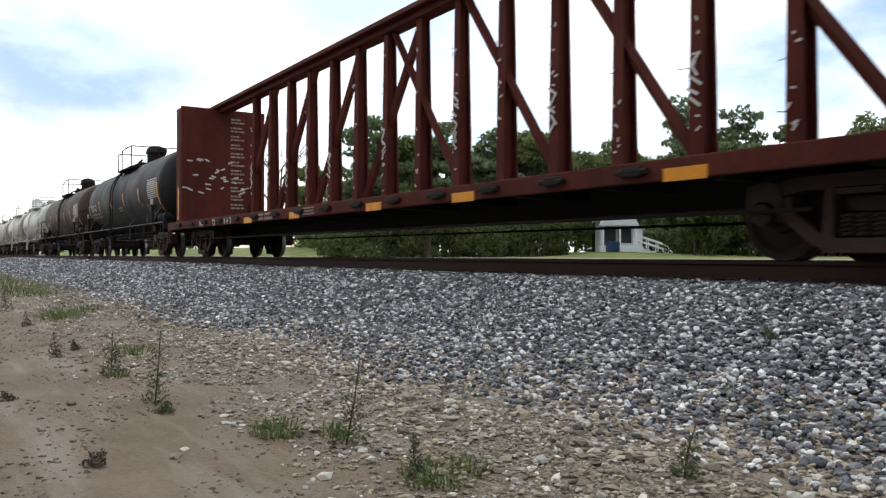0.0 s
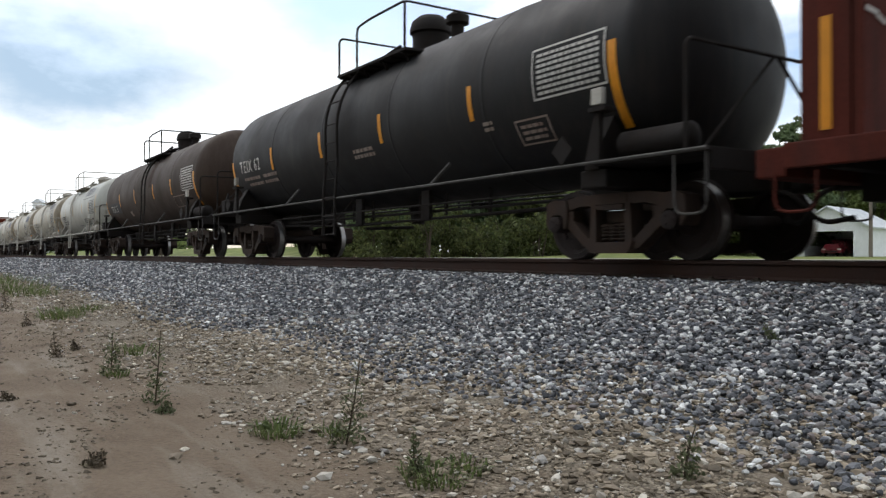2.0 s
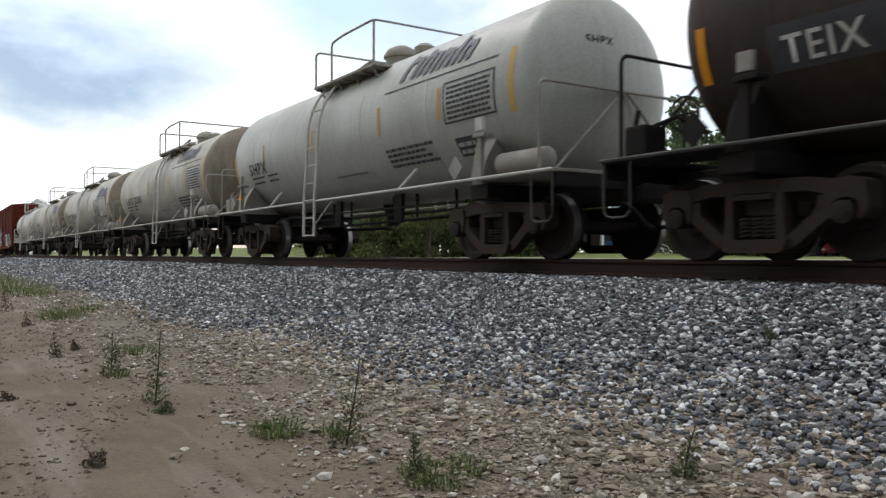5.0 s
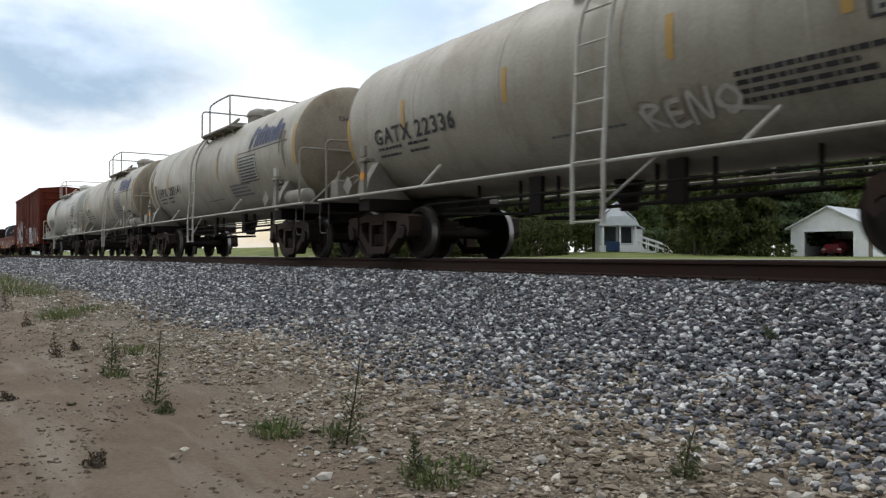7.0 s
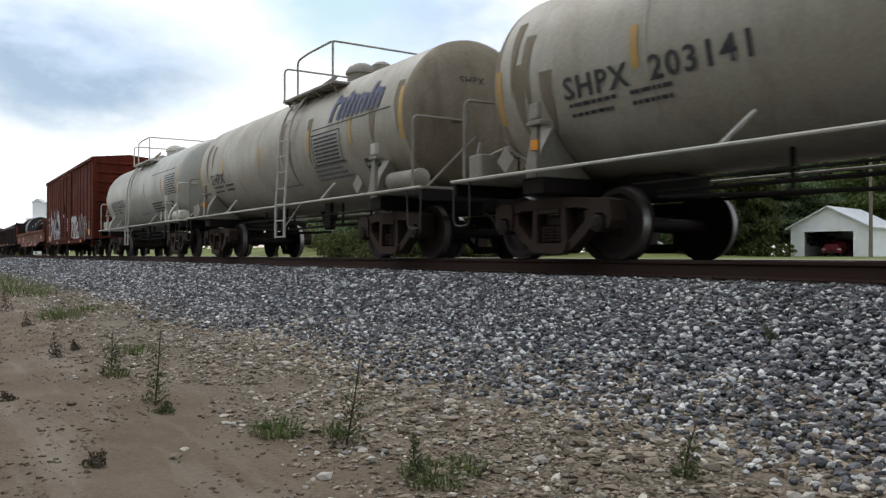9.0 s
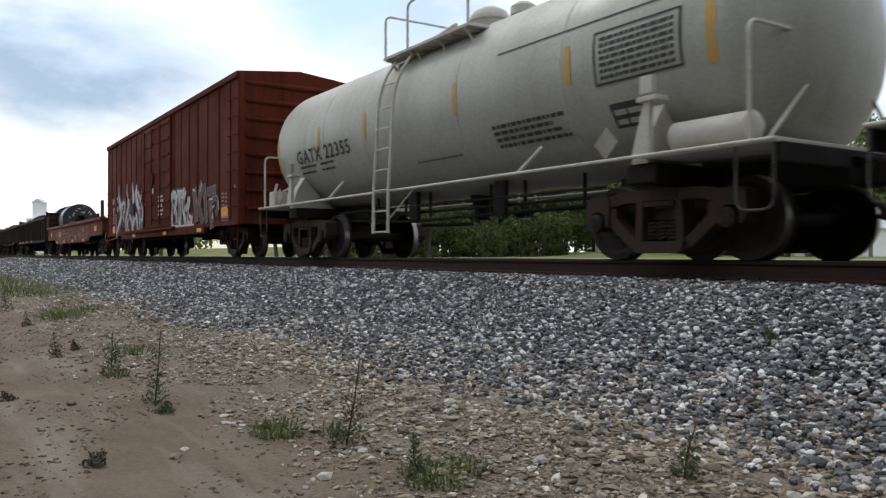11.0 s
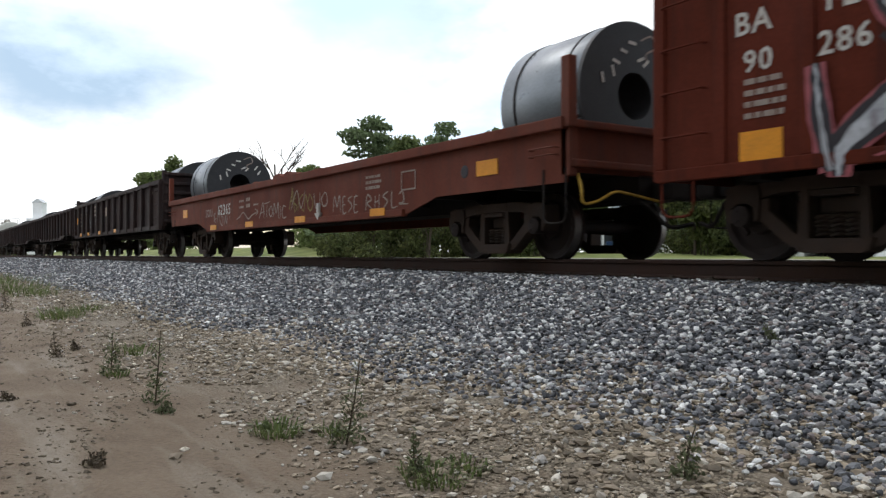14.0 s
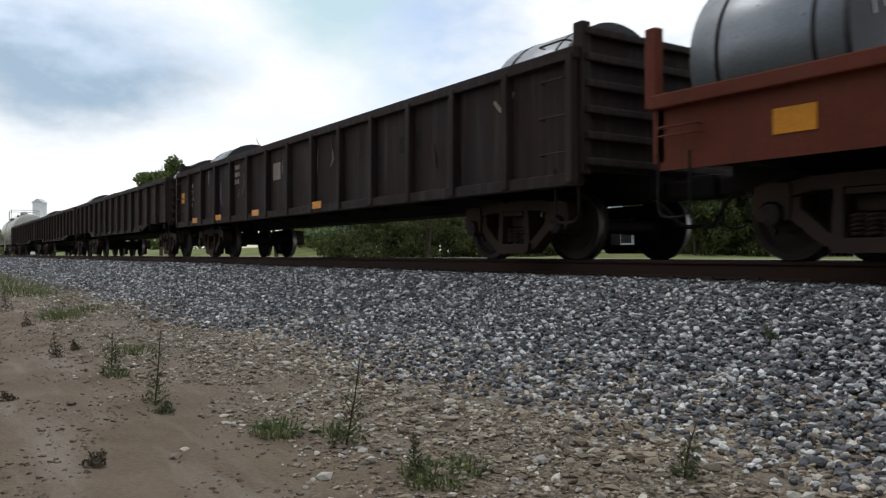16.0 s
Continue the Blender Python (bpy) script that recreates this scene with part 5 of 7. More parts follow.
        for z in (1.0, 2.1, 3.2, 4.3):
            bm = bmesh.new()
            rbox(bm, *sorted((xb - s * 0.475, xb - s * 0.06)), -1.2, 1.2, z, z + 0.08, 0.01)
            part("crossbar", bm, M_CB, bulkhead)
        for y in (-1.275, 1.255):
            bm = bmesh.new()
            rbox(bm, *sorted((xb - s * 0.46, xb - s * 0.02)), y, y + 0.02, 1.0, 4.4, 0.004)
            part("bulkhead_cheek", bm, M_CB, bulkhead)
        coupler(car, xb + s * 0.3, s)
        bm = bmesh.new()
        rbox(bm, *sorted((xb, xb + s * 0.3)), -1.45, 1.45, 0.72, 0.98, 0.02)
        for side in (-1, 1):
            stirrup(bm, xb - s * 0.1 - 0.19, side * 1.48, 0.42, 0.75)
        part("end_sill", bm, M_CB, car)
    for s in (-1, 1):
        bm = bmesh.new()
        rod(bm, [(back + 2.5, s * 1.2, 0.5), (front - 2.5, s * 1.2, 0.45)], 0.02, 5)
        part("brake_pipe", bm, M_IRON, car)
    truck(car, tc / 2)
    truck(car, -tc / 2)
    CB_MARKS(car, back, front, w)
    register(car, x0)
    return car


def CB_MARKS(car, back, front, w):
    rr = random.Random(8)
    for k in range(26):     # torn packing stuck to the bulkhead's inner face
        yy, zz = rr.uniform(-1.35, 0.9), rr.uniform(1.9, 2.9)
        m = Matrix.Translation((back + 0.566, yy * 0.88, zz)) @ Euler((rr.uniform(-0.5, 0.5), 0, 0)).to_matrix().to_4x4()
        bm = bmesh.new()
        box(bm, -0.004, 0.004, -rr.uniform(0.04, 0.12), rr.uniform(0.03, 0.12), -0.02, 0.02, m)
        part("packing_shreds", bm, M_WHITE, car)
    for k in range(11):
        bm = bars([(0, 0, 0.42, 0.05), (0, 0.1, 0.38 - 0.06 * (k % 3), 0.05)], k)
        for v in bm.verts:
            v.co = Vector((back + 0.568, 0.2 + v.co.x, 1.45 + 0.26 * k + v.co.y))
        part("small_lettering", bm, M_CHALK, car)
    bm = bmesh.new()
    box(bm, back + 0.2, back + 0.3, -1.284, -1.279, 1.1, 2.05)
    part("reflector", bm, M_ORANGE, car)
    patches(car, [-4.69, -2.01, 1.27, 3.81, 7.53, 10.2], 0.77, 0.52, 0.13, -w - 0.004)
    side_marks(car, [("N", back + 3.22, 0.8, 0.16, M_WHITE), ("S", back + 3.42, 0.8, 0.16, M_WHITE), ("1", back + 4.3, 0.8, 0.16, M_WHITE), ("2", back + 4.44, 0.8, 0.16, M_WHITE),
                     ("0", back + 5.24, 0.8, 0.16, M_WHITE), ("4", back + 5.46, 0.8, 0.16, M_WHITE), ("3", back + 5.69, 0.8, 0.16, M_WHITE),
                     ([(0, 0, 0.3, 0.05), (0, 0.09, 0.3, 0.05), (0.4, 0, 0.43, 0.05), (0.4, 0.09, 0.5, 0.05)], back + 7.62, 0.81, 0.05, M_CHALK),
                     ([(0, 0, 0.55, 0.03), (0, 0.055, 0.5, 0.03), (0, 0.11, 0.55, 0.03)], back + 10.05, 0.82, 0.05, M_CHALK)], -w - 0.006)


def scrawl(parent, strokes, y, mat, r=0.014):
    """Spray-can lines on a side wall, each a line of (x, z)."""
    for s in strokes:
        bm = bmesh.new()
        rod(bm, [(x, y, z) for x, z in s], r, 4)
        for v in bm.verts:
            v.co.y = y + (v.co.y - y) * 0.2
        part("graffiti", bm, mat, parent)


def BOX_MARKS(car, h, w):
    y = -w - 0.026
    side_marks(car, [("BA", -6.95, 2.0, 0.21, M_WHITE), ("YL", -6.15, 2.02, 0.21, M_WHITE), ("90", -6.86, 1.66, 0.2, M_WHITE), ("286", -6.16, 1.67, 0.2, M_WHITE),
                     ([(0, 0.1 * i, 0.4, 0.05) for i in range(4)], -6.85, 1.25, 0.05, M_CHALK),
                     ([(0, 0.095 * i, 0.18, 0.05) for i in range(4)], 6.58, 1.24, 0.05, M_CHALK), ([(0, 0.095 * i, 0.16, 0.05) for i in range(4)], 6.84, 1.22, 0.05, M_CHALK), ([(0, 0, 0.2, 0.03), (0, 0.05, 0.12, 0.03)], 7.5, 1.62, 0.05, M_CHALK),
                     ([(0, 0, 0.5, 0.06), (0, 0.1, 0.5, 0.06)], 6.6, 0.84, 0.05, M_CHALK)], -w - 0.008)
    side_marks(car, [([(0, 0, 0.5, 0.07), (0, 0.12, 0.6, 0.07), (0, 0.26, 0.5, 0.12), (0, 0.42, 0.6, 0.07), (0, 0.54, 0.6, 0.07)], 0.55, 1.25, 0.05, M_WHITE)], -w - 0.076)
    bm = bmesh.new()
    lathe(bm, [(-w - 0.14, 0.0), (-w - 0.14, 0.09), (-w - 0.13, 0.09)], "y", 16, (0.1, 0, 2.05))
    part("round_sticker", bm, M_WHITE, car)
    patches(car, [-6.9], 0.86, 0.42, 0.28, -w - 0.004)
    patches(car, [6.55], 0.97, 0.5, 0.25, -w - 0.004)
    patches(car, [-3.2, 1.0, 4.6], 0.66, 0.4, 0.1, -w - 0.045)
    # a spiky silver piece, a block-letter piece and a mauve one: rims first, then shading, then fills
    flame = [([(-5.61, 2.67), (-5.65, 2.32), (-5.51, 2.02), (-5.29, 1.71), (-5.29, 1.37), (-5.57, 1.19), (-5.92, 0.93), (-5.98, 0.68)], [0.02, 0.12, 0.3, 0.3, 0.3, 0.22, 0.15, 0.04]), ([(-5.13, 1.89), (-4.78, 1.93), (-4.61, 1.92), (-4.58, 1.67), (-4.93, 1.56)], [0.1, 0.18, 0.18, 0.18, 0.12]), ([(-5.24, 1.97), (-4.88, 1.68)], [0.2, 0.1]), ([(-4.93, 1.56), (-4.75, 1.29), (-4.68, 1.15)], [0.14, 0.12, 0.03]), ([(-6.17, 1.61), (-6.13, 1.17), (-6.04, 0.72)], [0.03, 0.08, 0.06]), ([(-4.19, 2.59), (-4.21, 2.3), (-4.07, 2.09)], [0.02, 0.16, 0.12]), ([(-3.95, 2.06), (-4.0, 1.76), (-4.17, 1.55), (-4.37, 1.32), (-4.35, 1.01), (-4.21, 0.81)], [0.2, 0.3, 0.25, 0.2, 0.15, 0.04]), ([(-3.85, 1.98), (-3.73, 1.6), (-3.73, 1.41)], [0.12, 0.2, 0.2]), ([(-3.98, 1.37), (-4.1, 1.11), (-3.95, 0.91), (-3.79, 0.8)], [0.16, 0.22, 0.12, 0.03]), ([(-3.73, 1.41), (-3.51, 1.28), (-3.4, 1.04), (-3.4, 0.85)], [0.2, 0.2, 0.15, 0.04]), ([(-3.36, 2.58), (-3.28, 2.32), (-3.18, 2.07), (-3.13, 1.85)], [0.03, 0.2, 0.32, 0.28])]
    flame += [([(-3.07, 1.39), (-3.18, 1.18), (-3.25, 0.96), (-3.14, 0.79), (-3.0, 0.68)], [0.2, 0.26, 0.24, 0.15, 0.04]), ([(-3.1, 1.05), (-2.93, 1.25), (-2.74, 1.31)], [0.06, 0.2, 0.12]), ([(-2.7, 1.5), (-2.6, 1.27), (-2.51, 1.0), (-2.54, 0.79), (-2.7, 0.69)], [0.1, 0.28, 0.22, 0.15, 0.03]), ([(-2.63, 2.45), (-2.7, 2.18), (-2.63, 1.9), (-2.36, 1.64), (-2.24, 1.32), (-2.19, 1.0)], [0.1, 0.32, 0.36, 0.34, 0.22, 0.06]), ([(-2.48, 2.2), (-2.24, 2.02), (-2.04, 1.9), (-1.93, 2.09), (-1.9, 2.28)], [0.16, 0.14, 0.14, 0.22, 0.16]), ([(-1.98, 1.67), (-1.8, 1.7), (-1.67, 1.89), (-1.58, 2.06)], [0.08, 0.26, 0.18, 0.03]), ([(-2.36, 1.59), (-2.12, 1.6), (-2.02, 1.65)], [0.16, 0.14, 0.05]), ([(-1.57, 1.72), (-1.42, 1.56), (-1.38, 1.32), (-1.4, 1.14)], [0.05, 0.18, 0.18, 0.12]), ([(-1.75, 1.29), (-1.5, 1.18), (-1.39, 1.19)], [0.06, 0.14, 0.14]), ([(-2.24, 0.87), (-2.12, 1.15), (-1.9, 1.32), (-1.77, 1.39)], [0.04, 0.14, 0.18, 0.05]), ([(-1.64, 1.09), (-1.5, 1.02), (-1.52, 0.88)], [0.08, 0.12, 0.04])]
    shade = [([(-2.42, 2.01), (-2.18, 1.83), (-2.01, 1.79)], 0.1), ([(-2.45, 1.61), (-2.3, 1.23), (-2.27, 0.89)], 0.12), ([(-2.85, 0.87), (-2.74, 1.1), (-2.57, 0.85)], 0.1), ([(-2.18, 1.56), (-2.04, 1.46)], 0.16), ([(-1.62, 0.88), (-1.38, 0.9)], 0.14), ([(-5.63, 1.72), (-5.44, 1.49)], 0.12), ([(-4.98, 1.5), (-4.88, 1.19)], 0.12), ([(-3.87, 0.96), (-3.71, 0.8)], 0.1), ([(-2.93, 1.48), (-2.67, 1.57)], 0.06), ([(-3.51, 2.03), (-3.4, 1.95)], 0.2)]
    spikes = [[(-5.69, 0.81), (-5.24, 0.95), (-5.03, 1.17), (-4.78, 1.05), (-4.58, 1.09)], [(-3.91, 0.91), (-3.79, 1.08), (-3.59, 0.94), (-3.47, 1.1)], [(-3.0, 0.72), (-2.9, 0.9), (-2.7, 0.81)], [(-2.18, 1.33), (-2.01, 1.36), (-2.12, 1.23), (-2.17, 1.33)], [(-1.72, 1.45), (-1.62, 1.62), (-1.59, 1.38), (-1.72, 1.45)], [(-2.18, 0.71), (-1.9, 0.98), (-1.69, 1.0)], [(-3.36, 1.49), (-3.32, 1.14), (-3.42, 0.67)], [(-2.46, 1.35), (-2.39, 0.93), (-2.45, 0.66)], [(-1.35, 1.5), (-1.17, 1.64), (-1.0, 1.73)], [(-1.31, 1.22), (-1.22, 1.52)]]
    block = [([(1.94, 1.88), (1.97, 1.42), (1.94, 0.89)], 0.22), ([(2.04, 1.83), (2.39, 1.75), (2.43, 1.56), (2.2, 1.39)], 0.2), ([(2.26, 1.39), (2.45, 1.2), (2.51, 0.97)], 0.2), ([(2.55, 1.8), (2.95, 1.77), (3.21, 1.76)], 0.2), ([(2.84, 1.73), (2.87, 1.33), (2.84, 0.91)], 0.25), ([(3.4, 1.86), (3.24, 1.64), (3.23, 1.35), (3.4, 1.22)], 0.24), ([(3.32, 1.17), (3.42, 0.91)], 0.18), ([(3.78, 1.65), (3.75, 1.45), (3.5, 1.31)], 0.2), ([(3.66, 1.29), (3.68, 0.89)], 0.16), ([(3.73, 1.05), (4.13, 0.99)], 0.2), ([(1.8, 0.87), (2.95, 0.85), (3.66, 0.84), (4.28, 0.84)], 0.07)]
    mauve = [([(4.28, 1.83), (4.42, 1.37), (4.47, 0.91)], 0.3), ([(5.03, 1.92), (4.84, 1.66), (4.69, 1.33)], 0.28), ([(4.7, 1.3), (4.95, 1.06), (5.07, 0.87)], 0.28), ([(5.18, 1.88), (5.32, 1.4), (5.4, 0.87)], 0.22), ([(5.48, 1.67), (5.85, 1.67), (6.22, 1.7)], 0.2), ([(5.66, 1.47), (5.8, 1.08), (5.87, 0.72)], 0.3), ([(5.85, 1.44), (6.26, 1.46), (6.36, 1.24), (6.15, 1.06)], 0.13)]
    dabs = [[(1.97, 1.61), (1.98, 1.33)], [(2.85, 1.49), (2.87, 1.14)], [(3.26, 1.61), (3.23, 1.34)], [(2.39, 1.3), (2.45, 1.01)], [(3.66, 1.28), (3.76, 1.08), (3.95, 0.98)], [(5.75, 1.27), (5.87, 1.24)], [(4.46, 1.71), (4.51, 1.42)]]
    pale = [[(5.64, 1.46), (5.85, 1.46), (5.98, 1.45)], [(5.93, 1.07), (5.98, 0.96)], [(5.01, 1.91), (4.84, 1.7)], [(5.95, 1.24), (6.11, 1.29)], [(6.39, 1.4), (6.45, 1.16)], [(1.6, 1.85), (1.53, 1.53)], [(4.19, 1.81), (4.42, 1.76)]]

    def spray(st, wid, mat, lift, seed):
        bm = ribbon(st, wid)
        rs = random.Random(seed)
        for v in bm.verts:
            out = 0.08 if v.co.x > -1.8 and st[0][0] < 0 else 0
            v.co = Vector((v.co.x + rs.uniform(-0.012, 0.012), y - lift - out, v.co.y + rs.uniform(-0.012, 0.012)))
        part("graffiti", bm, mat, car, "spray-painted lettering in silver, black and red")

    for piece, looks in (([(a, b) for a, b in flame], ((0.14, M_PINK), (0.09, M_SMOKE), (-0.045, M_SILVER))),
                         ([(a, [b] * len(a)) for a, b in block], ((0.16, M_SMOKE), (0.04, M_WHITE), (-0.05, M_SILVER))),
                         ([(a, [b] * len(a)) for a, b in mauve], ((0.08, M_SMOKE), (0.015, M_CHALK), (-0.025, M_BLUSH)))):
        for k, (grow, mat) in enumerate(looks):
            for i, (st, wid) in enumerate(piece):
                spray(st, [max(0.02, q + (grow if q > 0.06 or k == 0 else grow * 0.4)) for q in wid], mat, 0.0028 * k + 0.00018 * i, 7 * i + k)
    for k, (st, wd) in enumerate(shade):
        spray(st, [wd * 0.5] + [wd] * (len(st) - 2) + [wd * 0.4], M_SMOKE, 0.0086 + 0.0001 * k, k)
    for k, st in enumerate(spikes):
        spray(st, [0.026] * len(st), M_PINK, 0.0098 + 0.0002 * k, k)
    for k, st in enumerate(dabs):
        spray(st, [0.09 + 0.03 * (k % 3)] * len(st), M_PINK, 0.0102 + 0.0002 * k, k)
    for k, st in enumerate(pale):
        spray(st, [0.05] * len(st), M_WHITE, 0.011 + 0.0002 * k, k)
    bm = bmesh.new()
    rbox(bm, -3.67, -3.01, y - 0.03, y + 0.03, 1.50, 1.82, 0.008)
    part("placard_board", bm, M_DOORDARK, car, "blank weathered placard board")
    rr = random.Random(21)
    for k in range(60):      # shading strokes over the pieces
        if k < 34:
            x, z = rr.uniform(-5.6, -2.0), rr.uniform(0.75, 1.7)
        else:
            x, z = rr.uniform(2.0, 6.2), rr.uniform(0.9, 1.6)
        st = [(x, z), (x + rr.uniform(-0.05, 0.08), z + rr.uniform(0.05, 0.12)), (x + rr.uniform(-0.06, 0.1), z + rr.uniform(0.15, 0.3))]
        spray(st, [0.012, rr.uniform(0.02, 0.06), 0.01], rr.choice((M_SMOKE, M_SMOKE, M_PINK, M_BLUSH)), 0.0125 + 0.0001 * k, k)


# ---- the train, from the head backwards ----
centerbeam_car(-12.83, 18.5, 11.4, -11.4)
tank_car(-32.6, 11.92, 0.4, M_BLACK, M_IRON, "dull black tank car with orange reflector strips", marks_black, R=1.34, dome="high", lad=-0.62, deck=-0.96)
tank_car(-48.7, 11.92, 0.42, M_BROWN, M_IRON, "rust-brown tank car with orange reflector strips", marks_brown, R=1.33, dome="high", lad=0.7, deck=-0.55)
tank_car(-63.37, 9.39, 0.7, M_PALE, M_GREYIRON, "pale grey tank car with dark stencilled numbers", marks_grey("SHPX", 2, M_INK, M_OLDORANGE), lad=-0.6)
TAG = [[(0.0, 0.3), (0.1, 0.02), (0.05, 0.32), (0.25, 0.3), (0.1, 0.2), (0.3, 0.05)], [(0.55, 0.34), (0.38, 0.3), (0.4, 0.05), (0.6, 0.08)], [(0.38, 0.2), (0.55, 0.2)], [(0.65, 0.02), (0.68, 0.4), (0.85, 0.08), (0.9, 0.42)], [(1.0, 0.3), (1.1, 0.1), (1.25, 0.25), (1.12, 0.38), (1.0, 0.2), (1.5, 0.08)]]
tank_car(-76.85, 9.45, 0.7, M_GREY, M_GREYIRON, "dusty grey tank car with a spray-painted tag", marks_grey("GATX 22336", 2, M_INK, M_OLDORANGE, 0.9, TAG), lad=0.8, deck=-0.05)
tank_car(-91.0, 10.99, 0.75, M_GREY, M_GREYIRON, "dusty beige-grey tank car with blue company lettering", marks_grey("SHPX  203141", 1, M_INK, M_OLDORANGE, 1.2, False, (-3.95, 1.03, 2.55)), lad=-0.6, deck=-0.75)
tank_car(-105.2, 9.3, 0.8, M_GREY, M_GREYIRON, "grimy grey tank car with faded blue lettering", marks_grey("SHPX", 1, M_INK, M_OLDORANGE), lad=0.82, deck=0.15)
tank_car(-118.5, 9.3, 0.9, M_PALE, M_PALEIRON, "clean pale grey tank car with white railings", marks_grey("GATX 22355", 0, M_INK, M_OLDORANGE, 0.92, False, (-3.58, -1.69, 1.05, 3.4)), lad=-0.7)
box_car(-133.85, 15.7, 12.55)
g1 = gondola(-151.6, 17.15, 13.39, M_G1, "rust-red low gondola car carrying two steel coils", 1.6, 0.66, True, 0, 0, ((7.4, 0.94, 1.6), (-7.8, 0.94, 1.72)), haunch=0.88)
G2 = dict(top=2.35, low=0.85, posts=14, rake=0)
g2 = gondola(-169.55, 16.5, 13.15, M_DARK, "sooty dark brown gondola car loaded with coils", drop=False, end_top=2.6, coils=((6.6, 0.97, 1.5), (-7.0, 0.97, 1.5)), **G2)
for xg in (-187.3, -204.7, -221.8):
    gondola(xg, 16.6, 13.2, M_DARK, "sooty dark gondola car with drop sides and coils", drop=True, coils=((6.9, 0.95, 1.5), (-7.1, 0.9, 1.5)), **G2)
tank_car(-238.5, 10.5, 0.8, M_PALE, M_GREYIRON, "pale grey tank car at the tail of the cut", marks_grey("GATX", 0, M_INK, M_OLDORANGE), lad=0.5)


# writing and wear on the low gondola
def g1_marks(car):
    y = -1.512
    patches(car, [6.84], 1.08, 0.46, 0.2, -1.506)
    patches(car, [-7.3], 1.08, 0.4, 0.22, -1.506)
    patches(car, [-4.6, -1.99, 0.86, 3.97], 0.675, 0.48, 0.12, -1.557)
    side_marks(car, [("SOU", -5.14, 1.02, 0.2, M_CHALK), ("62365", -4.14, 1.03, 0.26, M_WHITE),
                     ([(0, 0, 0.3, 0.05), (0.47, 0, 0.3, 0.08), (0, 0.14, 0.3, 0.05), (0.47, 0.14, 0.3, 0.08), (0.95, 0.02, 0.3, 0.04)], -2.54, 1.12, 0.05, M_CHALK),
                     ([(0, 0, 0.5, 0.05), (0, 0.09, 0.55, 0.05), (0, 0.18, 0.5, 0.04)], 3.73, 1.12, 0.05, M_CHALK)], y)
    bm = bmesh.new()
    lathe(bm, [(-1.506, 0.0), (-1.506, 0.07), (-1.5, 0.09)], "y", 16, (6.56, 0, 1.17))
    part("jacking_hole", bm, M_SMOKE, car)
    outline = [(4.9, 1.04), (5.3, 1.04), (5.3, 1.31), (4.9, 1.31), (4.9, 1.04)]
    for p0, p1 in zip(outline, outline[1:]):
        bm = bmesh.new()
        box(bm, min(p0[0], p1[0]) - 0.012, max(p0[0], p1[0]) + 0.012, y - 0.002, y, min(p0[1], p1[1]) - 0.012, max(p0[1], p1[1]) + 0.012)
        part("stencil_box", bm, M_CHALK, car)
    # spray-can scrawl: a wavy arrow and the word ATOMIC, then looser tags
    pen = [[(-2.73, 0.88), (-2.5, 0.93), (-2.28, 1.02), (-2.1, 0.95), (-1.91, 0.86), (-1.7, 0.93), (-1.32, 1.0)], [(-1.5, 1.06), (-1.3, 1.0), (-1.46, 0.92)],
           [(-1.22, 0.84), (-1.1, 1.02), (-1.0, 1.17), (-0.95, 1.0), (-0.93, 0.85)], [(-1.16, 0.95), (-0.9, 0.98)], [(-0.92, 1.14), (-0.6, 1.17)], [(-0.76, 1.16), (-0.77, 0.85)],
           [(-0.52, 1.08), (-0.64, 0.97), (-0.53, 0.85), (-0.43, 0.97), (-0.52, 1.08)], [(-0.38, 0.85), (-0.34, 1.12), (-0.22, 0.92), (-0.12, 1.13), (-0.08, 0.8)], [(0.0, 1.05), (0.01, 0.8)], [(0.3, 1.02), (0.16, 1.04), (0.1, 0.9), (0.17, 0.8), (0.32, 0.82)],
           [(2.5, 0.82), (2.56, 1.08), (2.66, 0.9), (2.76, 1.09), (2.8, 0.8)], [(3.0, 1.06), (2.9, 1.04), (2.9, 0.78), (3.03, 0.79)], [(2.9, 0.92), (3.0, 0.92)], [(3.25, 1.05), (3.1, 1.0), (3.24, 0.89), (3.1, 0.78)], [(3.45, 1.04), (3.34, 1.02), (3.33, 0.78), (3.47, 0.78)], [(3.33, 0.9), (3.43, 0.9)],
           [(3.75, 0.78), (3.8, 1.03), (3.95, 0.95), (3.8, 0.9), (4.0, 0.78)], [(4.08, 1.0), (4.06, 0.8)], [(4.22, 1.02), (4.2, 0.8)], [(4.07, 0.9), (4.2, 0.92)], [(4.5, 1.05), (4.34, 0.98), (4.48, 0.9), (4.36, 0.8)], [(4.62, 1.05), (4.62, 0.8), (4.78, 0.8)], [(4.85, 0.98), (4.95, 1.02), (4.98, 0.86), (4.84, 0.84), (5.12, 0.82)],
           [(-4.45, 1.03), (-4.3, 1.1), (-4.4, 0.94), (-4.25, 0.84)], [(-4.42, 0.92), (-4.2, 0.96)], [(-4.15, 0.85), (-4.03, 1.19), (-3.95, 0.84)], [(-3.8, 1.0), (-3.85, 0.82), (-3.7, 0.78), (-3.68, 0.96), (-3.8, 1.0)], [(-3.55, 0.8), (-3.5, 1.0), (-3.4, 0.8), (-3.34, 1.04)], [(-3.14, 0.98), (-3.2, 0.9)]]
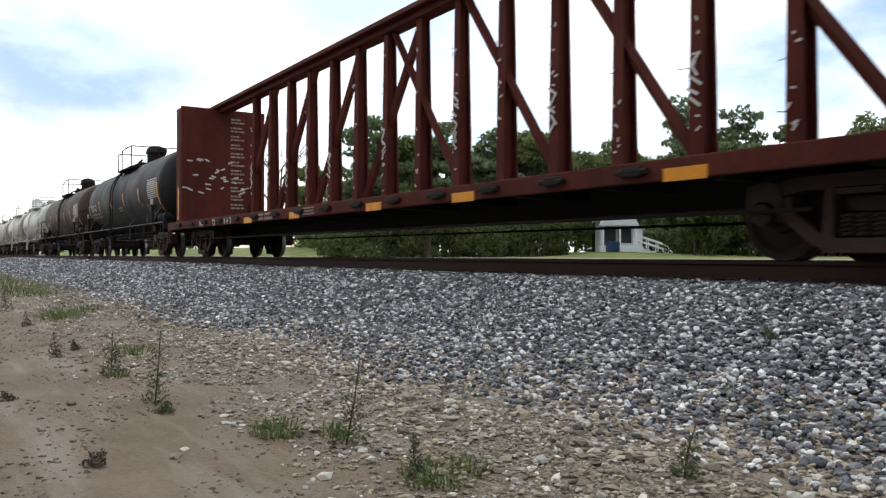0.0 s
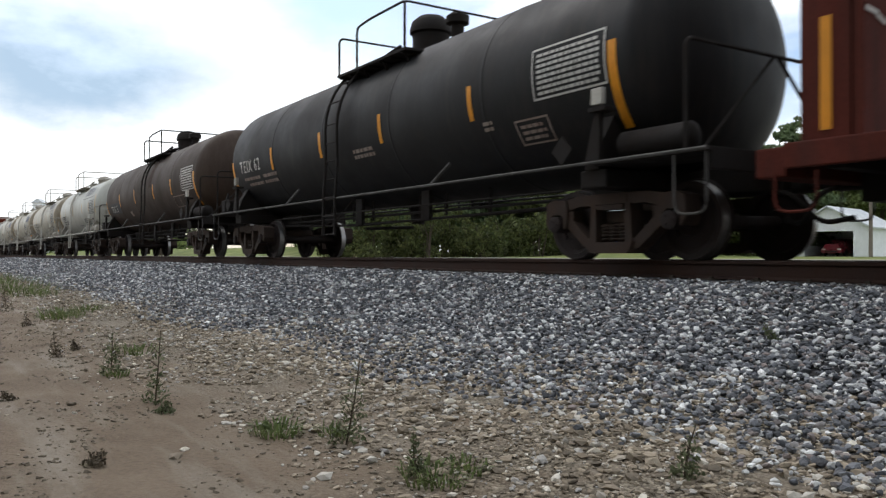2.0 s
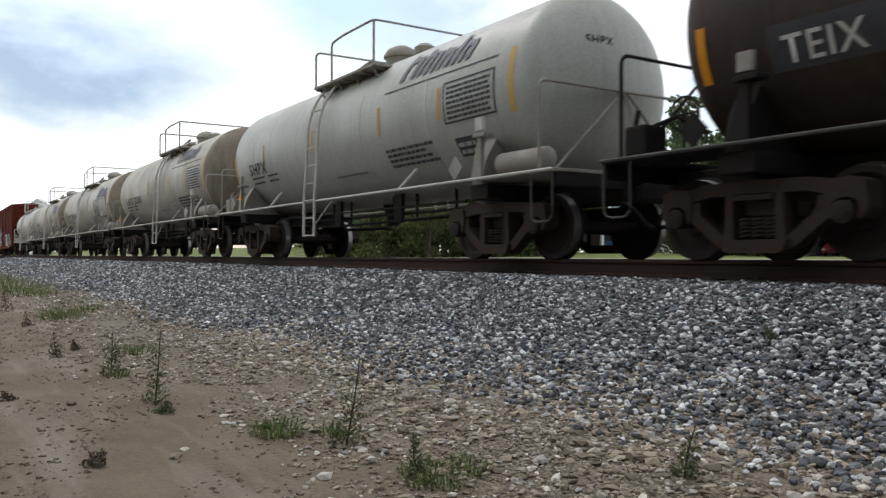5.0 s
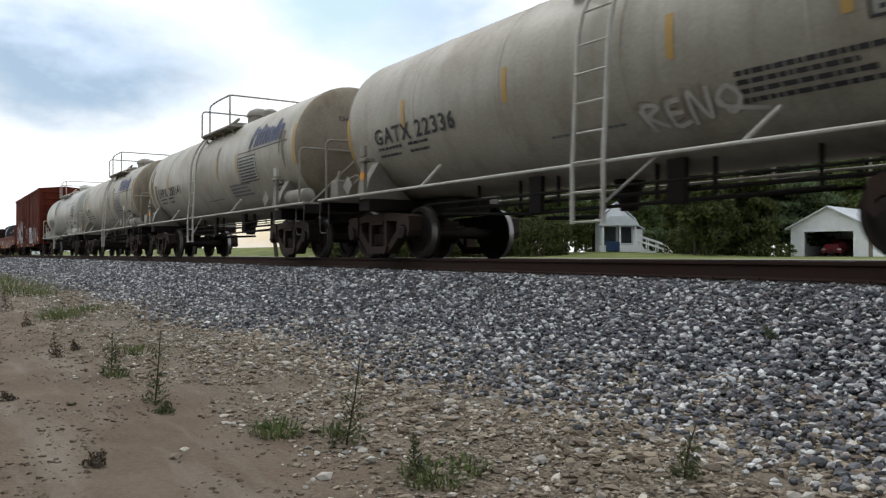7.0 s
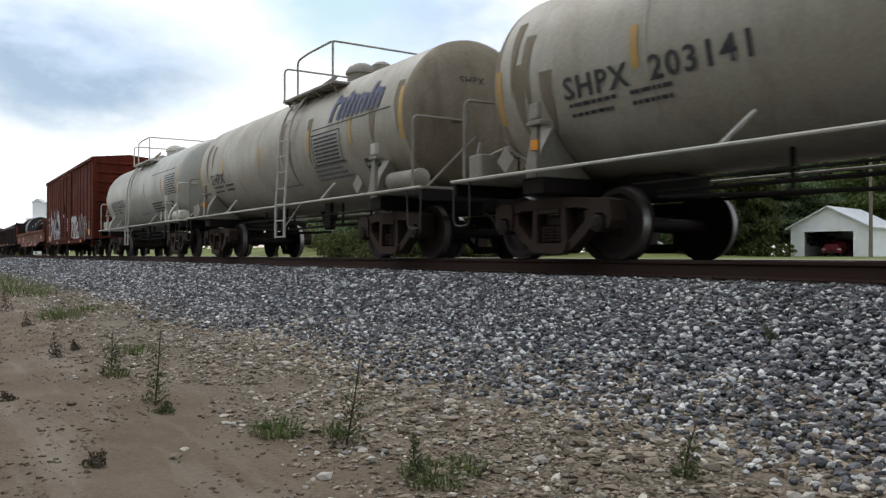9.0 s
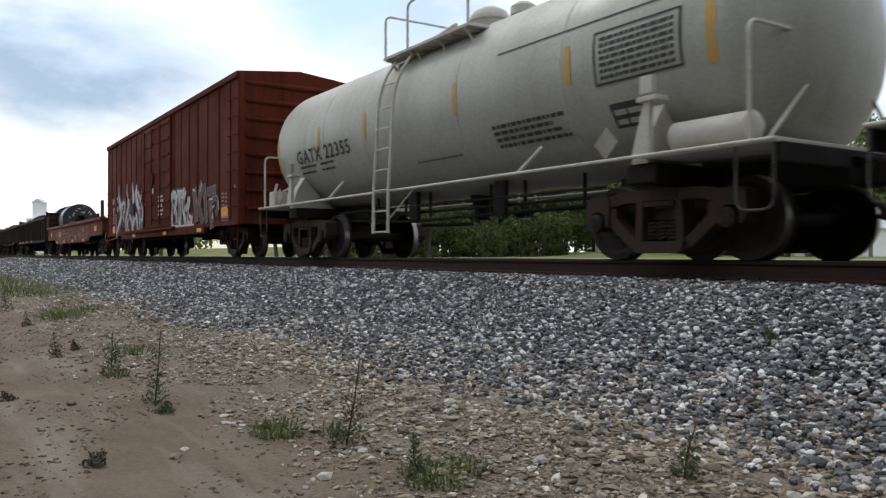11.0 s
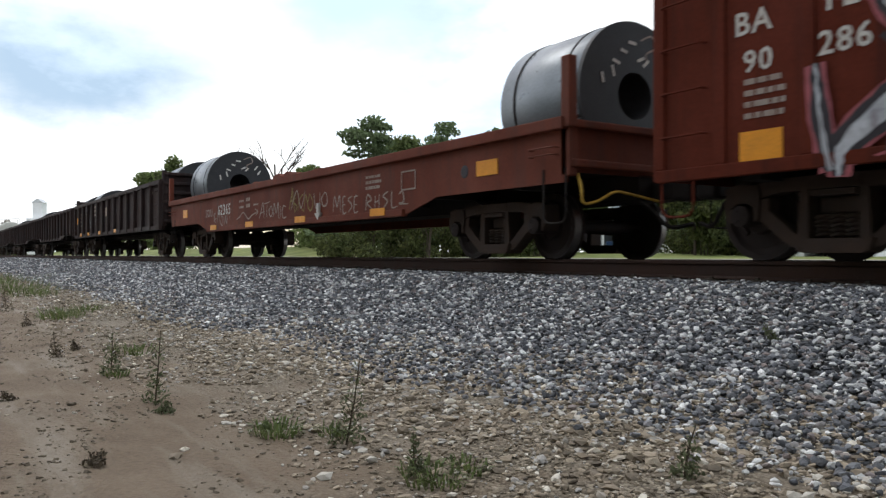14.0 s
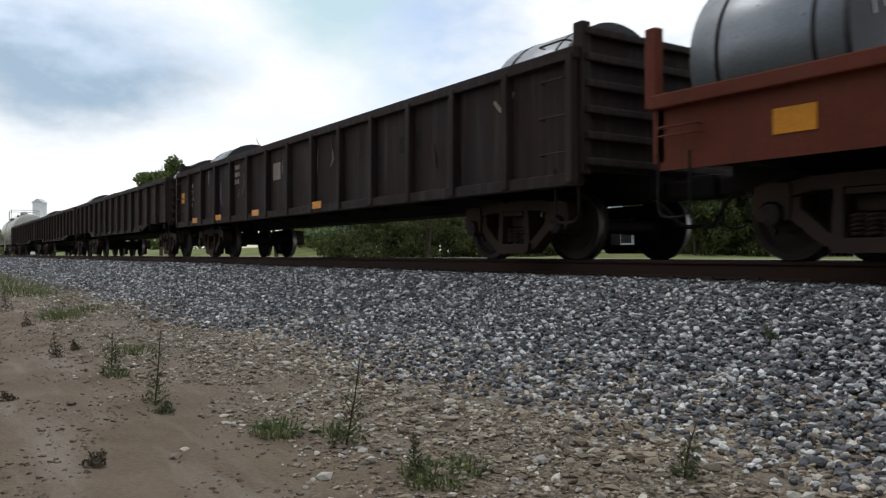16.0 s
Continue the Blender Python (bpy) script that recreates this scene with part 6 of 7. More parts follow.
    gold = [[(0.5, 0.95), (0.62, 1.2), (0.66, 1.37), (0.72, 1.1), (0.8, 0.9)], [(0.55, 1.1), (0.85, 1.16)], [(0.85, 1.25), (0.7, 1.1), (0.9, 1.0), (0.78, 0.88)], [(1.0, 1.25), (0.95, 0.9)], [(1.2, 1.22), (1.0, 1.08), (1.22, 0.88)], [(1.25, 0.9), (1.32, 1.2), (1.45, 0.92)], [(1.5, 1.2), (1.42, 1.0), (1.55, 0.88), (1.66, 1.02), (1.52, 1.2)]]
    loop = [[(1.7, 1.2), (1.78, 0.94), (1.95, 1.0), (1.98, 1.2)], [(2.18, 1.18), (2.05, 1.08), (2.12, 0.94), (2.28, 0.98), (2.26, 1.14), (2.16, 1.19)], [(0.6, 0.94), (0.9, 1.3), (1.1, 0.95), (1.3, 1.28)]]
    for k, (st, mat) in enumerate([(q, M_CHALK) for q in pen] + [(q, M_YELLOWSPRAY) for q in gold] + [(q, M_CHALK) for q in loop]):
        bm = ribbon(st, [0.022] + [0.03] * (len(st) - 2) + [0.018])
        for v in bm.verts:
            v.co = Vector((v.co.x, y - 0.0006 * k, v.co.y))
        part("graffiti", bm, mat, car, "thin pale spray-painted scrawl")
    bm = bmesh.new()
    prism(bm, [(1.91, 0.7), (2.03, 0.82), (1.945, 0.82), (1.945, 1.0), (1.875, 1.0), (1.875, 0.82), (1.79, 0.82)], -1.56, y)
    part("painted_arrow", bm, M_WHITE, car, "white downward arrow")
    for x in (-8.62, 8.62):
        bm = bmesh.new()
        rbox(bm, x - 0.07, x + 0.07, -1.56, -1.44, 1.5, 2.3, 0.015)
        part("end_stake", bm, M_G1, car)
    for x, w in ((-0.45, 0.43), (0.14, 0.3), (1.61, 0.1), (1.8, 0.1), (-1.73, 0.35)):
        bm = bmesh.new()
        tall = 1.72 if w > 0.4 or x == 0.14 else 1.66
        prism(bm, [(x, 1.58), (x + 0.02, tall - 0.05), (x + w * 0.3, tall), (x + w * 0.8, tall), (x + w, tall - 0.06), (x + w, 1.58)], -1.5, -1.2)
        part("chock", bm, M_G1, car)


def uncoupler(car, x):
    bm = bmesh.new()
    rod(bm, curved([(x, -1.35, 0.98), (x + 0.12, -1.4, 0.8), (x + 0.12, -1.4, 0.62), (x + 0.12, -1.15, 0.66), (x + 0.14, -0.9, 0.8), (x + 0.16, -0.2, 0.7)]), 0.017, 6)
    part("uncoupling_lever", bm, M_YELLOW, car, "yellow bent uncoupling lever")


def g2_marks(car):
    patches(car, [-6.6, -4.6, -2.0, 1.2], 0.9, 0.42, 0.13, -1.59)
    patches(car, [-8.0], 1.5, 0.3, 0.28, -1.506)
    side_marks(car, [([(0, 0.17 * i, 0.4, 0.11) for i in range(4)], -7.2, 1.35, 0.1, M_CHALK), ([(0, 0.17 * i, 0.35, 0.1) for i in range(4)], -3.4, 1.7, 0.1, M_CHALK),
                     ([(0, 0, 0.4, 0.35)], -0.95, 1.6, 0.3, M_CHALK), ([(0, 0, 0.6, 0.25)], 4.3, 1.6, 0.3, M_IRON)], -1.508)
    st = ribbon([(6.7, 2.0), (6.9, 1.85), (7.1, 2.05), (6.95, 1.95)], [0.05, 0.06, 0.05, 0.03])
    for v in st.verts:
        v.co = Vector((v.co.x, -1.51, v.co.y))
    part("graffiti", st, M_CHALK, car)


def wear(car, seed, top, y=-1.51):
    """Worn pale patches, scraped paint and old stencils on a gondola's near side."""
    rg = random.Random(seed)
    for k in range(26):
        x, z = rg.uniform(-7.6, 7.6), rg.uniform(1.05, top - 0.45)
        ln, w = rg.uniform(0.15, 0.6), rg.uniform(0.02, 0.1)
        st = [(0, ln), (rg.uniform(-0.06, 0.06), ln * 0.5), (rg.uniform(-0.08, 0.08), 0)]
        bm = ribbon(st, [w * 0.4, w, w * 0.3])
        for v in bm.verts:
            v.co = Vector((x + v.co.x, y - 0.0004 * k, z + v.co.y))
        part("worn_patch", bm, rg.choice((M_RAIL, M_RAIL, M_FADED)), car, "scraped worn paint")


g1_marks(g1)
wear(g2, 5, 2.3)
uncoupler(g1, 8.6)
g2_marks(g2)


# ---- trees, houses beyond the track ----
M_LEAF = material("leaf", (0.11, 0.15, 0.05), 0.7, 0, (0.165, 0.19, 0.075), 2, 0.8, 8, 0, rand=0.5)
# the leaf green at about half value: painted shade for bushes and low trees
M_SHADED_LEAF = material("shrub_leaf", (0.056, 0.076, 0.024), 0.75, 0, (0.1, 0.106, 0.037), 1.2, 0.9, 8, 0, rand=0.6)
M_NEEDLE = material("pine_needles", (0.115, 0.16, 0.075), 0.7, 0, (0.15, 0.19, 0.1), 2, 0.8, 8, 0, rand=0.45)

def translucent(m, share):
    """Leaves pass on part of the light that falls on them from behind."""
    t = m.node_tree
    p = t.nodes["Principled BSDF"]
    tr, mx = t.nodes.new("ShaderNodeBsdfTranslucent"), t.nodes.new("ShaderNodeMixShader")
    mx.inputs[0].default_value = share
    t.links.new(p.inputs["Base Color"].links[0].from_socket, tr.inputs["Color"])
    t.links.new(p.outputs[0], mx.inputs[1])
    t.links.new(tr.outputs[0], mx.inputs[2])
    t.links.new(mx.outputs[0], t.nodes["Material Output"].inputs["Surface"])


for q in (M_LEAF, M_NEEDLE, M_SHADED_LEAF, M_GRASS, M_WEED):
    translucent(q, 0.4)
M_BARK = material("bark", (0.07, 0.055, 0.04), 0.9, 0, (0.04, 0.03, 0.025), 6, 0.8, 40, 0.5)


def leaf_cloud(blobs, count, size, seed):
    """Leaves scattered in and on a set of (x, y, z, rx, rz) clumps."""
    rg = np.random.default_rng(seed)
    B = np.array(blobs)
    w = B[:, 3] ** 2 * B[:, 4]
    k = rg.choice(len(B), count, p=w / w.sum())
    d = rg.normal(0, 1, (count, 3))
    d /= np.linalg.norm(d, axis=1)[:, None]
    q = rg.uniform(0.25, 1.1, count) ** 0.55
    c = B[k, :3] + d * q[:, None] * B[k][:, [3, 3, 4]]
    u = rg.normal(0, 1, (count, 3))
    u /= np.linalg.norm(u, axis=1)[:, None]
    v = np.cross(u, rg.normal(0, 1, (count, 3)))
    v /= np.linalg.norm(v, axis=1)[:, None]
    s = (size * rg.uniform(0.6, 1.4, count))[:, None]
    V = np.stack([c - u * s, c + v * s * 0.5, c + u * s, c - v * s * 0.5], 1).reshape(-1, 3)
    return V, np.arange(count * 4).reshape(-1, 4)


def leaves(name, V, F, parent, mat):
    me = bpy.data.meshes.new(name)
    me.from_pydata(V.tolist(), [], F.tolist())
    me.materials.append(mat)
    ob = new(name, me)
    ob.parent = parent
    return ob


def tapered(bm, pts, r0, r1, n=7):
    first = len(bm.verts)
    rod(bm, pts, 1.0, n)
    bm.verts.ensure_lookup_table()
    P = [Vector(p) for p in pts]
    for i in range(len(P)):
        r = r0 + (r1 - r0) * i / (len(P) - 1)
        for v in bm.verts[first + i * n:first + (i + 1) * n]:
            v.co = P[i] + (v.co - P[i]) * r


def tree(place, height, spread, seed, label, conifer=False, count=9000, size=0.22, bare=0.16):
    rr = random.Random(seed)
    t = thing("tree", label, "tree", "trees beyond the track")
    bm = bmesh.new()
    lean = rr.uniform(-0.03, 0.03) * height
    tapered(bm, [(0, 0, -0.4), (lean * 0.3, 0, height * 0.25), (lean, 0, height * 0.6), (lean * 0.6, 0, height * 0.94)], 0.019 * height, 0.003 * height, 9)
    blobs = []
    if conifer:
        n = 26
        for i in range(n):
            q = bare + (0.99 - bare) * (i / (n - 1))
            for k in range(2):
                a = rr.uniform(0, 6.28)
                r = spread * (1.14 - q) ** 0.55 * rr.uniform(0.5, 1.15)
                z = height * q + rr.uniform(-0.02, 0.02) * height
                bx, by = r * 0.62 * math.cos(a), r * 0.62 * math.sin(a)
                blobs.append((bx + lean * q, by, z + 0.1, max(0.5, r * 0.55), 0.032 * height))
                if k == 0:
                    tapered(bm, [(lean * q, 0, z - 0.2), (bx * 1.3 + lean * q, by * 1.3, z + 0.15)], 0.05, 0.015, 5)
    else:
        for i in range(26):
            a, q = rr.uniform(0, 6.28), rr.uniform(bare + 0.1, 0.95)
            r = spread * math.sqrt(max(0.08, 1 - ((q - 0.55) / 0.48) ** 2)) * rr.uniform(0.3, 0.85)
            z = height * q
            bx, by = r * math.cos(a), r * math.sin(a)
            blobs.append((bx, by, z, spread * rr.uniform(0.22, 0.4), height * rr.uniform(0.05, 0.1)))
            if i % 2 == 0:
                tapered(bm, [(0, 0, max(0.2 * height, z - 0.22 * height)), (bx * 0.55, by * 0.55, z - 0.08 * height), (bx, by, z)], 0.006 * height, 0.02, 5)
    part("trunk", bm, M_BARK, t)
    leaves("crown", *leaf_cloud(blobs, count, size, seed), t, M_NEEDLE if conifer else M_SHADED_LEAF if height < 8 else M_LEAF)
    t.matrix_basis = pose(*place, 0, 0, rr.uniform(0, 360))
    return t


def at_view(bearing, depth):
    """A spot on the ground by its bearing and distance."""
    p = yonder(depth, (bearing - 784) / 1400 * depth)
    return (p.x, p.y, ground_z(p.x, p.y) - 0.1)


TREES = ((655, 80, 14.0, 5.6, True), (788, 84, 14.0, 5.6, True), (905, 82, 11.3, 5.0, False), (1000, 88, 11.5, 5.0, False), (1228, 80, 15.8, 5.4, True), (1305, 76, 13.8, 4.8, True),
         (1360, 80, 11.5, 4.6, False), (1430, 92, 12.0, 5.0, False), (1560, 82, 15.0, 5.0, False), (1050, 98, 11.5, 5.5, False), (850, 95, 11.6, 5.0, False), (715, 95, 12.0, 5, False), (575, 105, 11, 5, False),
         (1230, 62, 7.0, 3.2, False), (1330, 64, 6.5, 3.0, False), (960, 70, 6.0, 3.0, False), (1120, 100, 12.5, 5.0, False), (1500, 95, 11.0, 5.0, False), (1640, 80, 14.0, 5.0, False), (1085, 92, 13.0, 5.5, False), (945, 80, 12.6, 5.0, False), (865, 78, 12.2, 4.6, True), (725, 86, 12.6, 5.0, False), (1400, 74, 12.5, 4.6, True))
for i, (px, d, h, sp, con) in enumerate(TREES):
    tree(at_view(px, d), h, sp, 100 + i, "tall ragged dark green conifer" if con else "leafy dark green broadleaf tree", con, 14000 if con else 9000, 0.26, bare=0.12)
tree(at_view(285, 150), 18.5, 5.2, 60, "lone leafy tree far up the line", False, 7000, 0.4, 0.2)

# one bare dead tree
dead = thing("tree", "bare grey dead tree without leaves", "tree", "trees beyond the track")
bm = bmesh.new()
rr = random.Random(4)


def twig(p, d, ln, r, depth):
    q = p + d * ln
    tapered(bm, [p, p.lerp(q, 0.5) + Vector((rr.uniform(-1, 1), rr.uniform(-1, 1), 0)) * ln * 0.06, q], r, r * 0.6, 5)
    if depth:
        for k in range(3):
            twig(p.lerp(q, rr.uniform(0.5, 1.0)), (d + Vector((rr.uniform(-0.9, 0.9), rr.uniform(-0.9, 0.9), rr.uniform(-0.1, 0.5)))).normalized(), ln * 0.62, r * 0.55, depth - 1)


twig(Vector((0, 0, -0.3)), Vector((0, 0, 1)), 8.0, 0.26, 4)
part("trunk", bm, M_BARK, dead)
dead.matrix_basis = pose(*at_view(490, 92))

# undergrowth along the meadow's edge, its shade put into the leaf colour
for i in range(30):
    px = 590 + 33 * i
    if 1000 < px < 1190 or px > 1375:
        continue
    d = 66 + 4 * math.sin(i * 2.1)
    rr = random.Random(i)
    b = thing("bush", "dense green bush at the meadow's edge, leaf colour darkened as in shade", "bush", "bushes beyond the track")
    tall = rr.uniform(2.2, 4.4) if px > 640 else 1.6
    blobs = [(rr.uniform(-1.5, 1.5), rr.uniform(-1, 1), rr.uniform(0.2, tall), rr.uniform(0.6, 1.2), rr.uniform(0.5, 0.9)) for q in range(11)]
    leaves("foliage", *leaf_cloud(blobs, 1700, 0.17, i), b, M_SHADED_LEAF)
    bm = bmesh.new()
    for q in range(4):
        tapered(bm, [(0.3 * q - 0.5, 0, -0.1), (0.4 * q - 0.6 + rr.uniform(-0.2, 0.2), 0.1, tall * 0.5), (0.6 * q - 0.9, rr.uniform(-0.4, 0.4), tall * 0.95)], 0.07, 0.02, 5)
    part("stem", bm, M_BARK, b)
    b.matrix_basis = pose(*at_view(px, d))

# closed woods behind
blobs = []
rr = random.Random(77)
for i in range(230):
    px, d = rr.uniform(540, 1750), rr.uniform(104, 125)
    p = Vector(at_view(px, d))
    blobs.append((p.x, p.y, p.z + rr.uniform(0.5, 13.8 if px > 660 else 6.0) * rr.choice((1.0, 1.0, 0.6)), rr.uniform(2.2, 3.6), rr.uniform(1.4, 2.4)))
wood = leaves("woods", *leaf_cloud(blobs, 60000, 0.38, 5), None, M_LEAF)
tagged(wood, "closed dark green woods behind the houses", "woods", kind="stuff")
blobs = []
for i in range(90):
    px = rr.uniform(-250, 385)
    p = Vector(at_view(px, rr.uniform(330, 380)))
    blobs.append((p.x, p.y, p.z + rr.uniform(1, 9), rr.uniform(6, 10), rr.uniform(3, 5)))
tagged(leaves("woods", *leaf_cloud(blobs, 9000, 1.3, 6), None, M_LEAF), "low tree line on the far horizon", "woods", kind="stuff")


# ---- garage with its car, house, poles ----
def facing(bearing, depth, turn=0.0):
    p = at_view(bearing, depth)
    return pose(p[0], p[1], p[2] + 0.1, 0, 0, math.degrees(math.pi / 2 - AXIS) + turn)


garage = thing("garage", "white clapboard gabled garage with an open doorway", "garage")
W, H, D, RISE = 3.1, 2.45, 7.5, 1.65


def slab(name, pts, y0, y1, mat, parent):
    bm = bmesh.new()
    prism(bm, pts, y0, y1)
    bmesh.ops.recalc_face_normals(bm, faces=bm.faces[:])
    return part(name, bm, mat, parent)


slab("front_wall", [(-W, 0), (-W, H), (0, H + RISE), (W, H), (W, 0), (2.0, 0), (2.0, 2.1), (-2.0, 2.1), (-2.0, 0)], 0, 0.12, M_SIDING, garage)
slab("back_wall", [(-W, 0), (-W, H), (0, H + RISE), (W, H), (W, 0)], D - 0.12, D, M_SIDING, garage)
for s in (-1, 1):
    bm = bmesh.new()
    box(bm, *sorted((s * W, s * (W - 0.12))), 0.12, D - 0.12, 0, H)
    part("side_wall", bm, M_SIDING, garage)
    bm = bmesh.new()
    v = [bm.verts.new(q) for q in ((0, -0.35, H + RISE + 0.02), (s * (W + 0.35), -0.35, H - 0.16), (s * (W + 0.35), D + 0.3, H - 0.16), (0, D + 0.3, H + RISE + 0.02))]
    v += [bm.verts.new(q.co + Vector((0, 0, 0.12))) for q in v]
    for f in ((0, 1, 2, 3), (7, 6, 5, 4), (0, 4, 5, 1), (1, 5, 6, 2), (2, 6, 7, 3), (3, 7, 4, 0)):
        bm.faces.new([v[k] for k in f])
    bmesh.ops.recalc_face_normals(bm, faces=bm.faces[:])
    part("roof_slope", bm, M_ROOF, garage)
for i in range(11):
    z = 2.16 + 0.17 * i
    half = W - max(0, (z - H)) * W / RISE - 0.06
    if half > 0.2:
        bm = bmesh.new()
        box(bm, -half, half, -0.02, 0.0, z, z + 0.12)
        part("clapboard", bm, M_SIDING, garage)
bm = bmesh.new()
for s in (-1, 1):
    box(bm, *sorted((s * 1.96, s * 2.12)), -0.04, 0.16, 0, 2.1)
box(bm, -2.12, 2.12, -0.04, 0.16, 2.1, 2.22)
part("door_frame", bm, M_SIDING, garage)
bm = bmesh.new()
box(bm, -W + 0.13, W - 0.13, 0.13, D - 0.13, 0.0, 0.04)
part("floor_slab", bm, M_DOORDARK, garage)
garage.matrix_basis = facing(1466, 66, -46)

auto = thing("car", "maroon sedan parked nose-out in the garage doorway", "car")
bm = bmesh.new()
lathe_pts = [(-0.85, 0.25), (-0.88, 0.6), (-0.84, 0.85), (-0.7, 0.92), (-0.62, 1.3), (-0.5, 1.42), (0.5, 1.42), (0.62, 1.3), (0.7, 0.92), (0.84, 0.85), (0.88, 0.6), (0.85, 0.25)]
rows = []
for yy, kz, kx in ((0.0, 0.62, 0.94), (0.12, 0.64, 1.0), (1.1, 0.68, 1.0), (1.75, 1.0, 1.0), (3.3, 1.0, 1.0), (4.1, 0.7, 1.0), (4.5, 0.66, 0.95)):
    rows.append([bm.verts.new((x * kx, yy, min(z, 0.25 + (z - 0.25) * kz))) for x, z in lathe_pts])
for a, b in zip(rows, rows[1:]):
    for i in range(len(a)):
        j = (i + 1) % len(a)
        bm.faces.new((a[i], a[j], b[j], b[i]))
bm.faces.new(rows[0][::-1])
bm.faces.new(rows[-1])
part("car_body", bm, M_CARRED, auto, "", True)
bm = bmesh.new()
v = [bm.verts.new(q) for q in ((-0.66, 1.12, 0.94), (0.66, 1.12, 0.94), (0.52, 1.66, 1.36), (-0.52, 1.66, 1.36))]
bm.faces.new(v)
part("windscreen", bm, M_GLASS, auto)
for s in (-1, 1):
    bm = bmesh.new()
    rbox(bm, s * 0.62 - 0.16, s * 0.62 + 0.16, -0.03, 0.05, 0.5, 0.62, 0.03)
    part("headlight", bm, M_PALE, auto)
    for yy in (0.85, 3.6):
        bm = bmesh.new()
        lathe(bm, [(-0.1, 0.0), (-0.1, 0.28), (-0.07, 0.32), (0.07, 0.32), (0.1, 0.28), (0.1, 0.0)], "x", 20, (s * 0.78, yy, 0.32))
        part("wheel", bm, M_IRON, auto)
bm = bmesh.new()
rbox(bm, -0.5, 0.5, -0.05, 0.02, 0.32, 0.44, 0.02)
part("bumper", bm, M_IRON, auto)
auto.matrix_basis = garage.matrix_basis @ pose(0.1, 0.35, 0.045)

house = thing("house", "small white house with a porch and pale roof", "house")
# white siding toned down, so porch shade is part of the wall colour
M_WALL = material("weathered_white_siding", (0.62, 0.65, 0.67), 0.8, 0, (0.42, 0.45, 0.47), 1.5, 0.7, 20, 0.1)
bm = bmesh.new()
box(bm, -1.5, 1.5, 2.2, 7.6, 0, 3.1)
part("wall", bm, M_WALL, house)
bm = bmesh.new()
box(bm, 1.52, 2.45, 2.6, 6.5, 0, 2.15)
part("side_wing", bm, M_SIDING, house)
slab("wing_roof", [(1.5, 2.75), (2.65, 2.1), (2.65, 2.2), (1.5, 2.87)], 2.4, 6.7, M_ROOF, house)
for s in (-1, 1):
    bm = bmesh.new()
    v = [bm.verts.new(q) for q in ((0, 1.9, 4.6), (s * 1.8, 1.9, 2.95), (s * 1.8, 7.9, 2.95), (0, 7.9, 4.6))]
    v += [bm.verts.new(q.co + Vector((0, 0, 0.12))) for q in v]
    for f in ((0, 1, 2, 3), (7, 6, 5, 4), (0, 4, 5, 1), (1, 5, 6, 2), (2, 6, 7, 3), (3, 7, 4, 0)):
        bm.faces.new([v[k] for k in f])
    bmesh.ops.recalc_face_normals(bm, faces=bm.faces[:])
    part("roof", bm, M_ROOF, house)
slab("gable", [(-1.5, 3.1), (0, 4.5), (1.5, 3.1)], 2.2, 2.3, M_SIDING, house)
bm = bmesh.new()
prism(bm, [(-1.7, 2.55), (-1.5, 2.8), (-0.9, 3.25), (0.9, 3.25), (1.5, 2.8), (1.7, 2.55), (1.7, 2.4), (-1.7, 2.4)], -0.3, 2.2)
part("porch_roof", bm, M_ROOF, house)
for x in (-1.45, 0.05, 1.45):
    bm = bmesh.new()
    rbox(bm, x - 0.09, x + 0.09, -0.1, 0.08, 0.6, 2.4, 0.02)
    part("porch_post", bm, M_SIDING, house)
bm = bmesh.new()
rbox(bm, -1.7, 1.7, -0.2, 2.2, 0.0, 0.6, 0.02)
part("porch_floor", bm, M_SIDING, house)
for s, x in ((0, -0.7), (1, 0.75)):
    bm = bmesh.new()
    rbox(bm, x - 0.62, x + 0.62, 2.14, 2.19, 0.64 + 0.2 * s, 2.34, 0.02)
    part("window" if s else "door", bm, M_GLASS, house)
bm = bmesh.new()
rbox(bm, -1.2, 0.0, -0.5, 0.4, 0.05, 0.95, 0.08)
part("porch_bin", bm, material("blue_plastic", (0.02, 0.05, 0.12), 0.5, 0, (0.015, 0.03, 0.08), 3, 0.6, 20, 0), house)
for k, y in enumerate((-0.25, 0.9)):
    bm = bmesh.new()
    for dz in (0.45, 0.9):
        rod(bm, [(1.6, y, 0.6 + dz), (4.3, y - 0.2, -0.3 + dz)], 0.06, 6)
    for i in range(4):
        x = 1.7 + 0.85 * i
        rod(bm, [(x, y, 0.6 - 0.33 * (x - 1.6)), (x, y, 1.5 - 0.33 * (x - 1.6))], 0.05, 6)
    part("stair_railing", bm, M_SIDING, house)
bm = bmesh.new()
for i in range(5):
    box(bm, 1.7 + 0.5 * i, 2.2 + 0.5 * i, -0.25, 0.9, -0.2, 0.6 - 0.17 * (i + 1))
part("steps", bm, M_SIDING, house)
house.matrix_basis = facing(1096, 72, -6)

pole = thing("utility_pole", "grey weathered timber utility pole by the garage", "utility pole")
bm = bmesh.new()
tapered(bm, [(0, 0, -0.5), (0.02, 0, 4.5), (0.0, 0, 9.0)], 0.16, 0.1, 10)
part("post", bm, M_POLE, pole)
bm = bmesh.new()
rbox(bm, -1.1, 1.1, -0.06, 0.06, 8.3, 8.45, 0.01)
part("cross_arm", bm, M_POLE, pole)
pole.matrix_basis = facing(1541, 62)

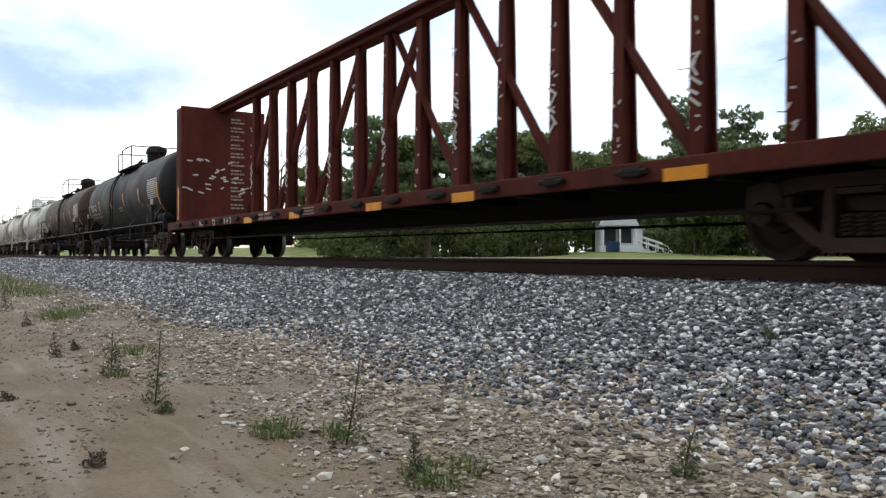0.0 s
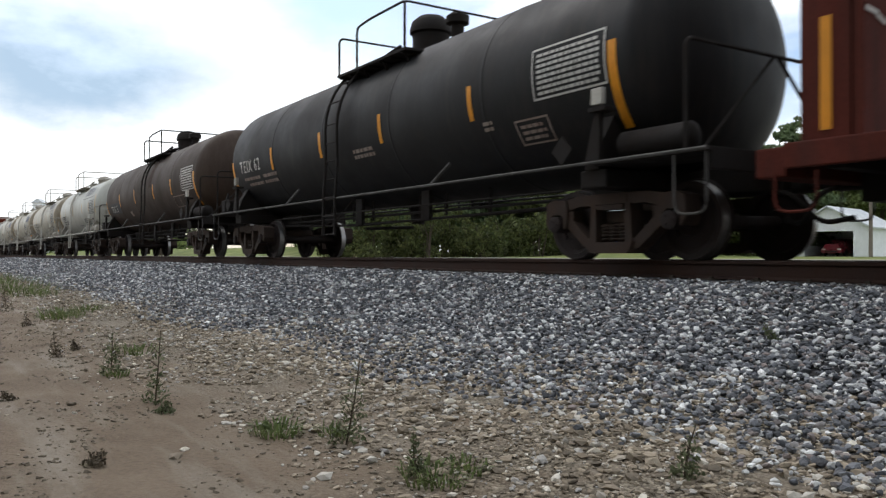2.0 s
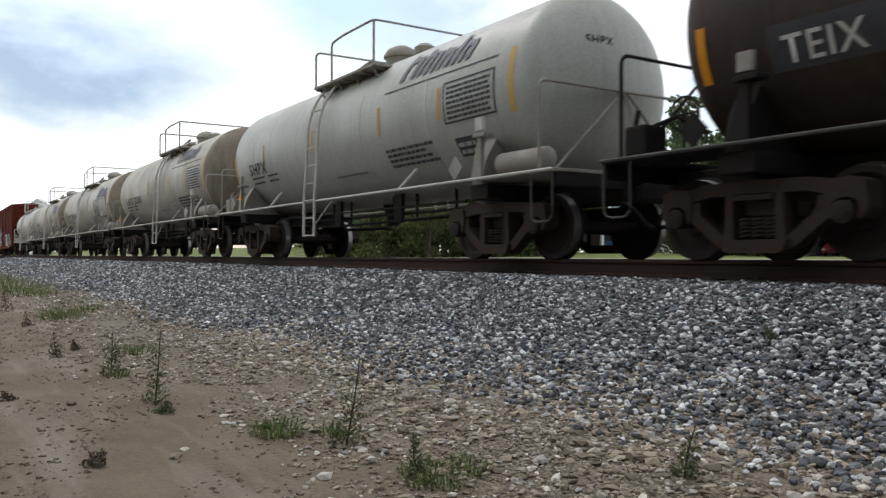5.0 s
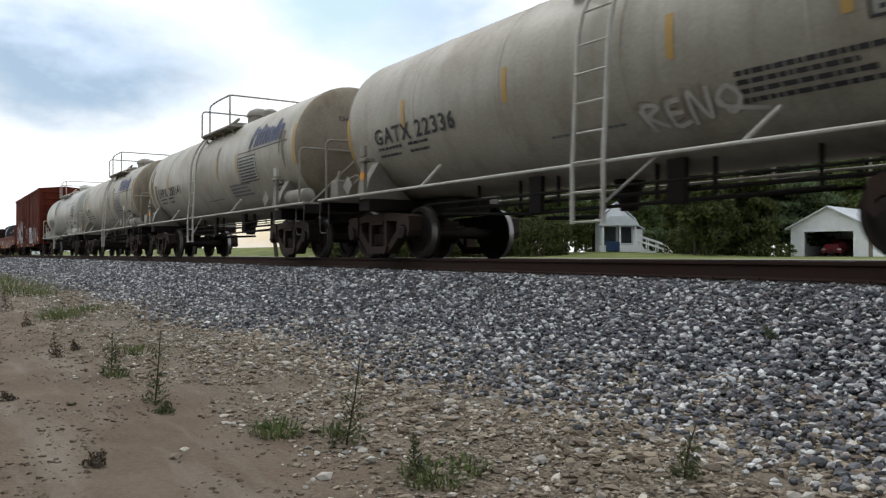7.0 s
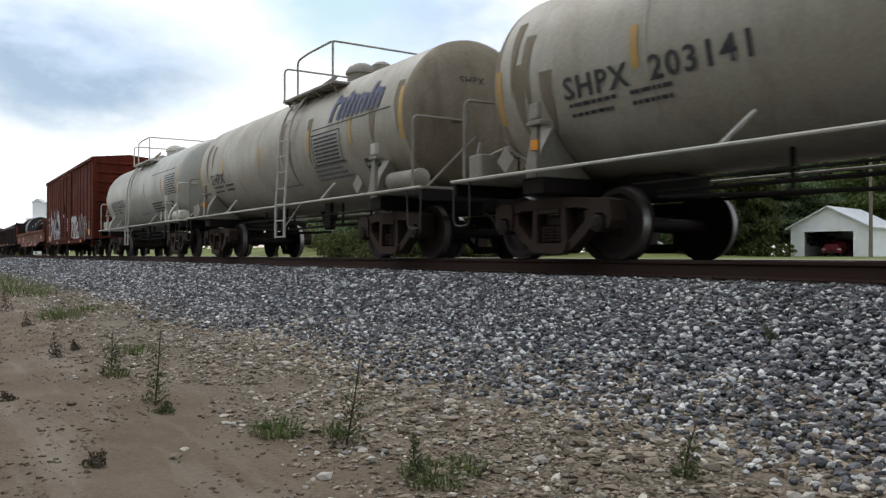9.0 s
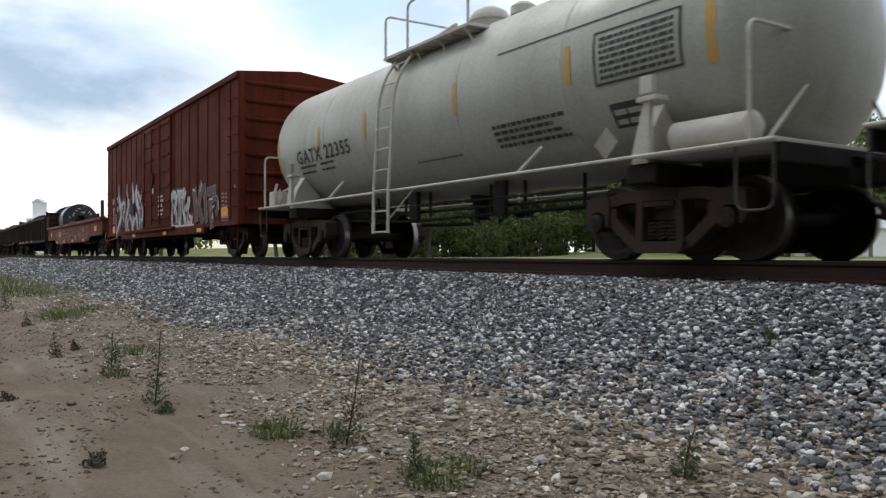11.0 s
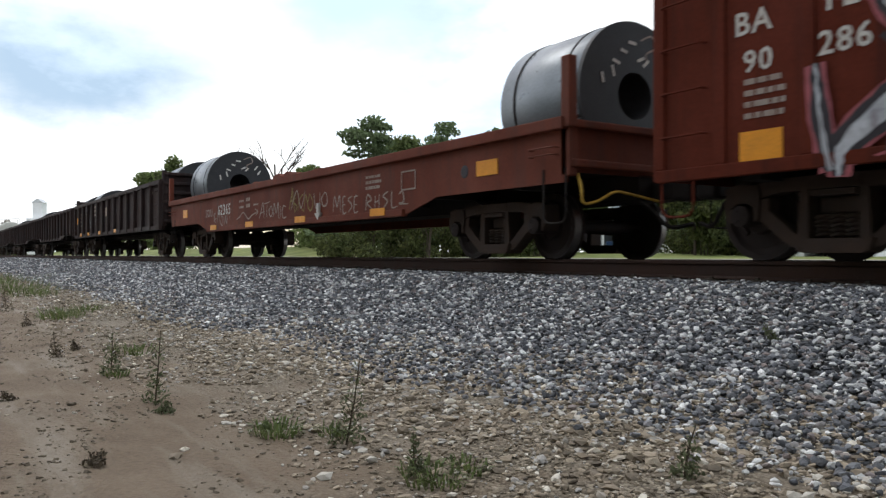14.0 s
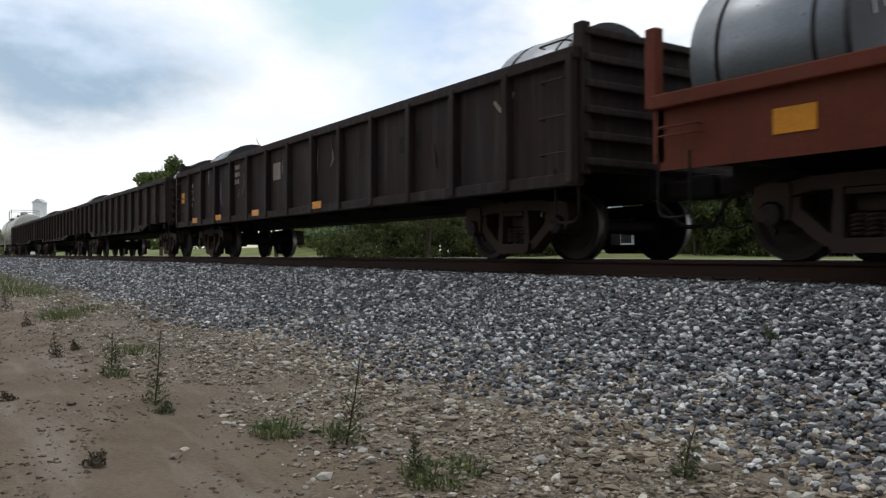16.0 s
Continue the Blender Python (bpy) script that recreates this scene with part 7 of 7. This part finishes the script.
# white elevator sheds far up the line
shed = thing("grain_elevator", "white grain elevator tower far up the line", "grain elevator")
bm = bmesh.new()
rbox(bm, -4, 4, -4, 4, 0, 15, 0.1)
part("bin_house", bm, M_SIDING, shed)
bm = bmesh.new()
rbox(bm, -2.5, 1.5, -2, 2, 14.9, 21.5, 0.1)
part("head_house", bm, M_SIDING, shed)
bm = bmesh.new()
prism(bm, [(-3, 21.5), (-0.5, 23.2), (2, 21.5)], -2.3, 2.3)
part("roof", bm, M_ROOF, shed)
shed.matrix_basis = facing(72, 330)


# ---- weeds on the near side ----
def weed(bearing, depth, height, seed, dry=False, bushy=1.0):
    rr = random.Random(seed)
    w = thing("weed", "scrawny dry brown weed in bare dirt" if dry else "scrawny green weed growing in dusty gravel", "weed", "weeds on the dirt")
    bm = bmesh.new()
    tip = Vector((rr.uniform(-0.06, 0.06), rr.uniform(-0.06, 0.06), height))
    tapered(bm, [(0, 0, -0.02), tip * 0.5 + Vector((rr.uniform(-0.02, 0.02), 0, 0)), tip], 0.006, 0.002, 5)
    for i in range(int(7 * bushy)):
        p = tip * rr.uniform(0.1, 0.75)
        a = rr.uniform(0, 6.28)
        tapered(bm, [p, p + Vector((math.cos(a), math.sin(a), 0.8)) * height * rr.uniform(0.08, 0.22)], 0.003, 0.0015, 4)
    part("stem", bm, M_DRYWEED, w)
    blobs = [(tip.x * q, tip.y * q, height * q, 0.07 * (1.2 - q) * bushy, 0.05 * height + 0.02) for q in (0.08, 0.2, 0.35, 0.5, 0.65, 0.8, 0.93)]
    leaves("foliage", *leaf_cloud(blobs, int(220 * bushy), 0.0125, seed), w, M_DRYWEED if dry else M_WEED)
    p = yonder(depth, (bearing - 784) / 1400 * depth)
    w.matrix_basis = pose(p.x, p.y, max(ground_z(p.x, p.y), ballast_z(p.y)))


def tuft(bearing, depth, wide, tall, seed, n=160):
    rr = random.Random(seed)
    V, F = [], []
    for i in range(n):
        a, r = rr.uniform(0, 6.28), 1.15 * wide * rr.random() ** 0.7
        p = Vector((r * math.cos(a), r * 0.7 * math.sin(a), -0.01))
        out = Vector((math.cos(a + rr.uniform(-0.8, 0.8)), math.sin(a + rr.uniform(-0.8, 0.8)), 0))
        h = 0.75 * tall * rr.uniform(0.3, 1.0)
        s = Vector((-out.y, out.x, 0)) * rr.uniform(0.003, 0.006)
        k = len(V)
        m, e = p + out * h * 0.35 + Vector((0, 0, h * 0.75)), p + out * h * rr.uniform(0.7, 1.3) + Vector((0, 0, h * rr.uniform(0.5, 1.0)))
        V += [p - s, p + s, m + s, m - s, e]
        F += [(k, k + 1, k + 2, k + 3), (k + 3, k + 2, k + 4)]
    me = bpy.data.meshes.new("grass_tuft")
    me.from_pydata([tuple(v) for v in V], [], F)
    me.materials.append(M_GRASS)
    t = tagged(new("grass_tuft", me), "low tuft of green grass in the gravel", "grass", "grass tufts on the dirt")
    p = yonder(depth, (bearing - 784) / 1400 * depth)
    t.matrix_basis = pose(p.x, p.y, max(ground_z(p.x, p.y), ballast_z(p.y)))


for i, (px, d, h, dry, bu) in enumerate(((275, 5.0, 0.46, False, 1.1), (197, 6.2, 0.36, False, 1.3), (102, 7.4, 0.24, True, 1.0), (612, 3.95, 0.44, False, 1.3), (1210, 3.2, 0.22, False, 0.9), (163, 3.55, 0.07, True, 0.7),
                                          (135, 7.9, 0.1, True, 0.8), (290, 4.75, 0.07, False, 0.9), (12, 13, 0.5, True, 1.6), (48, 10.5, 0.2, True, 1.0), (740, 3.4, 0.2, False, 0.7), (1372, 5.2, 0.12, False, 0.7), (18, 5.2, 0.06, True, 0.7))):
    weed(px, d, h, 20 + i, dry, bu)
for i, (px, d, w, h, n) in enumerate(((488, 4.2, 0.16, 0.13, 170), (768, 3.36, 0.17, 0.12, 150), (238, 7.7, 0.28, 0.14, 150), (108, 12.0, 0.45, 0.28, 220), (160, 13, 0.4, 0.2, 120), (30, 20, 1.2, 0.55, 320), (10, 26, 1.6, 0.6, 300), (590, 4.15, 0.1, 0.12, 70), (60, 18, 0.8, 0.35, 200), (830, 3.45, 0.1, 0.1, 60), (205, 6.1, 0.12, 0.12, 60))):
    tuft(px, d, w, h, 50 + i, n)

# unseen woods added behind the camera: they close the near side and block low sky light, tallest where car sides should
# darken
blobs = []
rr = random.Random(31)
for i in range(260):
    x = rr.uniform(-16, 60)
    tall = 15.0 if x > -7 else 5.0
    blobs.append((x, rr.uniform(-20, -8), rr.uniform(0.5, tall), rr.uniform(1.8, 3.2), rr.uniform(1.4, 2.4)))
for i in range(110):
    blobs.append((rr.uniform(-60, -16), rr.uniform(-26, -14), rr.uniform(0.5, 7.0), rr.uniform(1.8, 3.2), rr.uniform(1.0, 1.8)))
tagged(leaves("woods", *leaf_cloud(blobs, 42000, 0.5, 9), None, M_LEAF), "unseen woods added behind the camera to block low sky light", "woods", kind="stuff")


# ---- what moves ----
def motions():
    for car, x0 in CARS:
        m = car.matrix_basis.copy()
        base = m.translation.copy()
        walk(car, [(t / 2, Matrix.Translation((base.x + run(t / 2), base.y, base.z))) for t in range(33)])
    for wheels, x in WHEELSETS:
        walk(wheels, [(k / 30, Matrix.Translation((x, 0, 0.42)) @ Matrix.Rotation((run(k / 30) / 0.42) % (2 * math.pi), 4, "Y")) for k in range(481)])


motions()
